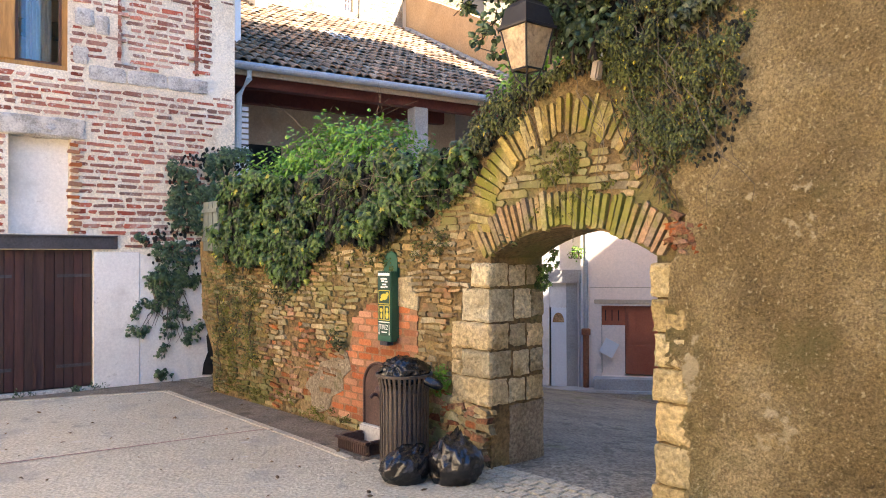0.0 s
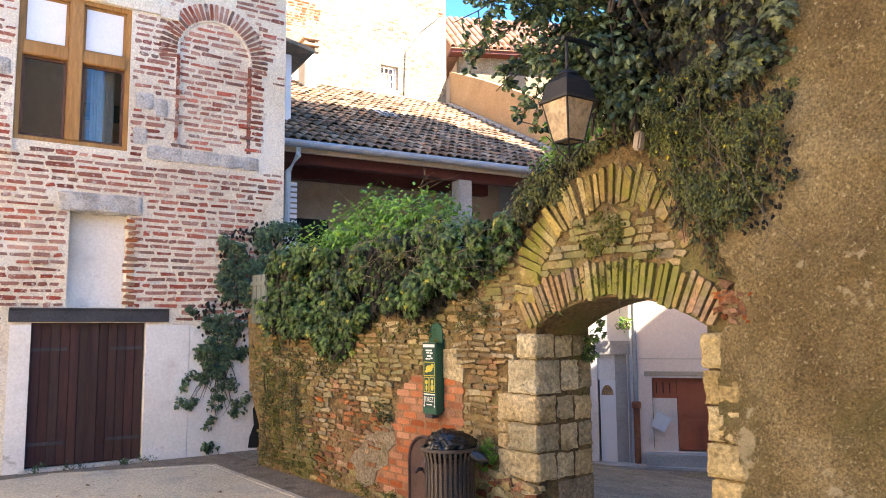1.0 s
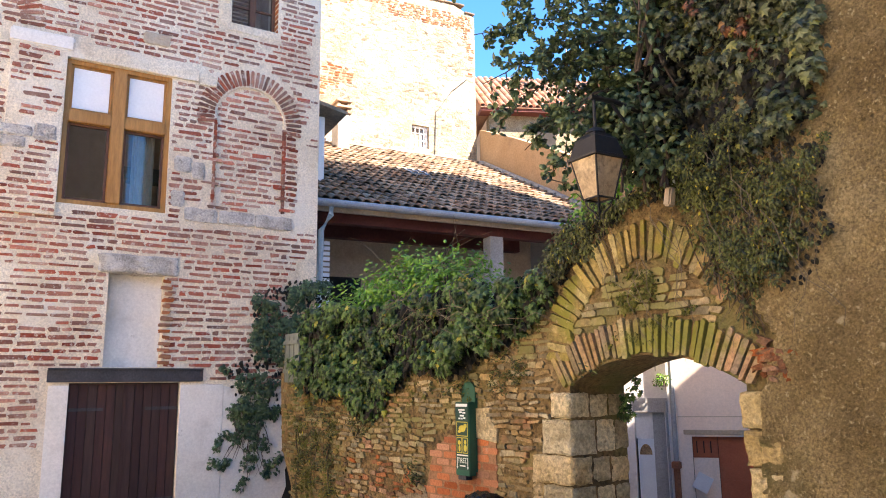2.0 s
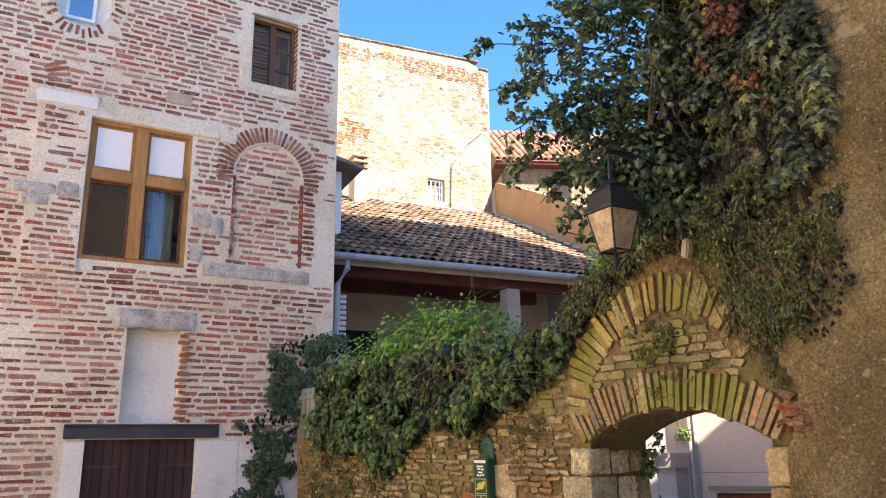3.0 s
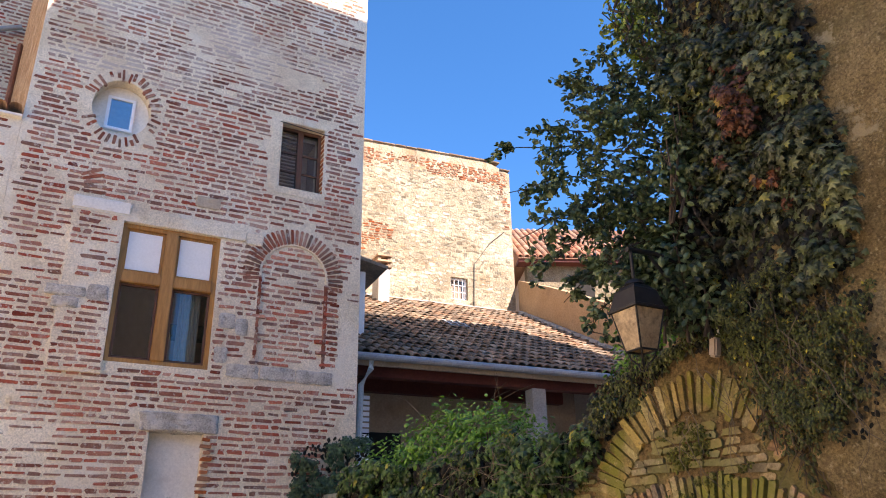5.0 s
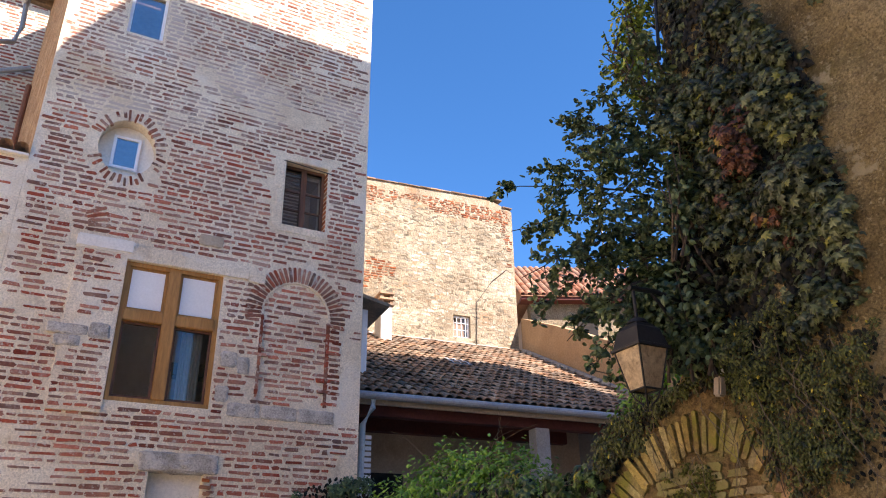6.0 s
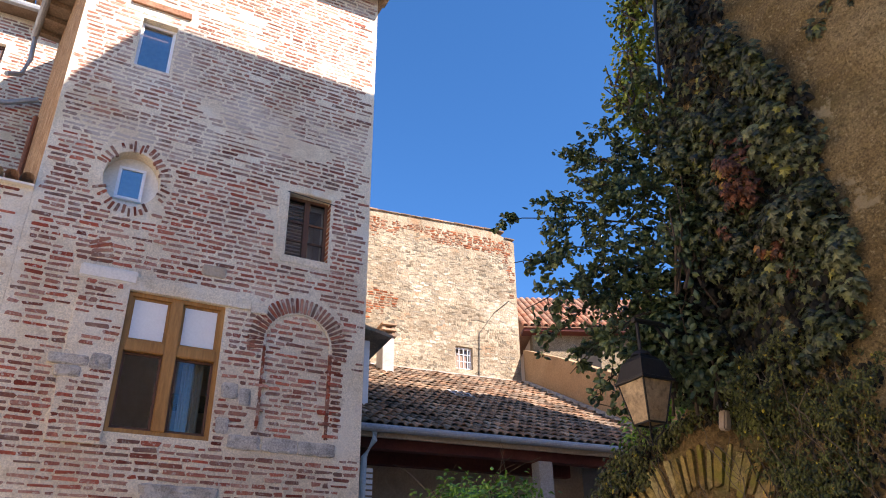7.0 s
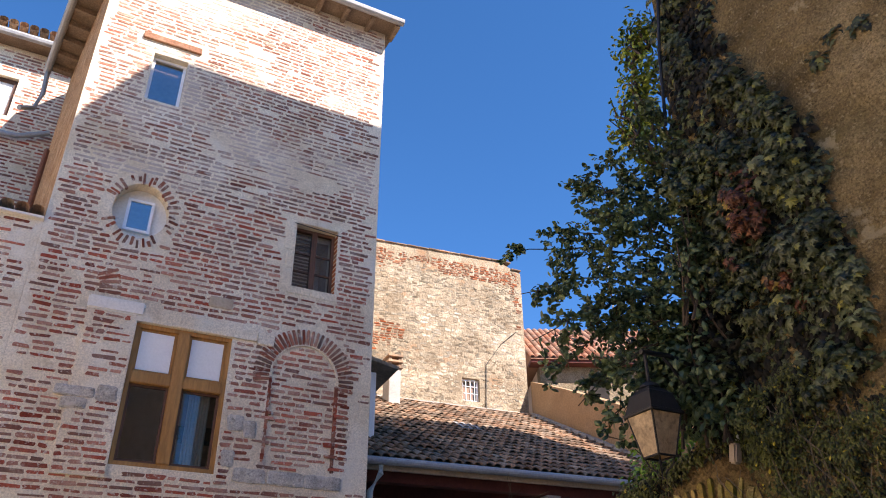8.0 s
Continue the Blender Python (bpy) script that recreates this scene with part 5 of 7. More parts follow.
# Another added panel, blocking light at the red door's gaps.
part("back", box(0.0, 7.0, 0.51, 0.7, -0.6, 7.0), M_DARK, pink)
part("crack_line", box(0.02, 6.9, -0.006, 0.0, 2.26, 2.275), M_BEIGE, pink)
part("lintel_patch", rough_box(0.12, 1.9, -0.02, 0.04, 1.90, 2.0, 0.02, 2.0, 8), M_BEIGE, pink, "rough bared lintel")
rd = part("door", box(0.80, 1.72, 0.12, 0.16, 0.33, 1.85, 0.003), M_REDDOOR, pink, "rust red panelled door")
for x0, x1, z0, z1 in ((0.84, 1.68, 1.05, 1.8), (0.84, 1.24, 0.4, 0.98), (1.28, 1.68, 0.4, 0.98)):
    part("door_panel", box(x0, x1, 0.105, 0.122, z0, z1, 0.006), M_REDDOOR, rd)
part("door_top_panel", box(0.29, 0.79, 0.12, 0.16, 1.42, 1.85, 0.003), M_REDDOOR, pink)
for i in range(3):
    part("vent_slot", box(0.36 + 0.14 * i, 0.38 + 0.14 * i, 0.112, 0.121, 1.52, 1.76), M_DARK, pink)
part("infill", box(0.29, 0.79, 0.125, 0.16, 0.3, 1.418), M_PINK, pink)
part("step", box(0.1, 2.3, -0.35, 0.1, -0.05, 0.29, 0.02), M_CEMENT, pink, "cement step")
part("pavement_edge", box(-1.9, 2.6, -0.5, 0.0, -0.1, 0.05, 0.02), M_CEMENT, pink, "pale kerb").matrix_local = Matrix.Translation((-0.6, 0, 0))
pipe = thing("drainpipe", LANE @ Matrix.Translation((0.80, -0.08, 0)), "grey drainpipe with a rust brown foot between two houses", "pipe")
part("pipe", tube([(0, 0, 1.25), (0, 0, 6.9)], 0.055, 10), M_ZINC, pipe)
part("foot", tube([(0, 0, -0.1), (0, 0, 1.25)], 0.07, 10), M_RUST, pipe, "rust brown cast foot")
part("collar", lathe([(0.06, 1.2), (0.1, 1.22), (0.1, 1.34), (0.06, 1.36)], 10), M_RUST, pipe)
brd = box(-0.16, 0.16, -0.012, 0.012, -0.17, 0.17, 0.004)
solid("hanging_board", brd, M_PAPER, LANE @ Matrix.Translation((1.30, -0.06, 0.93)) @ Matrix.Rotation(radians(28), 4, "Y"), "tilted white square board on the house wall", "board")
solid("lane_conduit", tube([(0.66, -0.03, 0.0), (0.66, -0.03, 2.6)], 0.025, 8), M_ZINC, LANE, "thin grey conduit beside the white door", "pipe")

# ---------------------------------------------------------------- things in the courtyard
RIM = 0.215


def litter_bin():
    ob = thing("litter_bin", pose(0.035, 6.22, 0.022, 0, 0, 0), "brown slatted metal litter bin overfilled with a black bag", "litter bin")
    part("base", lathe([(0.0, 0.0), (0.2, 0.0), (0.205, 0.03), (0.19, 0.05), (0.0, 0.05)], 28), M_BIN, ob)
    part("liner", lathe([(0.0, 0.06), (0.172, 0.06), (0.178, 0.60), (0.172, 0.60), (0.165, 0.08)], 28), M_STEEL, ob, "dark inner liner")
    slat_v = [(0.196, 0.03), (0.196, 0.55), (0.202, 0.62), (0.222, 0.705)]
    bm = bmesh.new()
    rows = []
    for r, z in slat_v:
        rows.append([bm.verts.new((r + dr, dx, z)) for dr, dx in ((0, -0.011), (0.006, -0.011), (0.006, 0.011), (0, 0.011))])
    for a0, b0 in zip(rows, rows[1:]):
        for j in range(4):
            bm.faces.new((a0[j], a0[(j + 1) % 4], b0[(j + 1) % 4], b0[j]))
    bm.faces.new(rows[0])
    bm.faces.new(rows[-1][::-1])
    bmesh.ops.recalc_face_normals(bm, faces=bm.faces)
    first = part("slat", bm, M_BIN, ob)
    for i in range(1, 32):
        part("slat", first.data, M_BIN, ob).matrix_local = Matrix.Rotation(2 * math.pi * i / 32, 4, "Z")
    for r, z in ((0.186, 0.10), (0.186, 0.56), (0.226, 0.705)):
        ring = bmesh.new()
        pr = [(r - 0.008, z - 0.012), (r + 0.008, z - 0.012), (r + 0.01, z + 0.01), (r - 0.008, z + 0.012), (r - 0.008, z - 0.012)]
        part("ring", lathe(pr, 32, ring), M_BIN, ob)
    return ob


def crumpled(rx, ry, rz, seed, knot=True, levels=5):
    bm = bmesh.new()
    bmesh.ops.create_icosphere(bm, subdivisions=levels, radius=1.0)
    lean = Matrix.Rotation(0.75, 3, "Y") @ Matrix.Rotation(0.5 + seed, 3, "Z")
    for v in bm.verts:
        d = v.co.normalized()
        g = lean @ d
        q = math.atan2(g.y, g.x)
        swirl = 2.5 * nz(d.x, d.y, d.z, 1.2, seed)
        cq, sq = math.cos(q), math.sin(q)
        folds = 0.30 * (0.25 - abs(nz(2.0 * cq, 2.0 * sq, 0.8 * g.z, 1.3, seed + 5))) + 0.14 * (0.25 - abs(nz(4.6 * cq + swirl * 0.3, 4.6 * sq, 1.3 * g.z, 1.4, seed + 3)))
        folds *= min(1.0, max(0.15, d.z + 0.7)) * min(1.0, 2.4 * math.hypot(g.x, g.y))
        rag = 0.8 if knot else 1.6
        k = 1.0 + 0.16 * nz(d.x, d.y, d.z, 1.3, seed) + rag * 0.13 * (0.35 - abs(nz(d.x, d.y, d.z, 2.6, seed + 4))) + rag * 0.07 * (0.3 - abs(nz(d.x, d.y, d.z, 6, seed + 8))) + rag * 0.025 * (0.3 - abs(nz(d.x, d.y, d.z, 13, seed + 1))) + folds
        p = Vector((d.x * k, d.y * k, d.z * k))
        if knot and g.z > 0.86:
            t = (g.z - 0.86) / 0.14
            p = p * (1 + 0.30 * t * t + 0.3 * t * nz(d.x, d.y, d.z, 7, seed + 2)) - d * 0.10 * math.sin(math.pi * t)
        p.z = max(p.z, -0.62 + 0.02 * nz(d.x, d.y, 0, 4, seed))
        v.co = Vector((p.x * rx, p.y * ry, (p.z + 0.62) * rz))
    for f in bm.faces:
        f.smooth = True
    return bm


litter_bin()
solid("rubbish_bag", crumpled(0.175, 0.16, 0.15, 2.3), M_BAG, pose(0.035, 5.64, 0.022, 0, 0, 20), "small knotted black rubbish bag leaning against the bin", "rubbish bag", "bags by the bin")
solid("rubbish_bag", crumpled(0.195, 0.18, 0.19, 7.1), M_BAG, pose(0.405, 5.62, 0.022, 0, 0, -35), "full knotted black rubbish bag lying by the wall", "rubbish bag", "bags by the bin")
solid("rubbish_bag", crumpled(0.2, 0.185, 0.12, 5.5, False), M_BAG, pose(0.03, 6.22, 0.66, 0, 0, 40), "crumpled black bag bulging out of the bin", "rubbish bag", "bags by the bin")
solid("rubbish_bag", crumpled(0.10, 0.05, 0.05, 9.2, False, 3), M_BAG, pose(0.235, 6.10, 0.645, 0, 25, -10), "end of a black bag hanging over the bin rim", "rubbish bag", "bags by the bin")

# cast iron drinking fountain with a basin
fo = thing("drinking_fountain", WAL @ Matrix.Translation((3.36, 0, 0)), "brown cast iron wall fountain with a ribbed basin", "fountain")
arch_pts = [(0.0, 0.0), (0.44, 0.0), (0.44, 0.52)] + [(0.22 + 0.22 * math.cos(q), 0.52 + 0.21 * math.sin(q)) for q in [math.pi * i / 12 for i in range(1, 12)]] + [(0.0, 0.52)]
part("plate", prism(arch_pts, -0.13, -0.005), M_IRON, fo)
inner = [(0.22 + (x - 0.22) * 0.82, 0.06 + z * 0.86) for x, z in arch_pts]
for k, (a0, b0) in enumerate(zip(arch_pts, arch_pts[1:] + arch_pts[:1])):
    part("moulding", tube([(a0[0], -0.135, a0[1]), (b0[0], -0.135, b0[1])], 0.014, 6), M_IRON, fo)
part("spout", tube([(0.22, -0.13, 0.45), (0.22, -0.2, 0.46), (0.22, -0.23, 0.43)], 0.016, 8), M_IRON, fo)
part("boss", lathe([(0.0, 0.03), (0.03, 0.025), (0.055, 0.01), (0.06, 0.0)], 16), M_IRON, fo).matrix_local = Matrix.Translation((0.22, -0.13, 0.47)) @ Matrix.Rotation(radians(90), 4, "X")
part("pedestal", box(0.0, 0.44, -0.195, -0.13, 0.0, 0.17, 0.012), M_CEMENT, fo, "grey stone foot")
bx0, bx1, by0, by1 = 0.06, 0.48, -0.47, -0.2
part("basin_floor", box(bx0 + 0.03, bx1 - 0.03, by0 + 0.03, by1, 0.0, 0.03), M_IRON, fo)
for x0, x1, y0, y1 in ((bx0, bx1, by0, by0 + 0.035), (bx0, bx0 + 0.035, by0 + 0.036, by1), (bx1 - 0.035, bx1, by0 + 0.036, by1)):
    part("basin_side", box(x0, x1, y0, y1, 0.0, 0.095, 0.006), M_IRON, fo)
part("basin_rim", box(bx0 - 0.025, bx1 + 0.025, by0 - 0.025, by0 + 0.03, 0.096, 0.118, 0.01), M_IRON, fo)
part("basin_rim", box(bx0 - 0.025, bx0 + 0.03, by0 + 0.031, by1, 0.096, 0.118, 0.01), M_IRON, fo)
part("basin_rim", box(bx1 - 0.03, bx1 + 0.025, by0 + 0.031, by1, 0.096, 0.118, 0.01), M_IRON, fo)
for i in range(16):
    x = bx0 + 0.02 + 0.029 * i
    part("rib", box(x, x + 0.014, by0 - 0.008, by0, 0.010, 0.095, 0.003), M_IRON, fo)
for i in range(9):
    y = by0 + 0.03 + 0.031 * i
    part("rib", box(bx0 - 0.008, bx0, y, y + 0.014, 0.010, 0.095, 0.003), M_IRON, fo)

# the dog bag dispenser
sg_ = thing("bag_dispenser", WAL @ Matrix.Translation((3.53, 0, 0.93)), "dark green metal dog bag dispenser with yellow pictures and white print", "dispenser")
W_, D_ = 0.19, 0.105
back_pts = [(0.0, 0.03), (W_, 0.03), (W_, 0.72)] + [(W_ / 2 + W_ / 2 * math.cos(q), 0.72 + 0.09 * math.sin(q)) for q in [math.pi * i / 12 for i in range(1, 12)]] + [(0.0, 0.72)]
part("back_plate", prism(back_pts, -0.03, -0.002), M_GREEN, sg_)
part("box", box(-0.005, W_ + 0.005, -D_, -0.031, 0.0, 0.63, 0.006), M_GREEN, sg_)
part("face", box(0.006, W_ - 0.006, -D_ - 0.003, -D_, 0.05, 0.625), M_SIGNFACE, sg_)
part("slot", box(0.04, W_ - 0.04, -D_ - 0.01, -0.04, -0.035, 0.0, 0.003), M_STEEL, sg_)
YF = -D_ - 0.0036
part("title_bar", box(0.012, W_ - 0.012, YF - 0.001, YF, 0.59, 0.615), M_INK, sg_)
for i, (x0, x1, z0) in enumerate(((0.05, 0.14, 0.555), (0.06, 0.10, 0.535), (0.11, 0.15, 0.53), (0.07, 0.13, 0.505), (0.05, 0.08, 0.48), (0.09, 0.11, 0.48), (0.12, 0.15, 0.485))):
    part("white_mark", box(x0, x1, YF - 0.001, YF, z0, z0 + 0.014), M_INK, sg_)


def picture(x0, x1, z0, z1, blobs):
    f = part("picture_frame", box(x0, x1, YF - 0.001, YF, z0, z0 + 0.006), M_YELLOW, sg_)
    part("picture_frame", box(x0, x1, YF - 0.001, YF, z1 - 0.006, z1), M_YELLOW, sg_)
    part("picture_frame", box(x0, x0 + 0.006, YF - 0.001, YF, z0 + 0.006, z1 - 0.006), M_YELLOW, sg_)
    part("picture_frame", box(x1 - 0.006, x1, YF - 0.001, YF, z0 + 0.006, z1 - 0.006), M_YELLOW, sg_)
    for cx, cz, rx, rz in blobs:
        pts = [(cx + rx * math.cos(q), cz + rz * math.sin(q)) for q in [2 * math.pi * i / 10 for i in range(10)]]
        part("yellow_shape", prism(pts, YF - 0.0015, YF), M_YELLOW, sg_)


picture(0.02, 0.18, 0.335, 0.46, ((0.10, 0.40, 0.05, 0.03), (0.145, 0.425, 0.022, 0.02), (0.06, 0.375, 0.022, 0.012)))
picture(0.02, 0.095, 0.19, 0.325, ((0.058, 0.28, 0.022, 0.02), (0.06, 0.23, 0.014, 0.028)))
picture(0.105, 0.18, 0.19, 0.325, ((0.142, 0.285, 0.016, 0.02), (0.142, 0.235, 0.022, 0.03)))
part("print_line", box(0.02, 0.18, YF - 0.001, YF, 0.168, 0.178), M_INK, sg_)
fc = bpy.data.curves.new("word", "FONT")
fc.body, fc.size, fc.align_x, fc.extrude = "TIREZ", 0.062, "CENTER", 0.0004
fc.materials.append(M_INK)
wo = new("word", fc)
wo.parent = sg_
wo.matrix_local = Matrix.Translation((W_ / 2, YF - 0.0005, 0.108)) @ Matrix.Rotation(radians(90), 4, "X") @ Matrix.Diagonal((0.78, 1, 1, 1))
for x in (0.022, 0.170):
    part("arrow_shaft", box(x, x + 0.007, YF - 0.001, YF, 0.07, 0.155), M_INK, sg_)
    part("arrow_head", prism([(x - 0.008, 0.075), (x + 0.0035, 0.055), (x + 0.015, 0.075)], YF - 0.0014, YF), M_INK, sg_)
part("print_line", box(0.06, 0.14, YF - 0.001, YF, 0.078, 0.088), M_INK, sg_)

# the wall lantern
lan = thing("wall_lantern", WAL @ Matrix.Translation((5.83, -0.66, 2.87)) @ Matrix.Rotation(radians(-5), 4, "Z"), "black four-sided street lantern with dirty glass on a bracket", "lantern")
b0_, t0_, hg = 0.068, 0.116, 0.26


def quad_panel(x0, x1, z0, z1, thick):
    return prism([(-x0, z0), (x0, z0), (x1, z1), (-x1, z1)], -thick, thick)


slope = math.atan((t0_ - b0_) / hg)
for i in range(4):
    turn_ = Matrix.Rotation(math.pi / 2 * i, 4, "Z")
    part("pane", quad_panel(b0_ - 0.004, t0_ - 0.004, 0.004, hg / math.cos(slope) - 0.004, 0.002), M_LAMPGLASS, lan, "dirty amber glass").matrix_local = turn_ @ Matrix.Translation((0, -b0_, 0)) @ Matrix.Rotation(slope, 4, "X")
    part("edge_bar", tube([(b0_, -b0_, 0), (t0_, -t0_, hg)], 0.007, 6), M_LAMP, lan).matrix_local = turn_
    part("bottom_bar", tube([(-b0_, -b0_, 0), (b0_, -b0_, 0)], 0.007, 6), M_LAMP, lan).matrix_local = turn_
    part("scroll", tube([(b0_ * 0.9, -b0_ * 0.9, -0.005), (b0_ * 0.75, -b0_ * 0.75, -0.05), (0.02, -0.02, -0.09), (0.012, -0.012, -0.13)], 0.006, 6), M_LAMP, lan).matrix_local = turn_


def square_lathe(prof):
    bm = bmesh.new()
    rings = [[bm.verts.new((sx * r, sy * r, z)) for sx, sy in ((-1, -1), (1, -1), (1, 1), (-1, 1))] for r, z in prof]
    for a0, c0_ in zip(rings, rings[1:]):
        for j in range(4):
            bm.faces.new((a0[j], a0[(j + 1) % 4], c0_[(j + 1) % 4], c0_[j]))
    bm.faces.new(rings[-1])
    return bm


part("roof", square_lathe([(0.02, 0.258), (0.134, 0.258), (0.134, 0.275), (0.124, 0.28), (0.094, 0.395), (0.078, 0.41), (0.066, 0.43)]), M_LAMP, lan, "black sheet metal cap")
part("crown", lathe([(0.055, 0.43), (0.07, 0.44), (0.06, 0.46), (0.03, 0.48), (0.0, 0.485)], 16), M_LAMP, lan)
part("hanger", tube([(0, 0, 0.47), (0, 0, 0.70)], 0.012, 8), M_LAMP, lan)
part("arm", tube([(0, -0.03, 0.69), (0, 0.2, 0.70), (0, 0.66, 0.64)], 0.018, 8), M_LAMP, lan)
part("brace", tube([(0, 0.16, 0.68), (0, 0.34, 0.5), (0, 0.66, 0.28)], 0.012, 8), M_LAMP, lan)
part("wall_plate", box(-0.03, 0.03, 0.64, 0.66, 0.12, 0.72, 0.004), M_LAMP, lan)
fl = thing("alarm_box", WAL @ Matrix.Translation((5.93, -0.06, 2.88)) @ Matrix.Rotation(radians(12), 4, "Y"), "small weathered white floodlight on a bracket", "lamp")
part("body", box(-0.03, 0.03, -0.05, 0.02, 0.0, 0.13, 0.012), M_BEIGE, fl)
part("bracket", box(-0.012, 0.012, 0.0, 0.06, 0.15, 0.2, 0.004), M_BLIND, fl)
part("stay", tube([(0.02, 0.04, 0.1), (0.09, 0.03, 0.16)], 0.008, 6), M_LAMP, fl)
solid("hanging_cable", tube([(6.18, -0.22, 8.6), (6.21, -0.24, 6.9), (6.10, -0.25, 6.2), (6.03, -0.25, 5.5)], 0.014, 6), M_CABLE, WAL, "black cable hanging down the ivy", "cable")

# weathered planter at the end of the wall
pl = thing("planter", WAL @ Matrix.Translation((-0.18, -0.02, 1.78)), "weathered grey green wooden planter on the wall end", "planter")
for i in range(3):
    part("board", box(0.0 + 0.13 * i, 0.125 + 0.13 * i, -0.05, -0.02, 0.0, 0.62, 0.006), M_PLANTER, pl)
    part("board", box(0.0 + 0.13 * i, 0.125 + 0.13 * i, 0.3, 0.33, 0.0, 0.62, 0.006), M_PLANTER, pl)
for z0 in (0.12, 0.48):
    part("batten", box(-0.01, 0.40, -0.075, -0.051, z0, z0 + 0.05, 0.004), M_PLANTER, pl)
part("side", box(-0.02, 0.0, -0.05, 0.33, 0.0, 0.62, 0.004), M_PLANTER, pl)
part("side", box(0.39, 0.41, -0.05, 0.33, 0.0, 0.62, 0.004), M_PLANTER, pl)

# painted line, slab edge, litter on the ground
ln0, ln1 = Vector((-1.27, 7.45, 0)), Vector((-3.25, 6.31, 0))
d_ = (ln1 - ln0)
bm = bmesh.new()
nrm = Vector((-d_.y, d_.x, 0)).normalized() * 0.012
prev = None
for i in range(41):
    p = ln0 + d_ * (i / 40 * 3.2) + nrm * 0.5 * nz(i, 0, 0, 0.5)
    w = 1 + 0.35 * nz(i, 4, 0, 0.9)
    cur_ = (bm.verts.new((p + nrm * w).to_tuple()[:2] + (0.0264,)), bm.verts.new((p - nrm * w).to_tuple()[:2] + (0.0264,)))
    if prev:
        bm.faces.new((prev[0], prev[1], cur_[1], cur_[0]))
    prev = cur_
solid("painted_line", bm, M_REDLINE, Matrix(), "faded red line painted on the slab", "line", kind="structure")
edge = [(-4.67, 9.06), (-2.91, 9.65), (-1.28, 7.5), (-0.76, 6.8), (-0.40, 6.3)]
for (xa, ya), (xb, yb) in zip(edge, edge[1:]):
    v_ = Vector((xb - xa, yb - ya, 0))
    m_ = frame_at(xa, ya, 0.0, math.degrees(math.atan2(v_.x, v_.y)))
    solid("kerb", box(0.0, v_.length - 0.004, -0.05, 0.03, -0.02, 0.03, 0.006), M_SLAB, m_, "worn pale edging of the concrete slab", "kerb", kind="structure")
rnd = random.Random(5)
pv = thing("paving_strip", WAL, "strip of worn stone setts before the arch", "paving", kind="structure")
for i in range(26):
    for j in range(6):
        s0, n0 = 4.0 + 0.125 * i + 0.06 * (j % 2), -0.62 + 0.125 * j
        if s0 > 6.4 and n0 > -0.45:
            continue
        part("sett", box(s0 + 0.006, s0 + 0.118, n0 + 0.006, n0 + 0.118, -0.03, 0.0235 + rnd.uniform(0, 0.003), 0.006), M_SLAB, pv)


def fallen(n, area, seed):
    r = random.Random(seed)
    spots = []
    for _ in range(n):
        x, y = r.uniform(area[0], area[1]), r.uniform(area[2], area[3])
        spots.append((Vector((x, y, 0.032)), Vector((r.gauss(0, 0.35), r.gauss(0, 0.35), 1)), rv(r), r.uniform(0.03, 0.06)))
    return leaves(spots, OVAL_SHAPE)


ob = solid("fallen_leaves", fallen(130, (-4.2, 1.0, 4.6, 9.0), 4), L_DEAD, Matrix(), "scattered brown fallen leaves on the concrete", "leaves", kind="stuff")

# ---------------------------------------------------------------- plants
def stems(paths, r=0.012, taper=0.4, sides=5):
    bm = bmesh.new()
    for p in paths:
        tube(p, r, sides, taper, bm)
    return bm


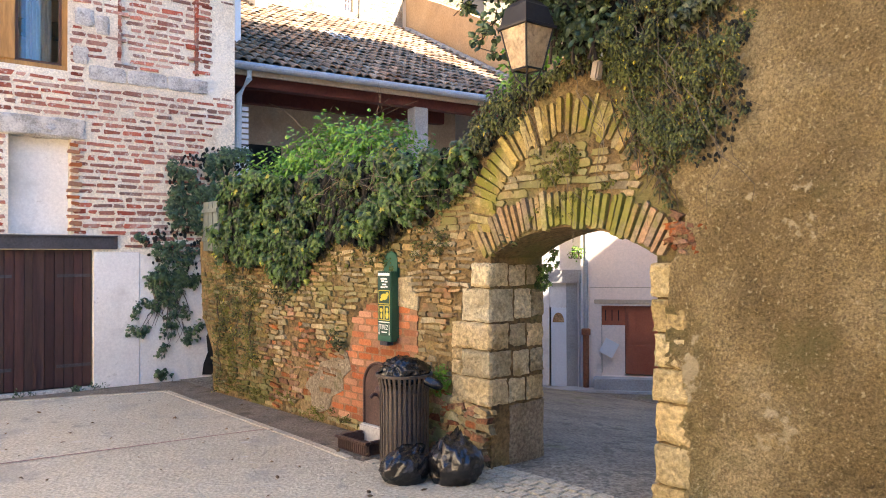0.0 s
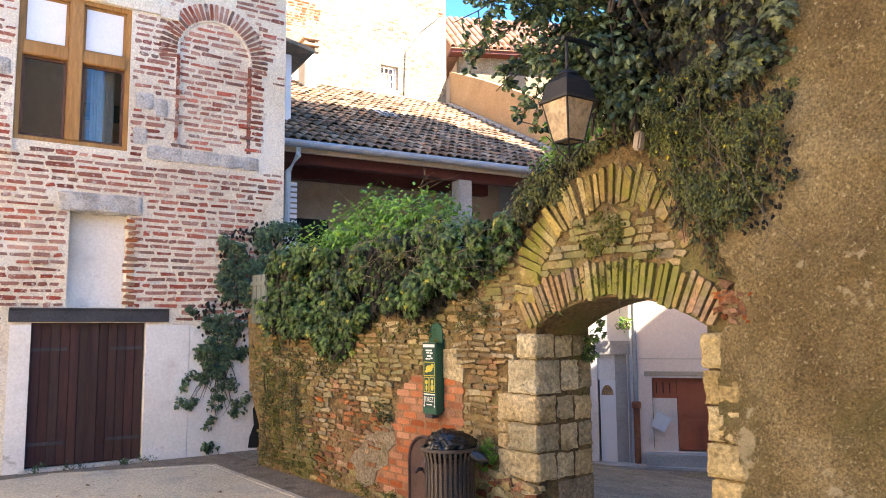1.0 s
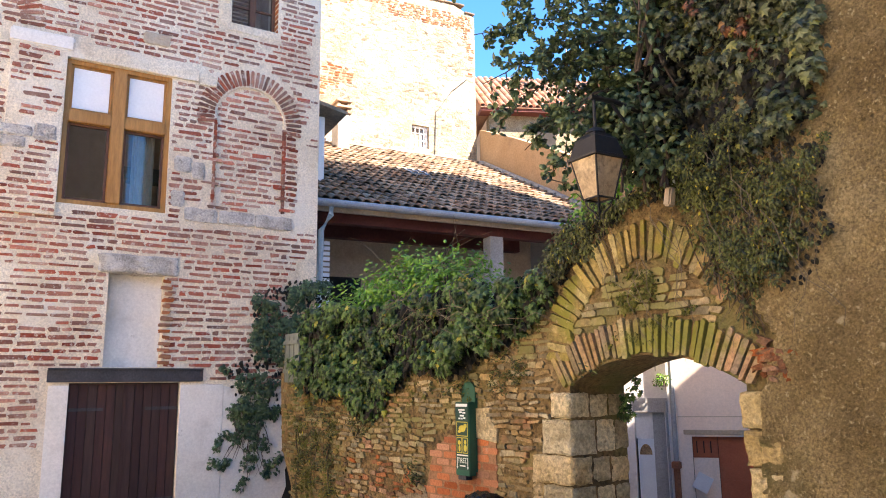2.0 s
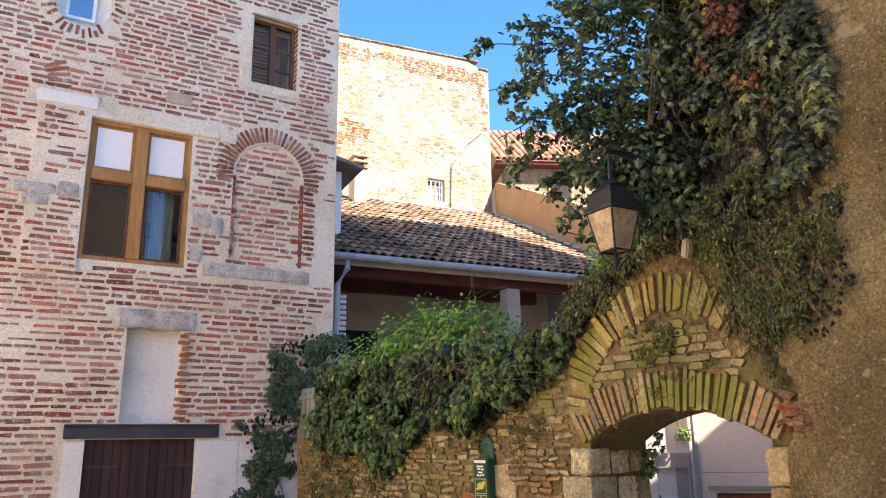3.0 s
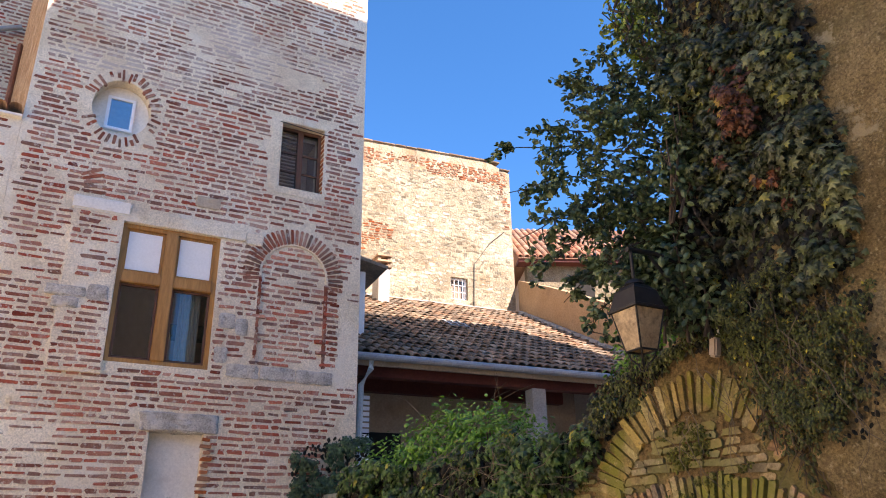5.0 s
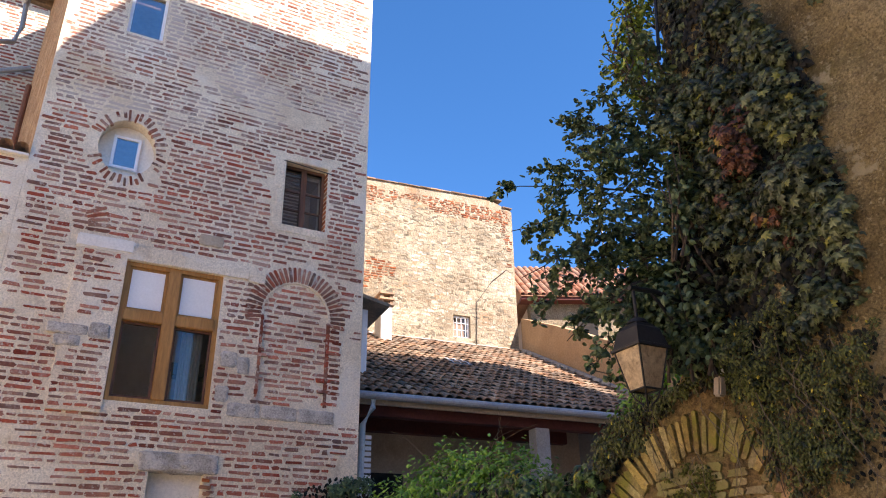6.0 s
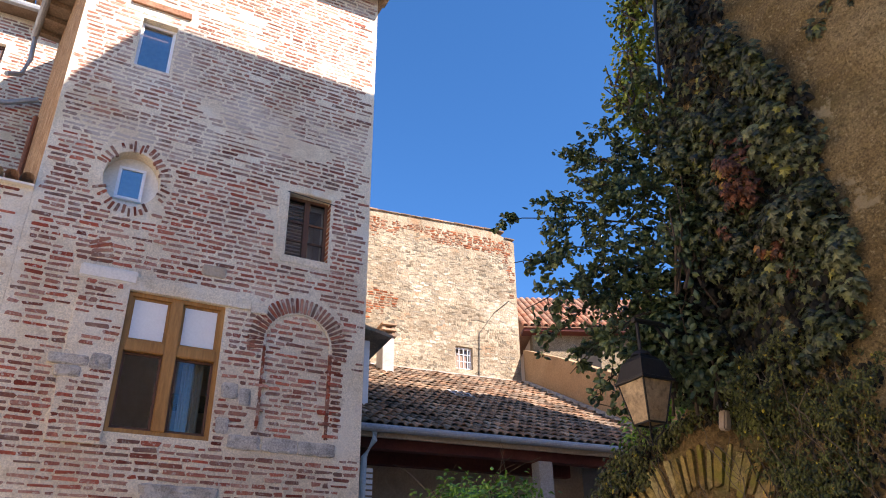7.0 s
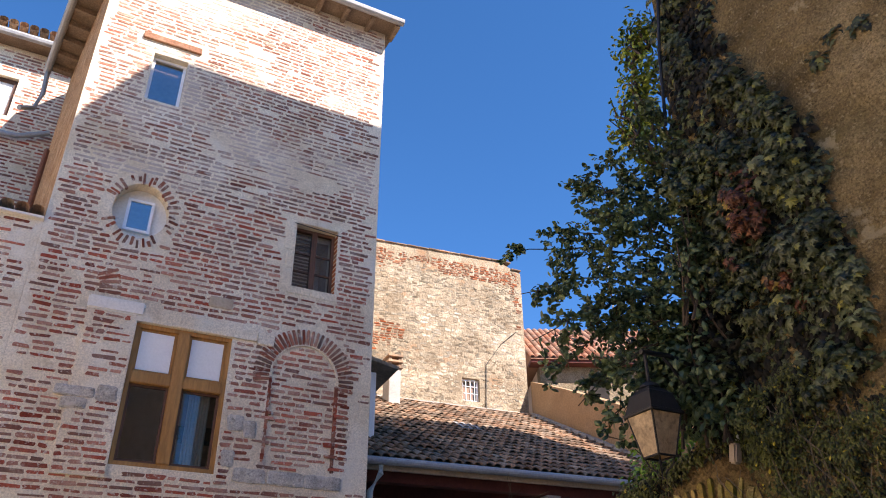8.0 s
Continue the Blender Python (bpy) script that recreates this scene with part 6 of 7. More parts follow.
def ivy(name, m, poly, count, size, deep, material, label, seed, shape=IVY_SHAPE, stem_n=14, droop=0.9, lump=2.0, category="ivy", bulge=None, gaps=-9.0, under=0):
    """A leafy mat on a wall; poly in the wall's x, z; deep: how far it stands out."""
    r = random.Random(seed)
    ob = thing(name, m, label, category)
    xs, zs = [p[0] for p in poly], [p[1] for p in poly]
    spots = []
    tries = 0
    clump = 13
    while len(spots) < count and tries < count * 3:
        tries += 1
        x, z = r.uniform(min(xs), max(xs)), r.uniform(min(zs), max(zs))
        jx, jz = x + 0.16 * nz(x, 0, z, 3.1, seed), z + 0.16 * nz(x, 5, z, 3.1, seed)
        if not inside(jx, jz, poly):
            continue
        if nz(x, 4, z, 3.2, seed) < gaps + 0.3 * r.random():
            continue
        lumpy = 0.5 + 1.1 * nz(x, 1, z, lump, seed) + 0.7 * nz(x, 2, z, lump * 2.2, seed)
        out = deep * max(0.06, lumpy) * r.uniform(0.35, 1.0)
        if bulge:
            out *= bulge(x, z)
        centre = Vector((x, -0.01 - out * 0.75, z))
        for _ in range(r.randint(clump // 2, clump + clump // 2)):
            d = rv(r).normalized()
            d.y = -abs(d.y) * 1.1
            p = centre + Vector((d.x * size * 1.5, d.y * min(size * 1.1, out + 0.03), d.z * size * 1.3)) * r.uniform(0.4, 1.15)
            p.y = min(p.y, -0.006)
            n = d * 0.8 + Vector((r.gauss(0, 0.35), -0.5, 0.45 + r.gauss(0, 0.35)))
            spots.append((p, n, Vector((r.gauss(0, 0.6) + d.x * 0.4, r.gauss(-0.2, 0.3), -droop)), size * r.uniform(0.5, 1.25)))
    part("leaves", leaves(spots, shape), material, ob)["kind"] = "stuff"
    # A near-black layer near the wall, coloured as the shade between leaves.
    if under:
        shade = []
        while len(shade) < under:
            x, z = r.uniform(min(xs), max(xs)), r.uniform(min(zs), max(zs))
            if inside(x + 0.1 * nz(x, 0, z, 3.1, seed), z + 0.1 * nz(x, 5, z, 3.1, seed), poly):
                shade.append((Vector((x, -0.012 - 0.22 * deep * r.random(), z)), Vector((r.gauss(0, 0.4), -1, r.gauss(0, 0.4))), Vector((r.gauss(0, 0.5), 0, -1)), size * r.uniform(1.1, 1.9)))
        part("inner_leaves", leaves(shade, OVAL_SHAPE), L_SHADE, ob, "near-black inner leaves that put shade into the gaps")["kind"] = "stuff"
    paths = []
    for _ in range(stem_n):
        s = r.choice(spots)[0]
        p = Vector((s.x, -0.015, s.z))
        path = [p.copy()]
        for _k in range(9):
            p = p + Vector((r.gauss(0, 0.07), 0, -0.14 + r.gauss(0, 0.04)))
            p.y = -0.02 - 0.03 * r.random()
            if not inside(p.x, p.z, poly):
                break
            path.append(p.copy())
        if len(path) > 2:
            paths.append(path)
    if paths:
        part("stemwork", stems(paths, 0.007 if size > 0.03 else 0.003), M_STEM, ob)["kind"] = "stuff"
    return ob


FI = FAC
ivy("ivy", FAC, [(1.05, 3.0), (1.35, 3.25), (2.1, 3.3), (2.2, 2.0), (1.75, 1.5), (1.5, 1.35), (1.25, 1.3), (1.0, 1.2), (0.85, 1.35), (0.72, 1.7), (0.6, 2.05), (0.98, 2.2)],
    5200, 0.046, 0.15, L_BLUEIVY, "grey green ivy climbing the plastered foot of the tower", 3, stem_n=20, gaps=-0.3, under=500)
ivy("ivy", FAC, [(0.80, 1.5), (1.5, 1.45), (1.3, 0.9), (1.22, 0.45), (1.0, 0.35), (0.95, 0.8), (0.72, 0.72), (0.55, 0.62), (0.72, 1.1)], 900, 0.042, 0.07, L_BLUEIVY, "trailing grey green ivy hanging over white plaster", 103, stem_n=26, gaps=-0.02)
for x0, z0, x1, z1 in ((0.62, 1.3, 0.5, 0.62), (0.95, 0.9, 0.86, 0.06), (1.2, 0.8, 1.28, 0.5), (1.0, 1.0, 1.06, 0.2)):
    ivy("ivy_trail", FAC, [(x0 - 0.03, z0), (x0 + 0.03, z0), (x1 + 0.025, z1), (x1 - 0.025, z1)], 70, 0.045, 0.04, L_BLUEIVY, "thin trail of ivy hanging down white plaster", int(100 * x0), stem_n=5)
ivy("ivy_trail", FAC, [(0.95, 0.5), (1.05, 0.5), (1.02, 0.05), (0.9, -0.0), (0.86, 0.08), (0.98, 0.2)], 45, 0.06, 0.05, L_BLUEIVY, "thin trails of ivy hanging to the ground", 8, stem_n=5)
ivy("ivy_trail", FAC, [(1.3, 0.95), (1.38, 0.9), (1.5, 0.6), (1.46, 0.55), (1.34, 0.7)], 30, 0.06, 0.05, L_BLUEIVY, "thin trail of ivy on white plaster", 9, stem_n=3)

# the mat of ivy draped over the old wall
drape = [(0.32, 2.45), (0.5, 2.7), (1.6, 2.6), (3.0, 2.55), (3.9, 2.62), (4.6, 2.6), (4.75, 2.42), (4.4, 2.25), (4.1, 2.0), (3.6, 1.95), (3.2, 1.82), (2.75, 1.9), (2.25, 1.62), (2.0, 1.42), (1.75, 1.45), (1.4, 1.7), (0.95, 1.6), (0.6, 1.75), (0.42, 1.6)]
ivy("ivy", WAL, drape, 8200, 0.066, 0.42, L_IVY, "thick dark green ivy draped over the old wall", 12, stem_n=40, under=2600, gaps=-0.4, bulge=lambda x, z: 0.35 + 0.65 * min(1, max(0, (z - 1.4) / 0.7)))


def shrub(name, blobs, count, size, material, label, seed, shape=OVAL_SHAPE, up=0.5, category="shrub", m=WAL, keep=0.5):
    """Leaves through a few overlapping round masses, thicker towards the outside, on forked stems."""
    r = random.Random(seed)
    base = Vector((sum(b[0] for b in blobs) / len(blobs), sum(b[1] for b in blobs) / len(blobs), min(b[2] - b[5] for b in blobs)))
    ob = thing(name, m @ Matrix.Translation(base), label, category)
    vol = [b[3] * b[4] * b[5] for b in blobs]
    spots, paths = [], []
    for b, vv in zip(blobs, vol):
        for _ in range(int(count * vv / sum(vol))):
            d = rv(r).normalized()
            k = r.uniform(keep, 1.0) * (1 + 0.55 * nz(d.x, d.y, d.z, 2.4, seed + b[0]) + 0.25 * nz(d.x, d.y, d.z, 6, seed))
            p = Vector((b[0] + d.x * b[3] * k, b[1] + d.y * b[4] * k, b[2] + d.z * b[5] * k)) - base
            n = d * 0.7 + Vector((0, 0, 0.5)) + rv(r, 0.45)
            spots.append((p, n, d + Vector((0, 0, up - 0.4)) + rv(r, 0.5), size * r.uniform(0.55, 1.25)))
        for _ in range(7):
            d = (rv(r) + Vector((0, 0, 1.2))).normalized()
            c = Vector((b[0], b[1], b[2])) - base
            a0 = c + Vector((r.gauss(0, 0.08), r.gauss(0, 0.08), -b[5]))
            e0 = c + Vector((d.x * b[3], d.y * b[4], d.z * b[5])) * 0.95
            paths.append([a0, a0.lerp(e0, 0.5) + rv(r, 0.05), e0])
    part("crown", leaves(spots, shape), material, ob)["kind"] = "stuff"
    part("stemwork", stems(paths, 0.014, 0.3), M_STEM, ob)["kind"] = "stuff"
    return ob


shrub("shrub", [(1.0, 0.5, 2.5, 0.7, 0.6, 0.5), (1.9, 0.5, 2.7, 0.7, 0.6, 0.55), (2.65, 0.55, 2.7, 0.6, 0.55, 0.5), (3.3, 0.6, 2.35, 0.55, 0.5, 0.4)], 8200, 0.062, L_SHRUB, "bright green leafy shrub behind the old wall", 21)
shrub("shrub", [(0.62, 0.6, 2.35, 0.4, 0.4, 0.42), (4.0, 0.6, 2.38, 0.5, 0.4, 0.26), (4.6, 0.5, 2.72, 0.3, 0.3, 0.28)], 3000, 0.062, L_IVY, "dark ivy bush on top of the old wall", 22)
shrub("shrub", [(4.95, 0.4, 2.95, 0.3, 0.22, 0.4), (4.75, 0.6, 3.35, 0.28, 0.2, 0.32), (4.5, 0.7, 3.1, 0.25, 0.2, 0.25)], 900, 0.075, L_SHRUB, "light green sprigs beside the lantern", 23)
dry = []
r = random.Random(31)
for i in range(20):
    p = Vector((r.uniform(2.4, 4.3), -0.3 + r.gauss(0, 0.06), r.uniform(2.15, 2.55)))
    path = [p]
    for k in range(6):
        p = p + Vector((r.gauss(0.12, 0.06), r.gauss(0, 0.03), r.gauss(-0.03 if k > 2 else 0.03, 0.05)))
        path.append(p)
    dry.append(path)
for i in range(7):
    p = Vector((r.choice((1.15, 1.75, 2.3, 2.7)) + r.gauss(0, 0.12), 0.6, 2.85))
    lean, rise = r.gauss(0, 0.16), r.uniform(0.07, 0.15)
    path = [p]
    for k in range(8):
        p = p + Vector((lean * (0.3 + 0.25 * k) * 0.5 + r.gauss(0, 0.018), r.gauss(0, 0.02), rise - 0.008 * k))
        path.append(p)
    dry.append(path)
solid("dry_vines", stems(dry, 0.0035, 0.4, 4), M_DRY, WAL, "dry brown stalks tangled in the ivy", "vine", kind="stuff")

# fine creepers over the arch and on the ochre house
column = [(5.9, 3.3), (5.93, 3.8), (5.9, 4.3), (5.86, 4.7), (5.92, 5.3), (5.95, 5.9), (6.0, 6.4), (6.1, 7.0), (6.15, 8.8), (6.65, 8.8), (6.6, 6.6), (6.52, 6.0), (6.75, 5.5), (6.90, 5.1), (6.99, 4.6), (7.02, 4.0),
          (6.98, 3.55), (6.85, 3.2), (6.6, 3.05), (6.3, 3.1)]
ivy("ivy", WAL, column, 11000, 0.056, 0.36, L_WALLIVY, "tall dark ivy covering the corner of the ochre house", 41, stem_n=60, lump=2.2, gaps=-0.30, under=5200)
ivy("ivy", WAL, [(6.36, 4.9), (6.6, 4.75), (6.77, 4.29), (6.78, 3.89), (6.63, 3.65), (6.36, 3.75), (6.24, 4.12), (6.28, 4.5)], 520, 0.05, 0.40, L_REDIVY, "withered red and brown ivy leaves hanging in the dark ivy", 141, stem_n=24, lump=4.5, gaps=-0.05)
ivy("ivy", WAL, [(6.50, 5.3), (6.78, 5.0), (6.90, 4.6), (7.0, 4.2), (7.02, 3.85), (6.96, 3.5), (6.82, 3.1), (6.60, 3.2), (6.62, 3.9), (6.55, 4.4)], 1000, 0.07, 0.38, L_PALEIVY, "pale grey green ivy with large lobed leaves", 142, stem_n=20, lump=3.2, gaps=0.0)
ivy("ivy", WAL, [(6.15, 3.3), (6.6, 3.35), (6.9, 3.2), (7.0, 2.9), (6.96, 2.55), (6.82, 2.35), (6.7, 2.22), (6.5, 2.35), (6.3, 2.45), (6.12, 2.75)], 8600, 0.026, 0.32, L_FINE, "fine leaved creeper hanging over the arch", 43, OVAL_SHAPE, stem_n=90, category="creeper", gaps=-0.3, under=900)
ivy("ivy", WAL, [(5.2, 3.02), (5.6, 3.12), (5.95, 3.35), (6.3, 3.3), (6.25, 2.85), (6.0, 2.95), (5.6, 2.98), (5.25, 2.82), (5.0, 2.62), (4.85, 2.45), (4.7, 2.55), (4.95, 2.9)], 3600, 0.034, 0.15, L_FINE, "olive creeper and dry leaves on the arch top", 44, OVAL_SHAPE, stem_n=40, category="creeper", under=420)
ivy("ivy", WAL, [(7.0, 5.3), (7.3, 5.6), (7.7, 5.5), (7.75, 5.35), (7.4, 5.4), (7.15, 5.1)], 70, 0.06, 0.05, L_WALLIVY, "thin creeper reaching over ochre roughcast", 45, stem_n=14, category="creeper")


# dry tendrils, moss and sparse leaves over the two arches
ivy("ivy", WAL, [(5.95, 2.95), (6.35, 2.9), (6.6, 2.4), (6.55, 1.95), (6.35, 2.0), (6.2, 2.3), (6.0, 2.6)], 950, 0.032, 0.10, L_FINE, "dry brown creeper tangled over the arch shoulder", 46, OVAL_SHAPE, stem_n=60, category="creeper")
ivy("weed", WAL, [(5.35, 2.42), (5.6, 2.54), (5.95, 2.4), (6.05, 2.15), (5.75, 2.22), (5.45, 2.22)], 520, 0.028, 0.05, L_MOSS, "green moss hanging between the two arches", 47, OVAL_SHAPE, stem_n=4, category="moss", gaps=-0.1)
ivy("weed", WAL, [(5.3, 2.05), (5.6, 2.2), (6.0, 2.12), (5.95, 1.98), (5.6, 2.0), (5.35, 1.95)], 260, 0.024, 0.03, L_MOSS, "green moss on the flat arch", 48, OVAL_SHAPE, stem_n=14, category="moss")
tend = []
r = random.Random(91)
for i in range(26):
    p = Vector((r.uniform(5.2, 6.9), -0.06 - 0.1 * r.random(), r.uniform(2.5, 3.3)))
    path = [p]
    for k in range(7):
        p = p + Vector((r.gauss(0.02, 0.05), r.gauss(0, 0.015), r.gauss(-0.09, 0.03)))
        p.y = min(p.y, -0.05)
        path.append(p)
    tend.append(path)
solid("dry_tendrils", stems(tend, 0.0035, 0.4, 4), M_DRY, WAL, "thin dry tendrils hanging over the arch", "vine", kind="stuff")


def branchy_tree():
    """Branches that reach out from the ivy over the courtyard, with round leaves."""
    r = random.Random(77)
    base = polar(15.2, 16, 5.45)
    ob = thing("tree", Matrix.Translation(base), "dark leafy branches reaching out from the ivied wall", "tree")
    reaches = [(14.6, 26.5, -0.6, 29.3, 1.8), (14.6, 26.0, 0.2, 26.0, 1.0), (14.8, 27.5, 3.4, 30.4, 1.2), (14.8, 28.5, 5.6, 34.2, 0.6), (15.0, 30.0, 8.6, 35.6, 0.4), (15.0, 31.5, 11.3, 37.0, 0.2), (15.2, 33.0, 13.2, 39.0, 0.1),
               (14.5, 24.5, 1.0, 22.6, 2.2), (14.5, 23.5, 2.6, 20.3, 2.0), (14.2, 22.5, 4.0, 17.6, 1.6), (14.0, 21.5, 6.0, 15.4, 1.2), (14.2, 23.0, 6.4, 19.6, 1.4), (14.2, 24.0, 5.4, 23.4, 1.4), (14.0, 22.0, 8.6, 17.6, 0.8),
               (14.6, 25.0, 7.5, 25.0, 0.8), (14.8, 29.0, 9.4, 31.6, 0.6), (14.8, 28.0, 7.0, 31.8, 0.8), (14.0, 20.5, 10.0, 16.6, 0.4), (14.0, 22.5, 10.2, 20.6, 0.4), (14.4, 24.5, 11.0, 23.2, 0.3), (14.6, 31.0, 11.2, 33.4, 0.3),
               (14.2, 21.5, 12.0, 18.4, 0.2), (14.4, 26.0, 11.6, 26.2, 0.2)]
    limbs, twigs, spots = [], [], []
    for az0, el0, az1, el1, arch in reaches:
        a0, e0 = polar(az0, el0, 5.45) - base, polar(az1, el1, r.uniform(4.8, 5.4)) - base
        mid = a0.lerp(e0, 0.45) + Vector((0, 0, 0.10 * arch + 0.05)) + rv(r, 0.05)
        path = [a0 * (1 - t) ** 2 + mid * 2 * t * (1 - t) + e0 * t * t + rv(r, 0.010) for t in [i / 10 for i in range(11)]]
        limbs.append(path)
        length = (e0 - a0).length
        for _ in range(int(7 + 17 * length)):
            t = r.uniform(0.12, 1.0) ** 0.8
            k = min(9, int(t * 10))
            p0 = path[k].lerp(path[k + 1], t * 10 - k)
            along = (path[k + 1] - path[k]).normalized()
            d = (along * 0.5 + rv(r, 0.6) + Vector((0, 0, 0.05))).normalized()
            reach = r.uniform(0.08, 0.30) * (1.15 - 0.5 * t)
            p1 = p0 + d * reach + Vector((0, 0, -0.12 * reach))
            twigs.append([p0, p0.lerp(p1, 0.5) + rv(r, 0.008), p1])
            for _k in range(int(7 + 58 * reach)):
                p = p0.lerp(p1, r.uniform(0.15, 1.06)) + rv(r, 0.016)
                spots.append((p, rv(r) + Vector((0, -0.4, 0.8)), d * 0.6 + rv(r, 0.7) + Vector((0, 0, -0.35)), 0.050 * r.uniform(0.6, 1.25)))
    trunk = [polar(15.6, 12, 5.5) - base, polar(15.5, 18, 5.45) - base, polar(15.4, 24, 5.45) - base, polar(15.3, 31, 5.45) - base]
    part("trunk", stems([trunk], 0.045, 0.6, 8), M_STEM, ob)
    part("branchwork", stems(twigs, 0.0045, 0.4, 4), M_STEM, ob)["kind"] = "stuff"
    part("limbwork", stems(limbs, 0.011, 0.3, 5), M_STEM, ob)["kind"] = "stuff"
    part("crown", leaves(spots, ROUND_SHAPE), L_TREE, ob)["kind"] = "stuff"


branchy_tree()
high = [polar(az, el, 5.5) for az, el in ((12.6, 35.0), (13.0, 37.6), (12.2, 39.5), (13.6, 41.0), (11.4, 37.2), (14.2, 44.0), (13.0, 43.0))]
shrub("shrub", [(p.x, p.y, p.z, 0.24, 0.2, 0.24) for p in high], 1700, 0.062, L_HIGH, "yellow green leaves at the top of the ivied wall, brightened as if sunlit", 80, m=Matrix(), keep=0.2)
shrub("shrub", [(5.72, -0.2, 3.55, 0.34, 0.26, 0.42), (6.0, -0.2, 4.3, 0.16, 0.2, 0.5), (5.85, -0.14, 3.3, 0.34, 0.16, 0.3)], 2600, 0.07, L_TREE, "dense dark foliage behind the lantern arm", 79, keep=0.3)
# Near-black leaves as the deep shade around the lantern arm.
shrub("shrub", [(5.8, -0.06, 3.45, 0.3, 0.12, 0.36), (6.0, -0.1, 3.9, 0.2, 0.12, 0.4)], 1500, 0.10, L_SHADE, "near-black leaves standing in for shade deep in the foliage", 179, keep=0.1)


def tuft(x, z, w, h, n, mat_, label, seed, size=0.05):
    ivy("weed", WAL, [(x - w, z - h), (x + w, z - h), (x + w * 0.8, z + h), (x - w * 0.8, z + h)], n, size, 0.1, mat_, label, seed, THIN_SHAPE, stem_n=4, droop=-0.2, lump=0.3, category="weed")


ivy("weed", WAL, [(0.0, 0.08), (1.5, 0.08), (1.55, 0.5), (1.2, 1.0), (1.6, 1.5), (0.9, 1.7), (0.0, 1.5)], 3600, 0.022, 0.035, L_MOSS, "green moss and dry weeds on the old wall", 161, THIN_SHAPE, stem_n=0, category="moss", gaps=0.0, lump=4.0)
ivy("weed", WAL, [(2.6, 1.5), (4.6, 1.6), (4.6, 2.4), (2.8, 2.3)], 1300, 0.022, 0.03, L_MOSS, "olive moss under the ivy", 162, THIN_SHAPE, stem_n=0, category="moss", gaps=0.05, lump=4.0)
tuft(2.82, 0.88, 0.06, 0.12, 110, L_FINE, "dry green weed growing out of the wall", 51)
tuft(4.31, 0.72, 0.06, 0.18, 150, L_SHRUB, "green weed growing beside the pier", 52)
tuft(0.55, 1.1, 0.3, 0.5, 700, L_FINE, "olive creeper trailing down the old wall", 153, 0.04)
tuft(4.2, 1.85, 0.25, 0.2, 300, L_FINE, "olive moss and weeds beside the arch", 154, 0.035)
tuft(1.2, 0.12, 0.9, 0.1, 420, L_MOSS, "moss along the foot of the wall", 155, 0.03)
tuft(2.5, 0.10, 0.5, 0.08, 260, L_MOSS, "moss along the foot of the wall", 156, 0.03)
tuft(1.0, 0.9, 0.18, 0.5, 380, L_FINE, "olive creeper trailing down the old wall", 53, 0.04)
tuft(0.2, 0.7, 0.14, 0.7, 420, L_FINE, "mossy creeper on the wall end", 54, 0.04)
tuft(1.7, 1.35, 0.2, 0.25, 260, L_FINE, "olive weeds under the ivy", 55, 0.045)
tuft(3.3, 1.75, 0.35, 0.14, 240, L_FINE, "olive weeds under the ivy", 56, 0.045)
tuft(5.0, 1.78, 0.05, 0.1, 5, L_FINE, "small weed in the joints", 57)
ivy("weed", WAL @ Matrix.Translation((4.88, 0.6, 0)), [(0, 1.75), (0.12, 1.72), (0.14, 1.45), (0.05, 1.35), (-0.02, 1.5)], 90, 0.05, 0.1, L_IVY, "ivy sprig hanging at the far arch corner", 58, stem_n=4)
for x, n in ((-1.15, 30), (-0.75, 40), (-0.2, 55), (0.1, 25)):
    ivy("weed", FAC @ Matrix.Translation((x, -0.05, 0)), [(-0.1, 0.0), (0.1, 0.0), (0.08, 0.07), (-0.08, 0.06)], n, 0.045, 0.05, L_BLUEIVY, "small weeds at the foot of the cellar door", 60 + n, THIN_SHAPE, 2, -0.8, category="weed")
shrub("potted_plant", [(0, 0, 0.1, 0.16, 0.1, 0.14)], 130, 0.06, L_SHRUB, "small plant in a wall pot across the lane", 66, m=LANE @ Matrix.Translation((0.62, -0.2, 2.95)))

# ---------------------------------------------------------------- bricks, stones and tiles
pieces(wall_ob, "brick", TOWER_BRICKS, M_BRICK, M_BRICKS, 300, 0.17, 0.006, "weathered red bricks", "bricks", 3)
pieces(wall_ob, "brick", up_bricks, M_BRICK, M_UPBRICKS, 0, 0.2, 0.004, "faded limewashed bricks", "upper_bricks", 23)
pieces(wall_ob, "arch_brick", TOWER_RINGS, M_RINGRED, M_BRICKS, 200, 0.06, 0.008, "", "", 4)
pieces(wall_ob, "orange_brick", REVEAL, M_ORANGE, M_ORANGE, 50, 0.14, 0.012, "", "", 31)
pieces(wing, "brick", wing_items, M_BRICK, M_BRICKS, 0, 0.1, 0.006, "weathered red bricks", "bricks", 6)
pieces(back, "brick", back_items, M_BRICK, M_BRICKS, 0, 0.1, 0.006, "weathered red bricks", "bricks", 7)
pieces(gable, "brick", GBRICKS, M_CLAY, M_CLAY, 0, 0.2, 0.008, "orange brick patches", "brick_patches", 18)
pieces(gable, "stone", GSTONES, M_GSTONE, M_GSTONES, 200, 0.28, 0.006, "sunlit rubble stones", "stones", 8)

# roof tiles
tile_mesh = mesh_of("tile", *tile_shape(0.092, 0.074, 0.40), M_TILE)
tv, tf = [], []
tilt = math.atan(SL)
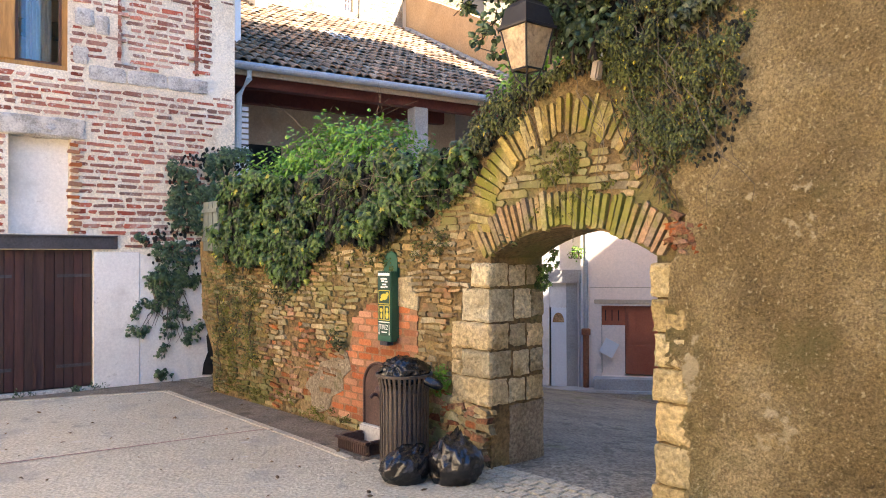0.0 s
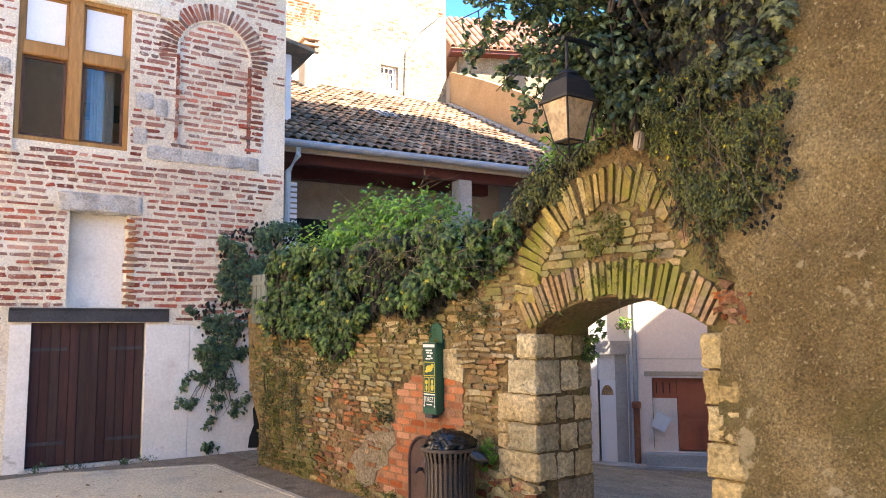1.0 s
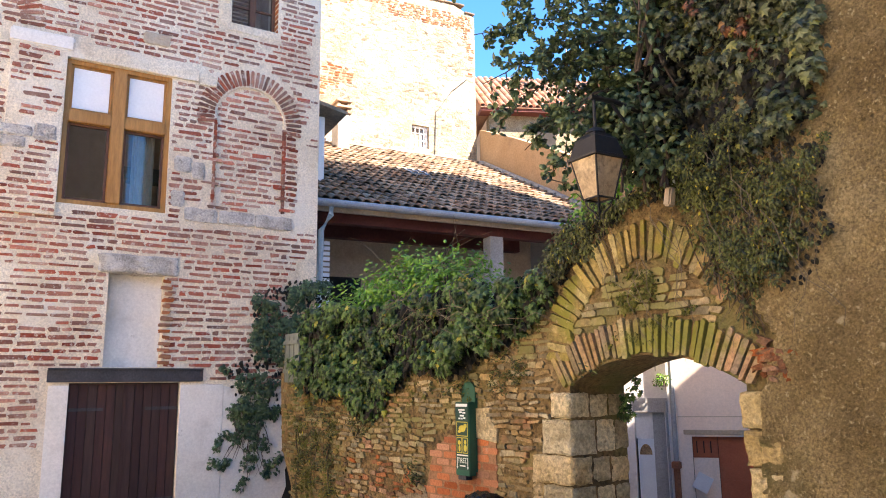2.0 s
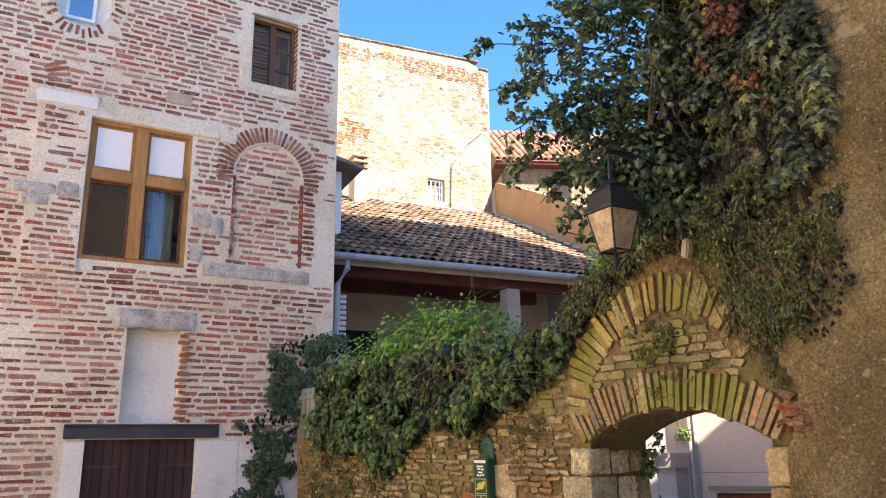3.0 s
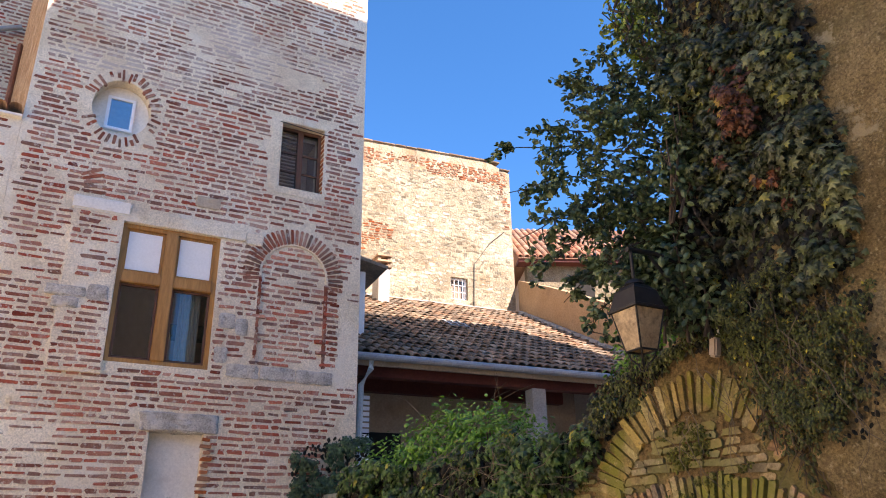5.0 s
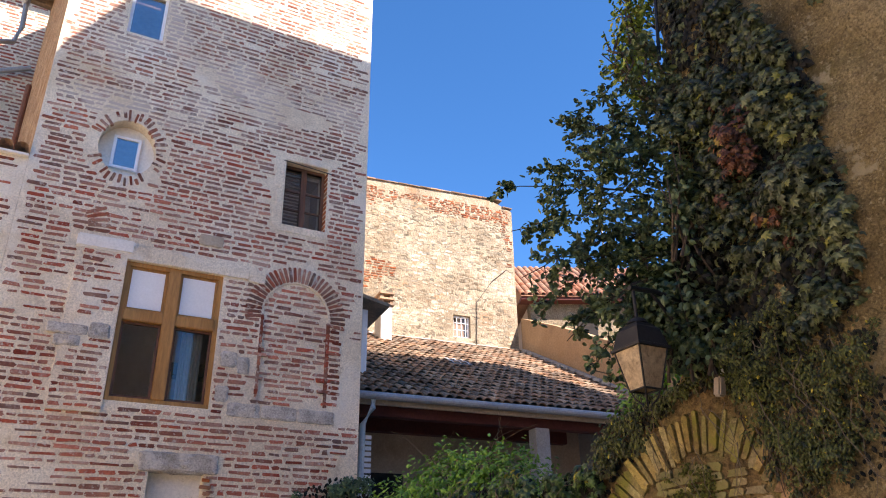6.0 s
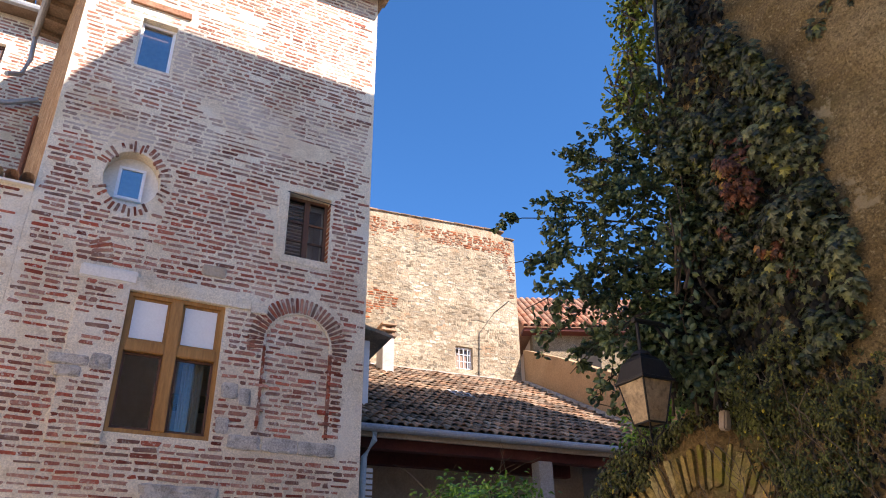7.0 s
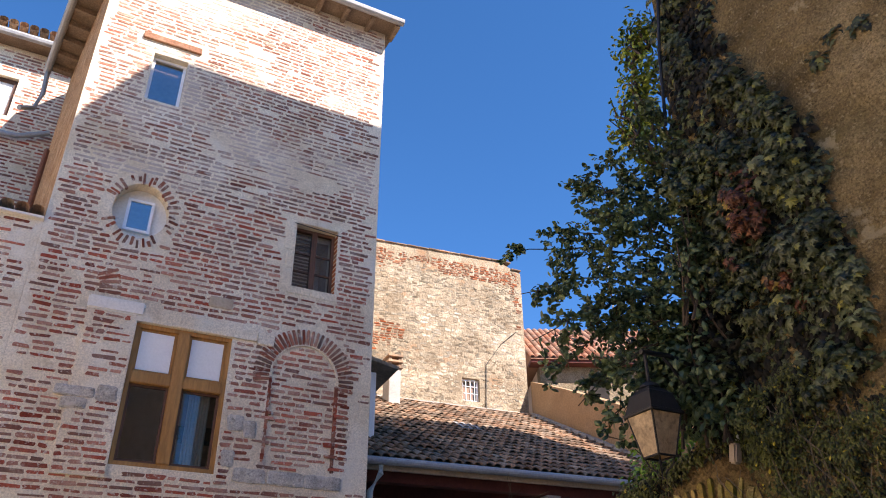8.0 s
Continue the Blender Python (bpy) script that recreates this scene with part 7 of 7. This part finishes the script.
for i, (x, y, z, turn) in enumerate(TILE_SPOTS):
    m = Matrix.Translation((x, y, z)) @ Matrix.Rotation(turn, 4, "Z") @ Matrix.Rotation(tilt - 0.06, 4, "X")
    if i < 300:
        ob = new("tile", tile_mesh)
        ob.parent = loggia
        ob.matrix_local = m
    else:
        k = len(tv)
        v, f = tile_shape(0.092, 0.074, 0.40)
        tv += [tuple(m @ Vector(q)) for q in v]
        tf += [tuple(q + k for q in face) for face in f]
tagged(part("tiles", (tv, tf), M_TILES, loggia, "weathered canal tiles"), kind="stuff")

# the old wall's stones
rnd = random.Random(17)
PATCH = [(2.5, 0.16), (2.85, 0.5), (3.05, 1.10), (3.3, 1.26), (3.97, 1.24), (3.97, 0.12), (2.6, 0.10)]
CREAM = [(3.64, 1.26), (3.99, 1.22), (4.0, 1.34), (3.92, 1.40), (3.90, 1.51), (3.64, 1.50)]
part("plaster_patch", prism(CREAM, -0.022, 0.0), M_ASHLAR, old_wall, "cream plaster patch")
patch_items = []
z, row = 0.15, 0
while z < 1.26:
    x = 2.3 + 0.115 * (row % 2)
    while x < 3.97:
        w = 0.215
        if inside(x + w * 0.42, z, PATCH) and x + w < 4.0:
            gone = nz(x, 2, z, 2.2, 6)
            if not (gone > 0.6 and x < 2.8):
                patch_items.append((x + w / 2, z, 0.222, 0.061, rnd.uniform(-0.01, 0.01), 0.006))
        x += 0.228
    z += 0.0665
    row += 1
part("mortar_patch", prism(PATCH, -0.010, 0.0), M_PATCHMORTAR, old_wall, "brown mortar bed of the brick patch")
pieces(old_wall, "orange_brick", patch_items, M_ORANGE, M_ORANGE, 300, 0.04, 0.006, "", "", 5)
wall_items, red_items, moss_items = [], [], []
z = 0.03
while z < 2.75:
    h = rnd.uniform(0.032, 0.064)
    x = -0.42 + rnd.uniform(0, 0.1)
    while x < 5.0:
        w = rnd.uniform(0.06, 0.22)
        cx = x + w / 2
        x += w + rnd.uniform(0.004, 0.026)
        top = 2.25 if cx < 3.0 else 2.28 + (cx - 3.0) * 0.12 if cx < 4.2 else 2.42 + (cx - 4.2) * 0.42
        if cx < 0.0 and z < 0.9 - 1.2 * (cx + 0.3):
            continue
        if z > top or cx > 4.82 or inside(cx, z, PATCH) or inside(cx, z, CREAM) or inside(x, z, PATCH):
            continue
        if math.hypot(cx - SC, z - ZC) < RO + 0.03 and z > 1.6:
            continue
        face = 4.67 if z > 1.43 else 4.56 if z > 1.15 else 4.45 if z > 0.93 else 4.43
        if cx + w / 2 > face and 0.48 < z < 1.64:
            continue
        if rnd.random() < 0.10 + 0.5 * max(0.0, nz(cx, 6, z, 2.6, 21) - 0.05):
            continue
        bulgy = 0.02 * nz(cx, 0, z, 1.7, 3)
        red = 1.0 - math.hypot((cx - 2.05) / 1.05, (z - 0.45) / 0.6) + 0.9 * nz(cx, 8, z, 2.3, 31) + rnd.uniform(-0.15, 0.15)
        mossy = 1.0 - cx / 1.5 + 0.9 * nz(cx, 9, z, 1.6, 33) + rnd.uniform(-0.2, 0.2)
        kind_ = red_items if red > 0.15 else moss_items if mossy > 0.1 else wall_items
        kind_.append((cx, z + h / 2 + 0.016 * nz(cx, 3, z, 1.6), w, h * rnd.uniform(0.6, 1.05), rnd.uniform(-0.12, 0.12), bulgy + rnd.uniform(-0.010, 0.014)))
    z += h + 0.008
wall_items.sort(key=lambda q: -q[0])
pieces(old_wall, "stone", wall_items, M_RUBBLE, M_RUBBLES, 300, 0.26, 0.014, "weathered tan rubble", "stones", 9)
pieces(old_wall, "brick", red_items, M_REDRUBBLE, M_REDRUBBLE, 0, 0.26, 0.012, "crumbling old red bricks", "wall_bricks", 19)
pieces(old_wall, "stone", moss_items, M_MOSSRUBBLE, M_MOSSRUBBLE, 0, 0.28, 0.012, "dark mossy rubble", "mossy_stones", 29)
part("cement_patch", prism([(2.15, 0.34), (2.24, 0.44), (2.38, 0.5), (2.45, 0.62), (2.62, 0.66), (2.78, 0.8), (2.92, 0.76), (2.98, 0.6), (2.84, 0.5), (2.86, 0.38), (2.66, 0.30), (2.6, 0.16), (2.42, 0.10), (2.28, 0.16), (2.26, 0.28)], -0.017, 0.0), M_CEMENTPATCH, old_wall, "rough grey brown cement patch")
# bulging rubble at the foot of the pier
foot = []
for i in range(92):
    z = 0.02 + 0.5 * (i // 8) / 11
    x = 4.25 + 0.075 * (i % 8) + rnd.uniform(-0.03, 0.03)
    foot.append((x, z + rnd.uniform(-0.015, 0.015), rnd.uniform(0.08, 0.2), rnd.uniform(0.035, 0.075), rnd.uniform(-0.2, 0.2), 0.01 + 0.10 * max(0.0, 0.45 - z) + 0.02 * rnd.random()))
pieces(old_wall, "foot_stone", foot[::3] + foot[1::3], M_RUBBLE, M_RUBBLES, 300, 0.28, 0.03, "", "", 10)
pieces(old_wall, "foot_brick", foot[2::3], M_REDSTONE, M_REDSTONE, 300, 0.28, 0.03, "", "", 110)
# voussoirs of the two arches
ring = []
for i in range(32):
    q = radians(178) - radians(150) * (i + 0.5) / 32 + rnd.uniform(-0.008, 0.008)
    if q < radians(40) and rnd.random() < 0.4:
        continue
    rr = (RI + RO) / 2 + rnd.uniform(-0.02, 0.02)
    ring.append((SC + rr * math.cos(q), ZC + rr * math.sin(q), rnd.uniform(0.24, 0.30), rnd.uniform(0.042, 0.066), -q, rnd.uniform(0.0, 0.022)))
upper = len(ring)
half = math.asin((AR - AL) / 2 / RA)
for i in range(31):
    q = math.pi / 2 + half * 1.06 - 2 * half * 1.06 * (i + 0.5) / 31
    rr = RA + 0.135 + rnd.uniform(-0.01, 0.01)
    ring.append((CA[0] + rr * math.cos(q), CA[1] + rr * math.sin(q), rnd.uniform(0.255, 0.285), rnd.uniform(0.036, 0.046), -q + rnd.uniform(-0.03, 0.03), rnd.uniform(0.008, 0.03)))
pieces(old_wall, "voussoir", [v for v in ring[:upper] if v[0] < 5.98], M_VOUSSOIR, M_VOUSSOIR, 300, 0.2, 0.012, "", "", 12)
pieces(old_wall, "voussoir", [v for v in ring[:upper] if v[0] >= 5.98], M_RINGBRICK, M_RINGBRICK, 300, 0.2, 0.012, "", "", 112)
pieces(old_wall, "voussoir", ring[upper:], M_RINGBRICK, M_RINGBRICK, 300, 0.12, 0.012, "", "", 15)
tymp = []
z = 1.80
while z < 2.5:
    x = SC - 0.68
    while x < SC + 0.62:
        w = rnd.uniform(0.08, 0.2)
        cx = x + w / 2
        x += w + 0.012
        if math.hypot(cx - SC, z - ZC) < RI - 0.03 and math.hypot(cx - CA[0], z - CA[1]) > RA + 0.285:
            tymp.append((cx, z, w, rnd.uniform(0.042, 0.056), rnd.uniform(-0.05, 0.05), rnd.uniform(-0.004, 0.016)))
    z += 0.060
pieces(old_wall, "arch_filling", tymp, M_RUBBLE, M_RUBBLES, 300, 0.2, 0.012, "", "", 13)
# dressed stones of the pier
for x0, z0, z1, deep in ((4.66, 1.445, 1.635, 0.20), (4.55, 1.165, 1.435, 0.26), (4.44, 0.945, 1.155, 0.20), (4.55, 0.725, 0.935, 0.24), (4.42, 0.505, 0.715, 0.19)):
    part("ashlar", rough_box(x0, AL + 0.018, -0.035 - rnd.uniform(0, 0.012), deep, z0 - 0.003, z1 + 0.003, 0.021, rnd.uniform(0, 50), 6), M_ASHLAR, old_wall, "pale dressed limestone")
    part("ashlar", rough_box(AL - 0.2, AL + 0.012 + rnd.uniform(0, 0.012), deep + 0.008, deep + 0.008 + 0.2, z0 + rnd.uniform(-0.02, 0.02), z1 - 0.006, 0.021, rnd.uniform(0, 50), 6), M_ASHLAR, old_wall)
    part("ashlar", rough_box(AL - 0.2, AL + 0.010 + rnd.uniform(0, 0.012), deep + 0.216, TH + 0.01, z0 + rnd.uniform(-0.02, 0.02), z1 - 0.006, 0.021, rnd.uniform(0, 50), 6), M_ASHLAR, old_wall)
part("ashlar", rough_box(4.42, 4.548, -0.03, 0.1, 0.725, 0.835, 0.021, rnd.uniform(0, 50), 6), M_ASHLAR, old_wall)
part("ashlar", rough_box(4.43, 4.548, -0.03, 0.1, 0.84, 0.94, 0.021, rnd.uniform(0, 50), 6), M_ASHLAR, old_wall)
part("ashlar", rough_box(AL - 0.3, AL + 0.02, 0.2, TH + 0.012, -0.1, 0.50, 0.021, rnd.uniform(0, 50), 6), M_CEMENTPATCH, old_wall, "dirty cement covered pier foot")
for z0, z1, w in ((1.42, 1.64, 0.12), (1.2, 1.41, 0.16), (0.98, 1.19, 0.13), (0.76, 0.97, 0.17), (0.5, 0.75, 0.12), (0.24, 0.49, 0.16), (0.0, 0.23, 0.13)):
    part("jamb_stone", rough_box(AR - 0.01 - rnd.uniform(0, 0.035), AR + 0.24, -0.028 - rnd.uniform(0, 0.012), 0.3, z0 - 0.004, z1 + 0.004, 0.021, rnd.uniform(0, 50), 6), M_JAMB, old_wall)
reds = []
for i in range(34):
    x, z = 6.57 + rnd.gauss(0, 0.04), 1.80 + rnd.gauss(0, 0.055)
    reds.append((x, z, rnd.uniform(0.04, 0.11), rnd.uniform(0.025, 0.05), rnd.uniform(-0.5, 0.5), 0.02 + rnd.uniform(0, 0.02)))
pieces(old_wall, "red_stone", reds, M_REDSTONE, M_REDSTONE, 300, 0.3, 0.02, "", "", 14)
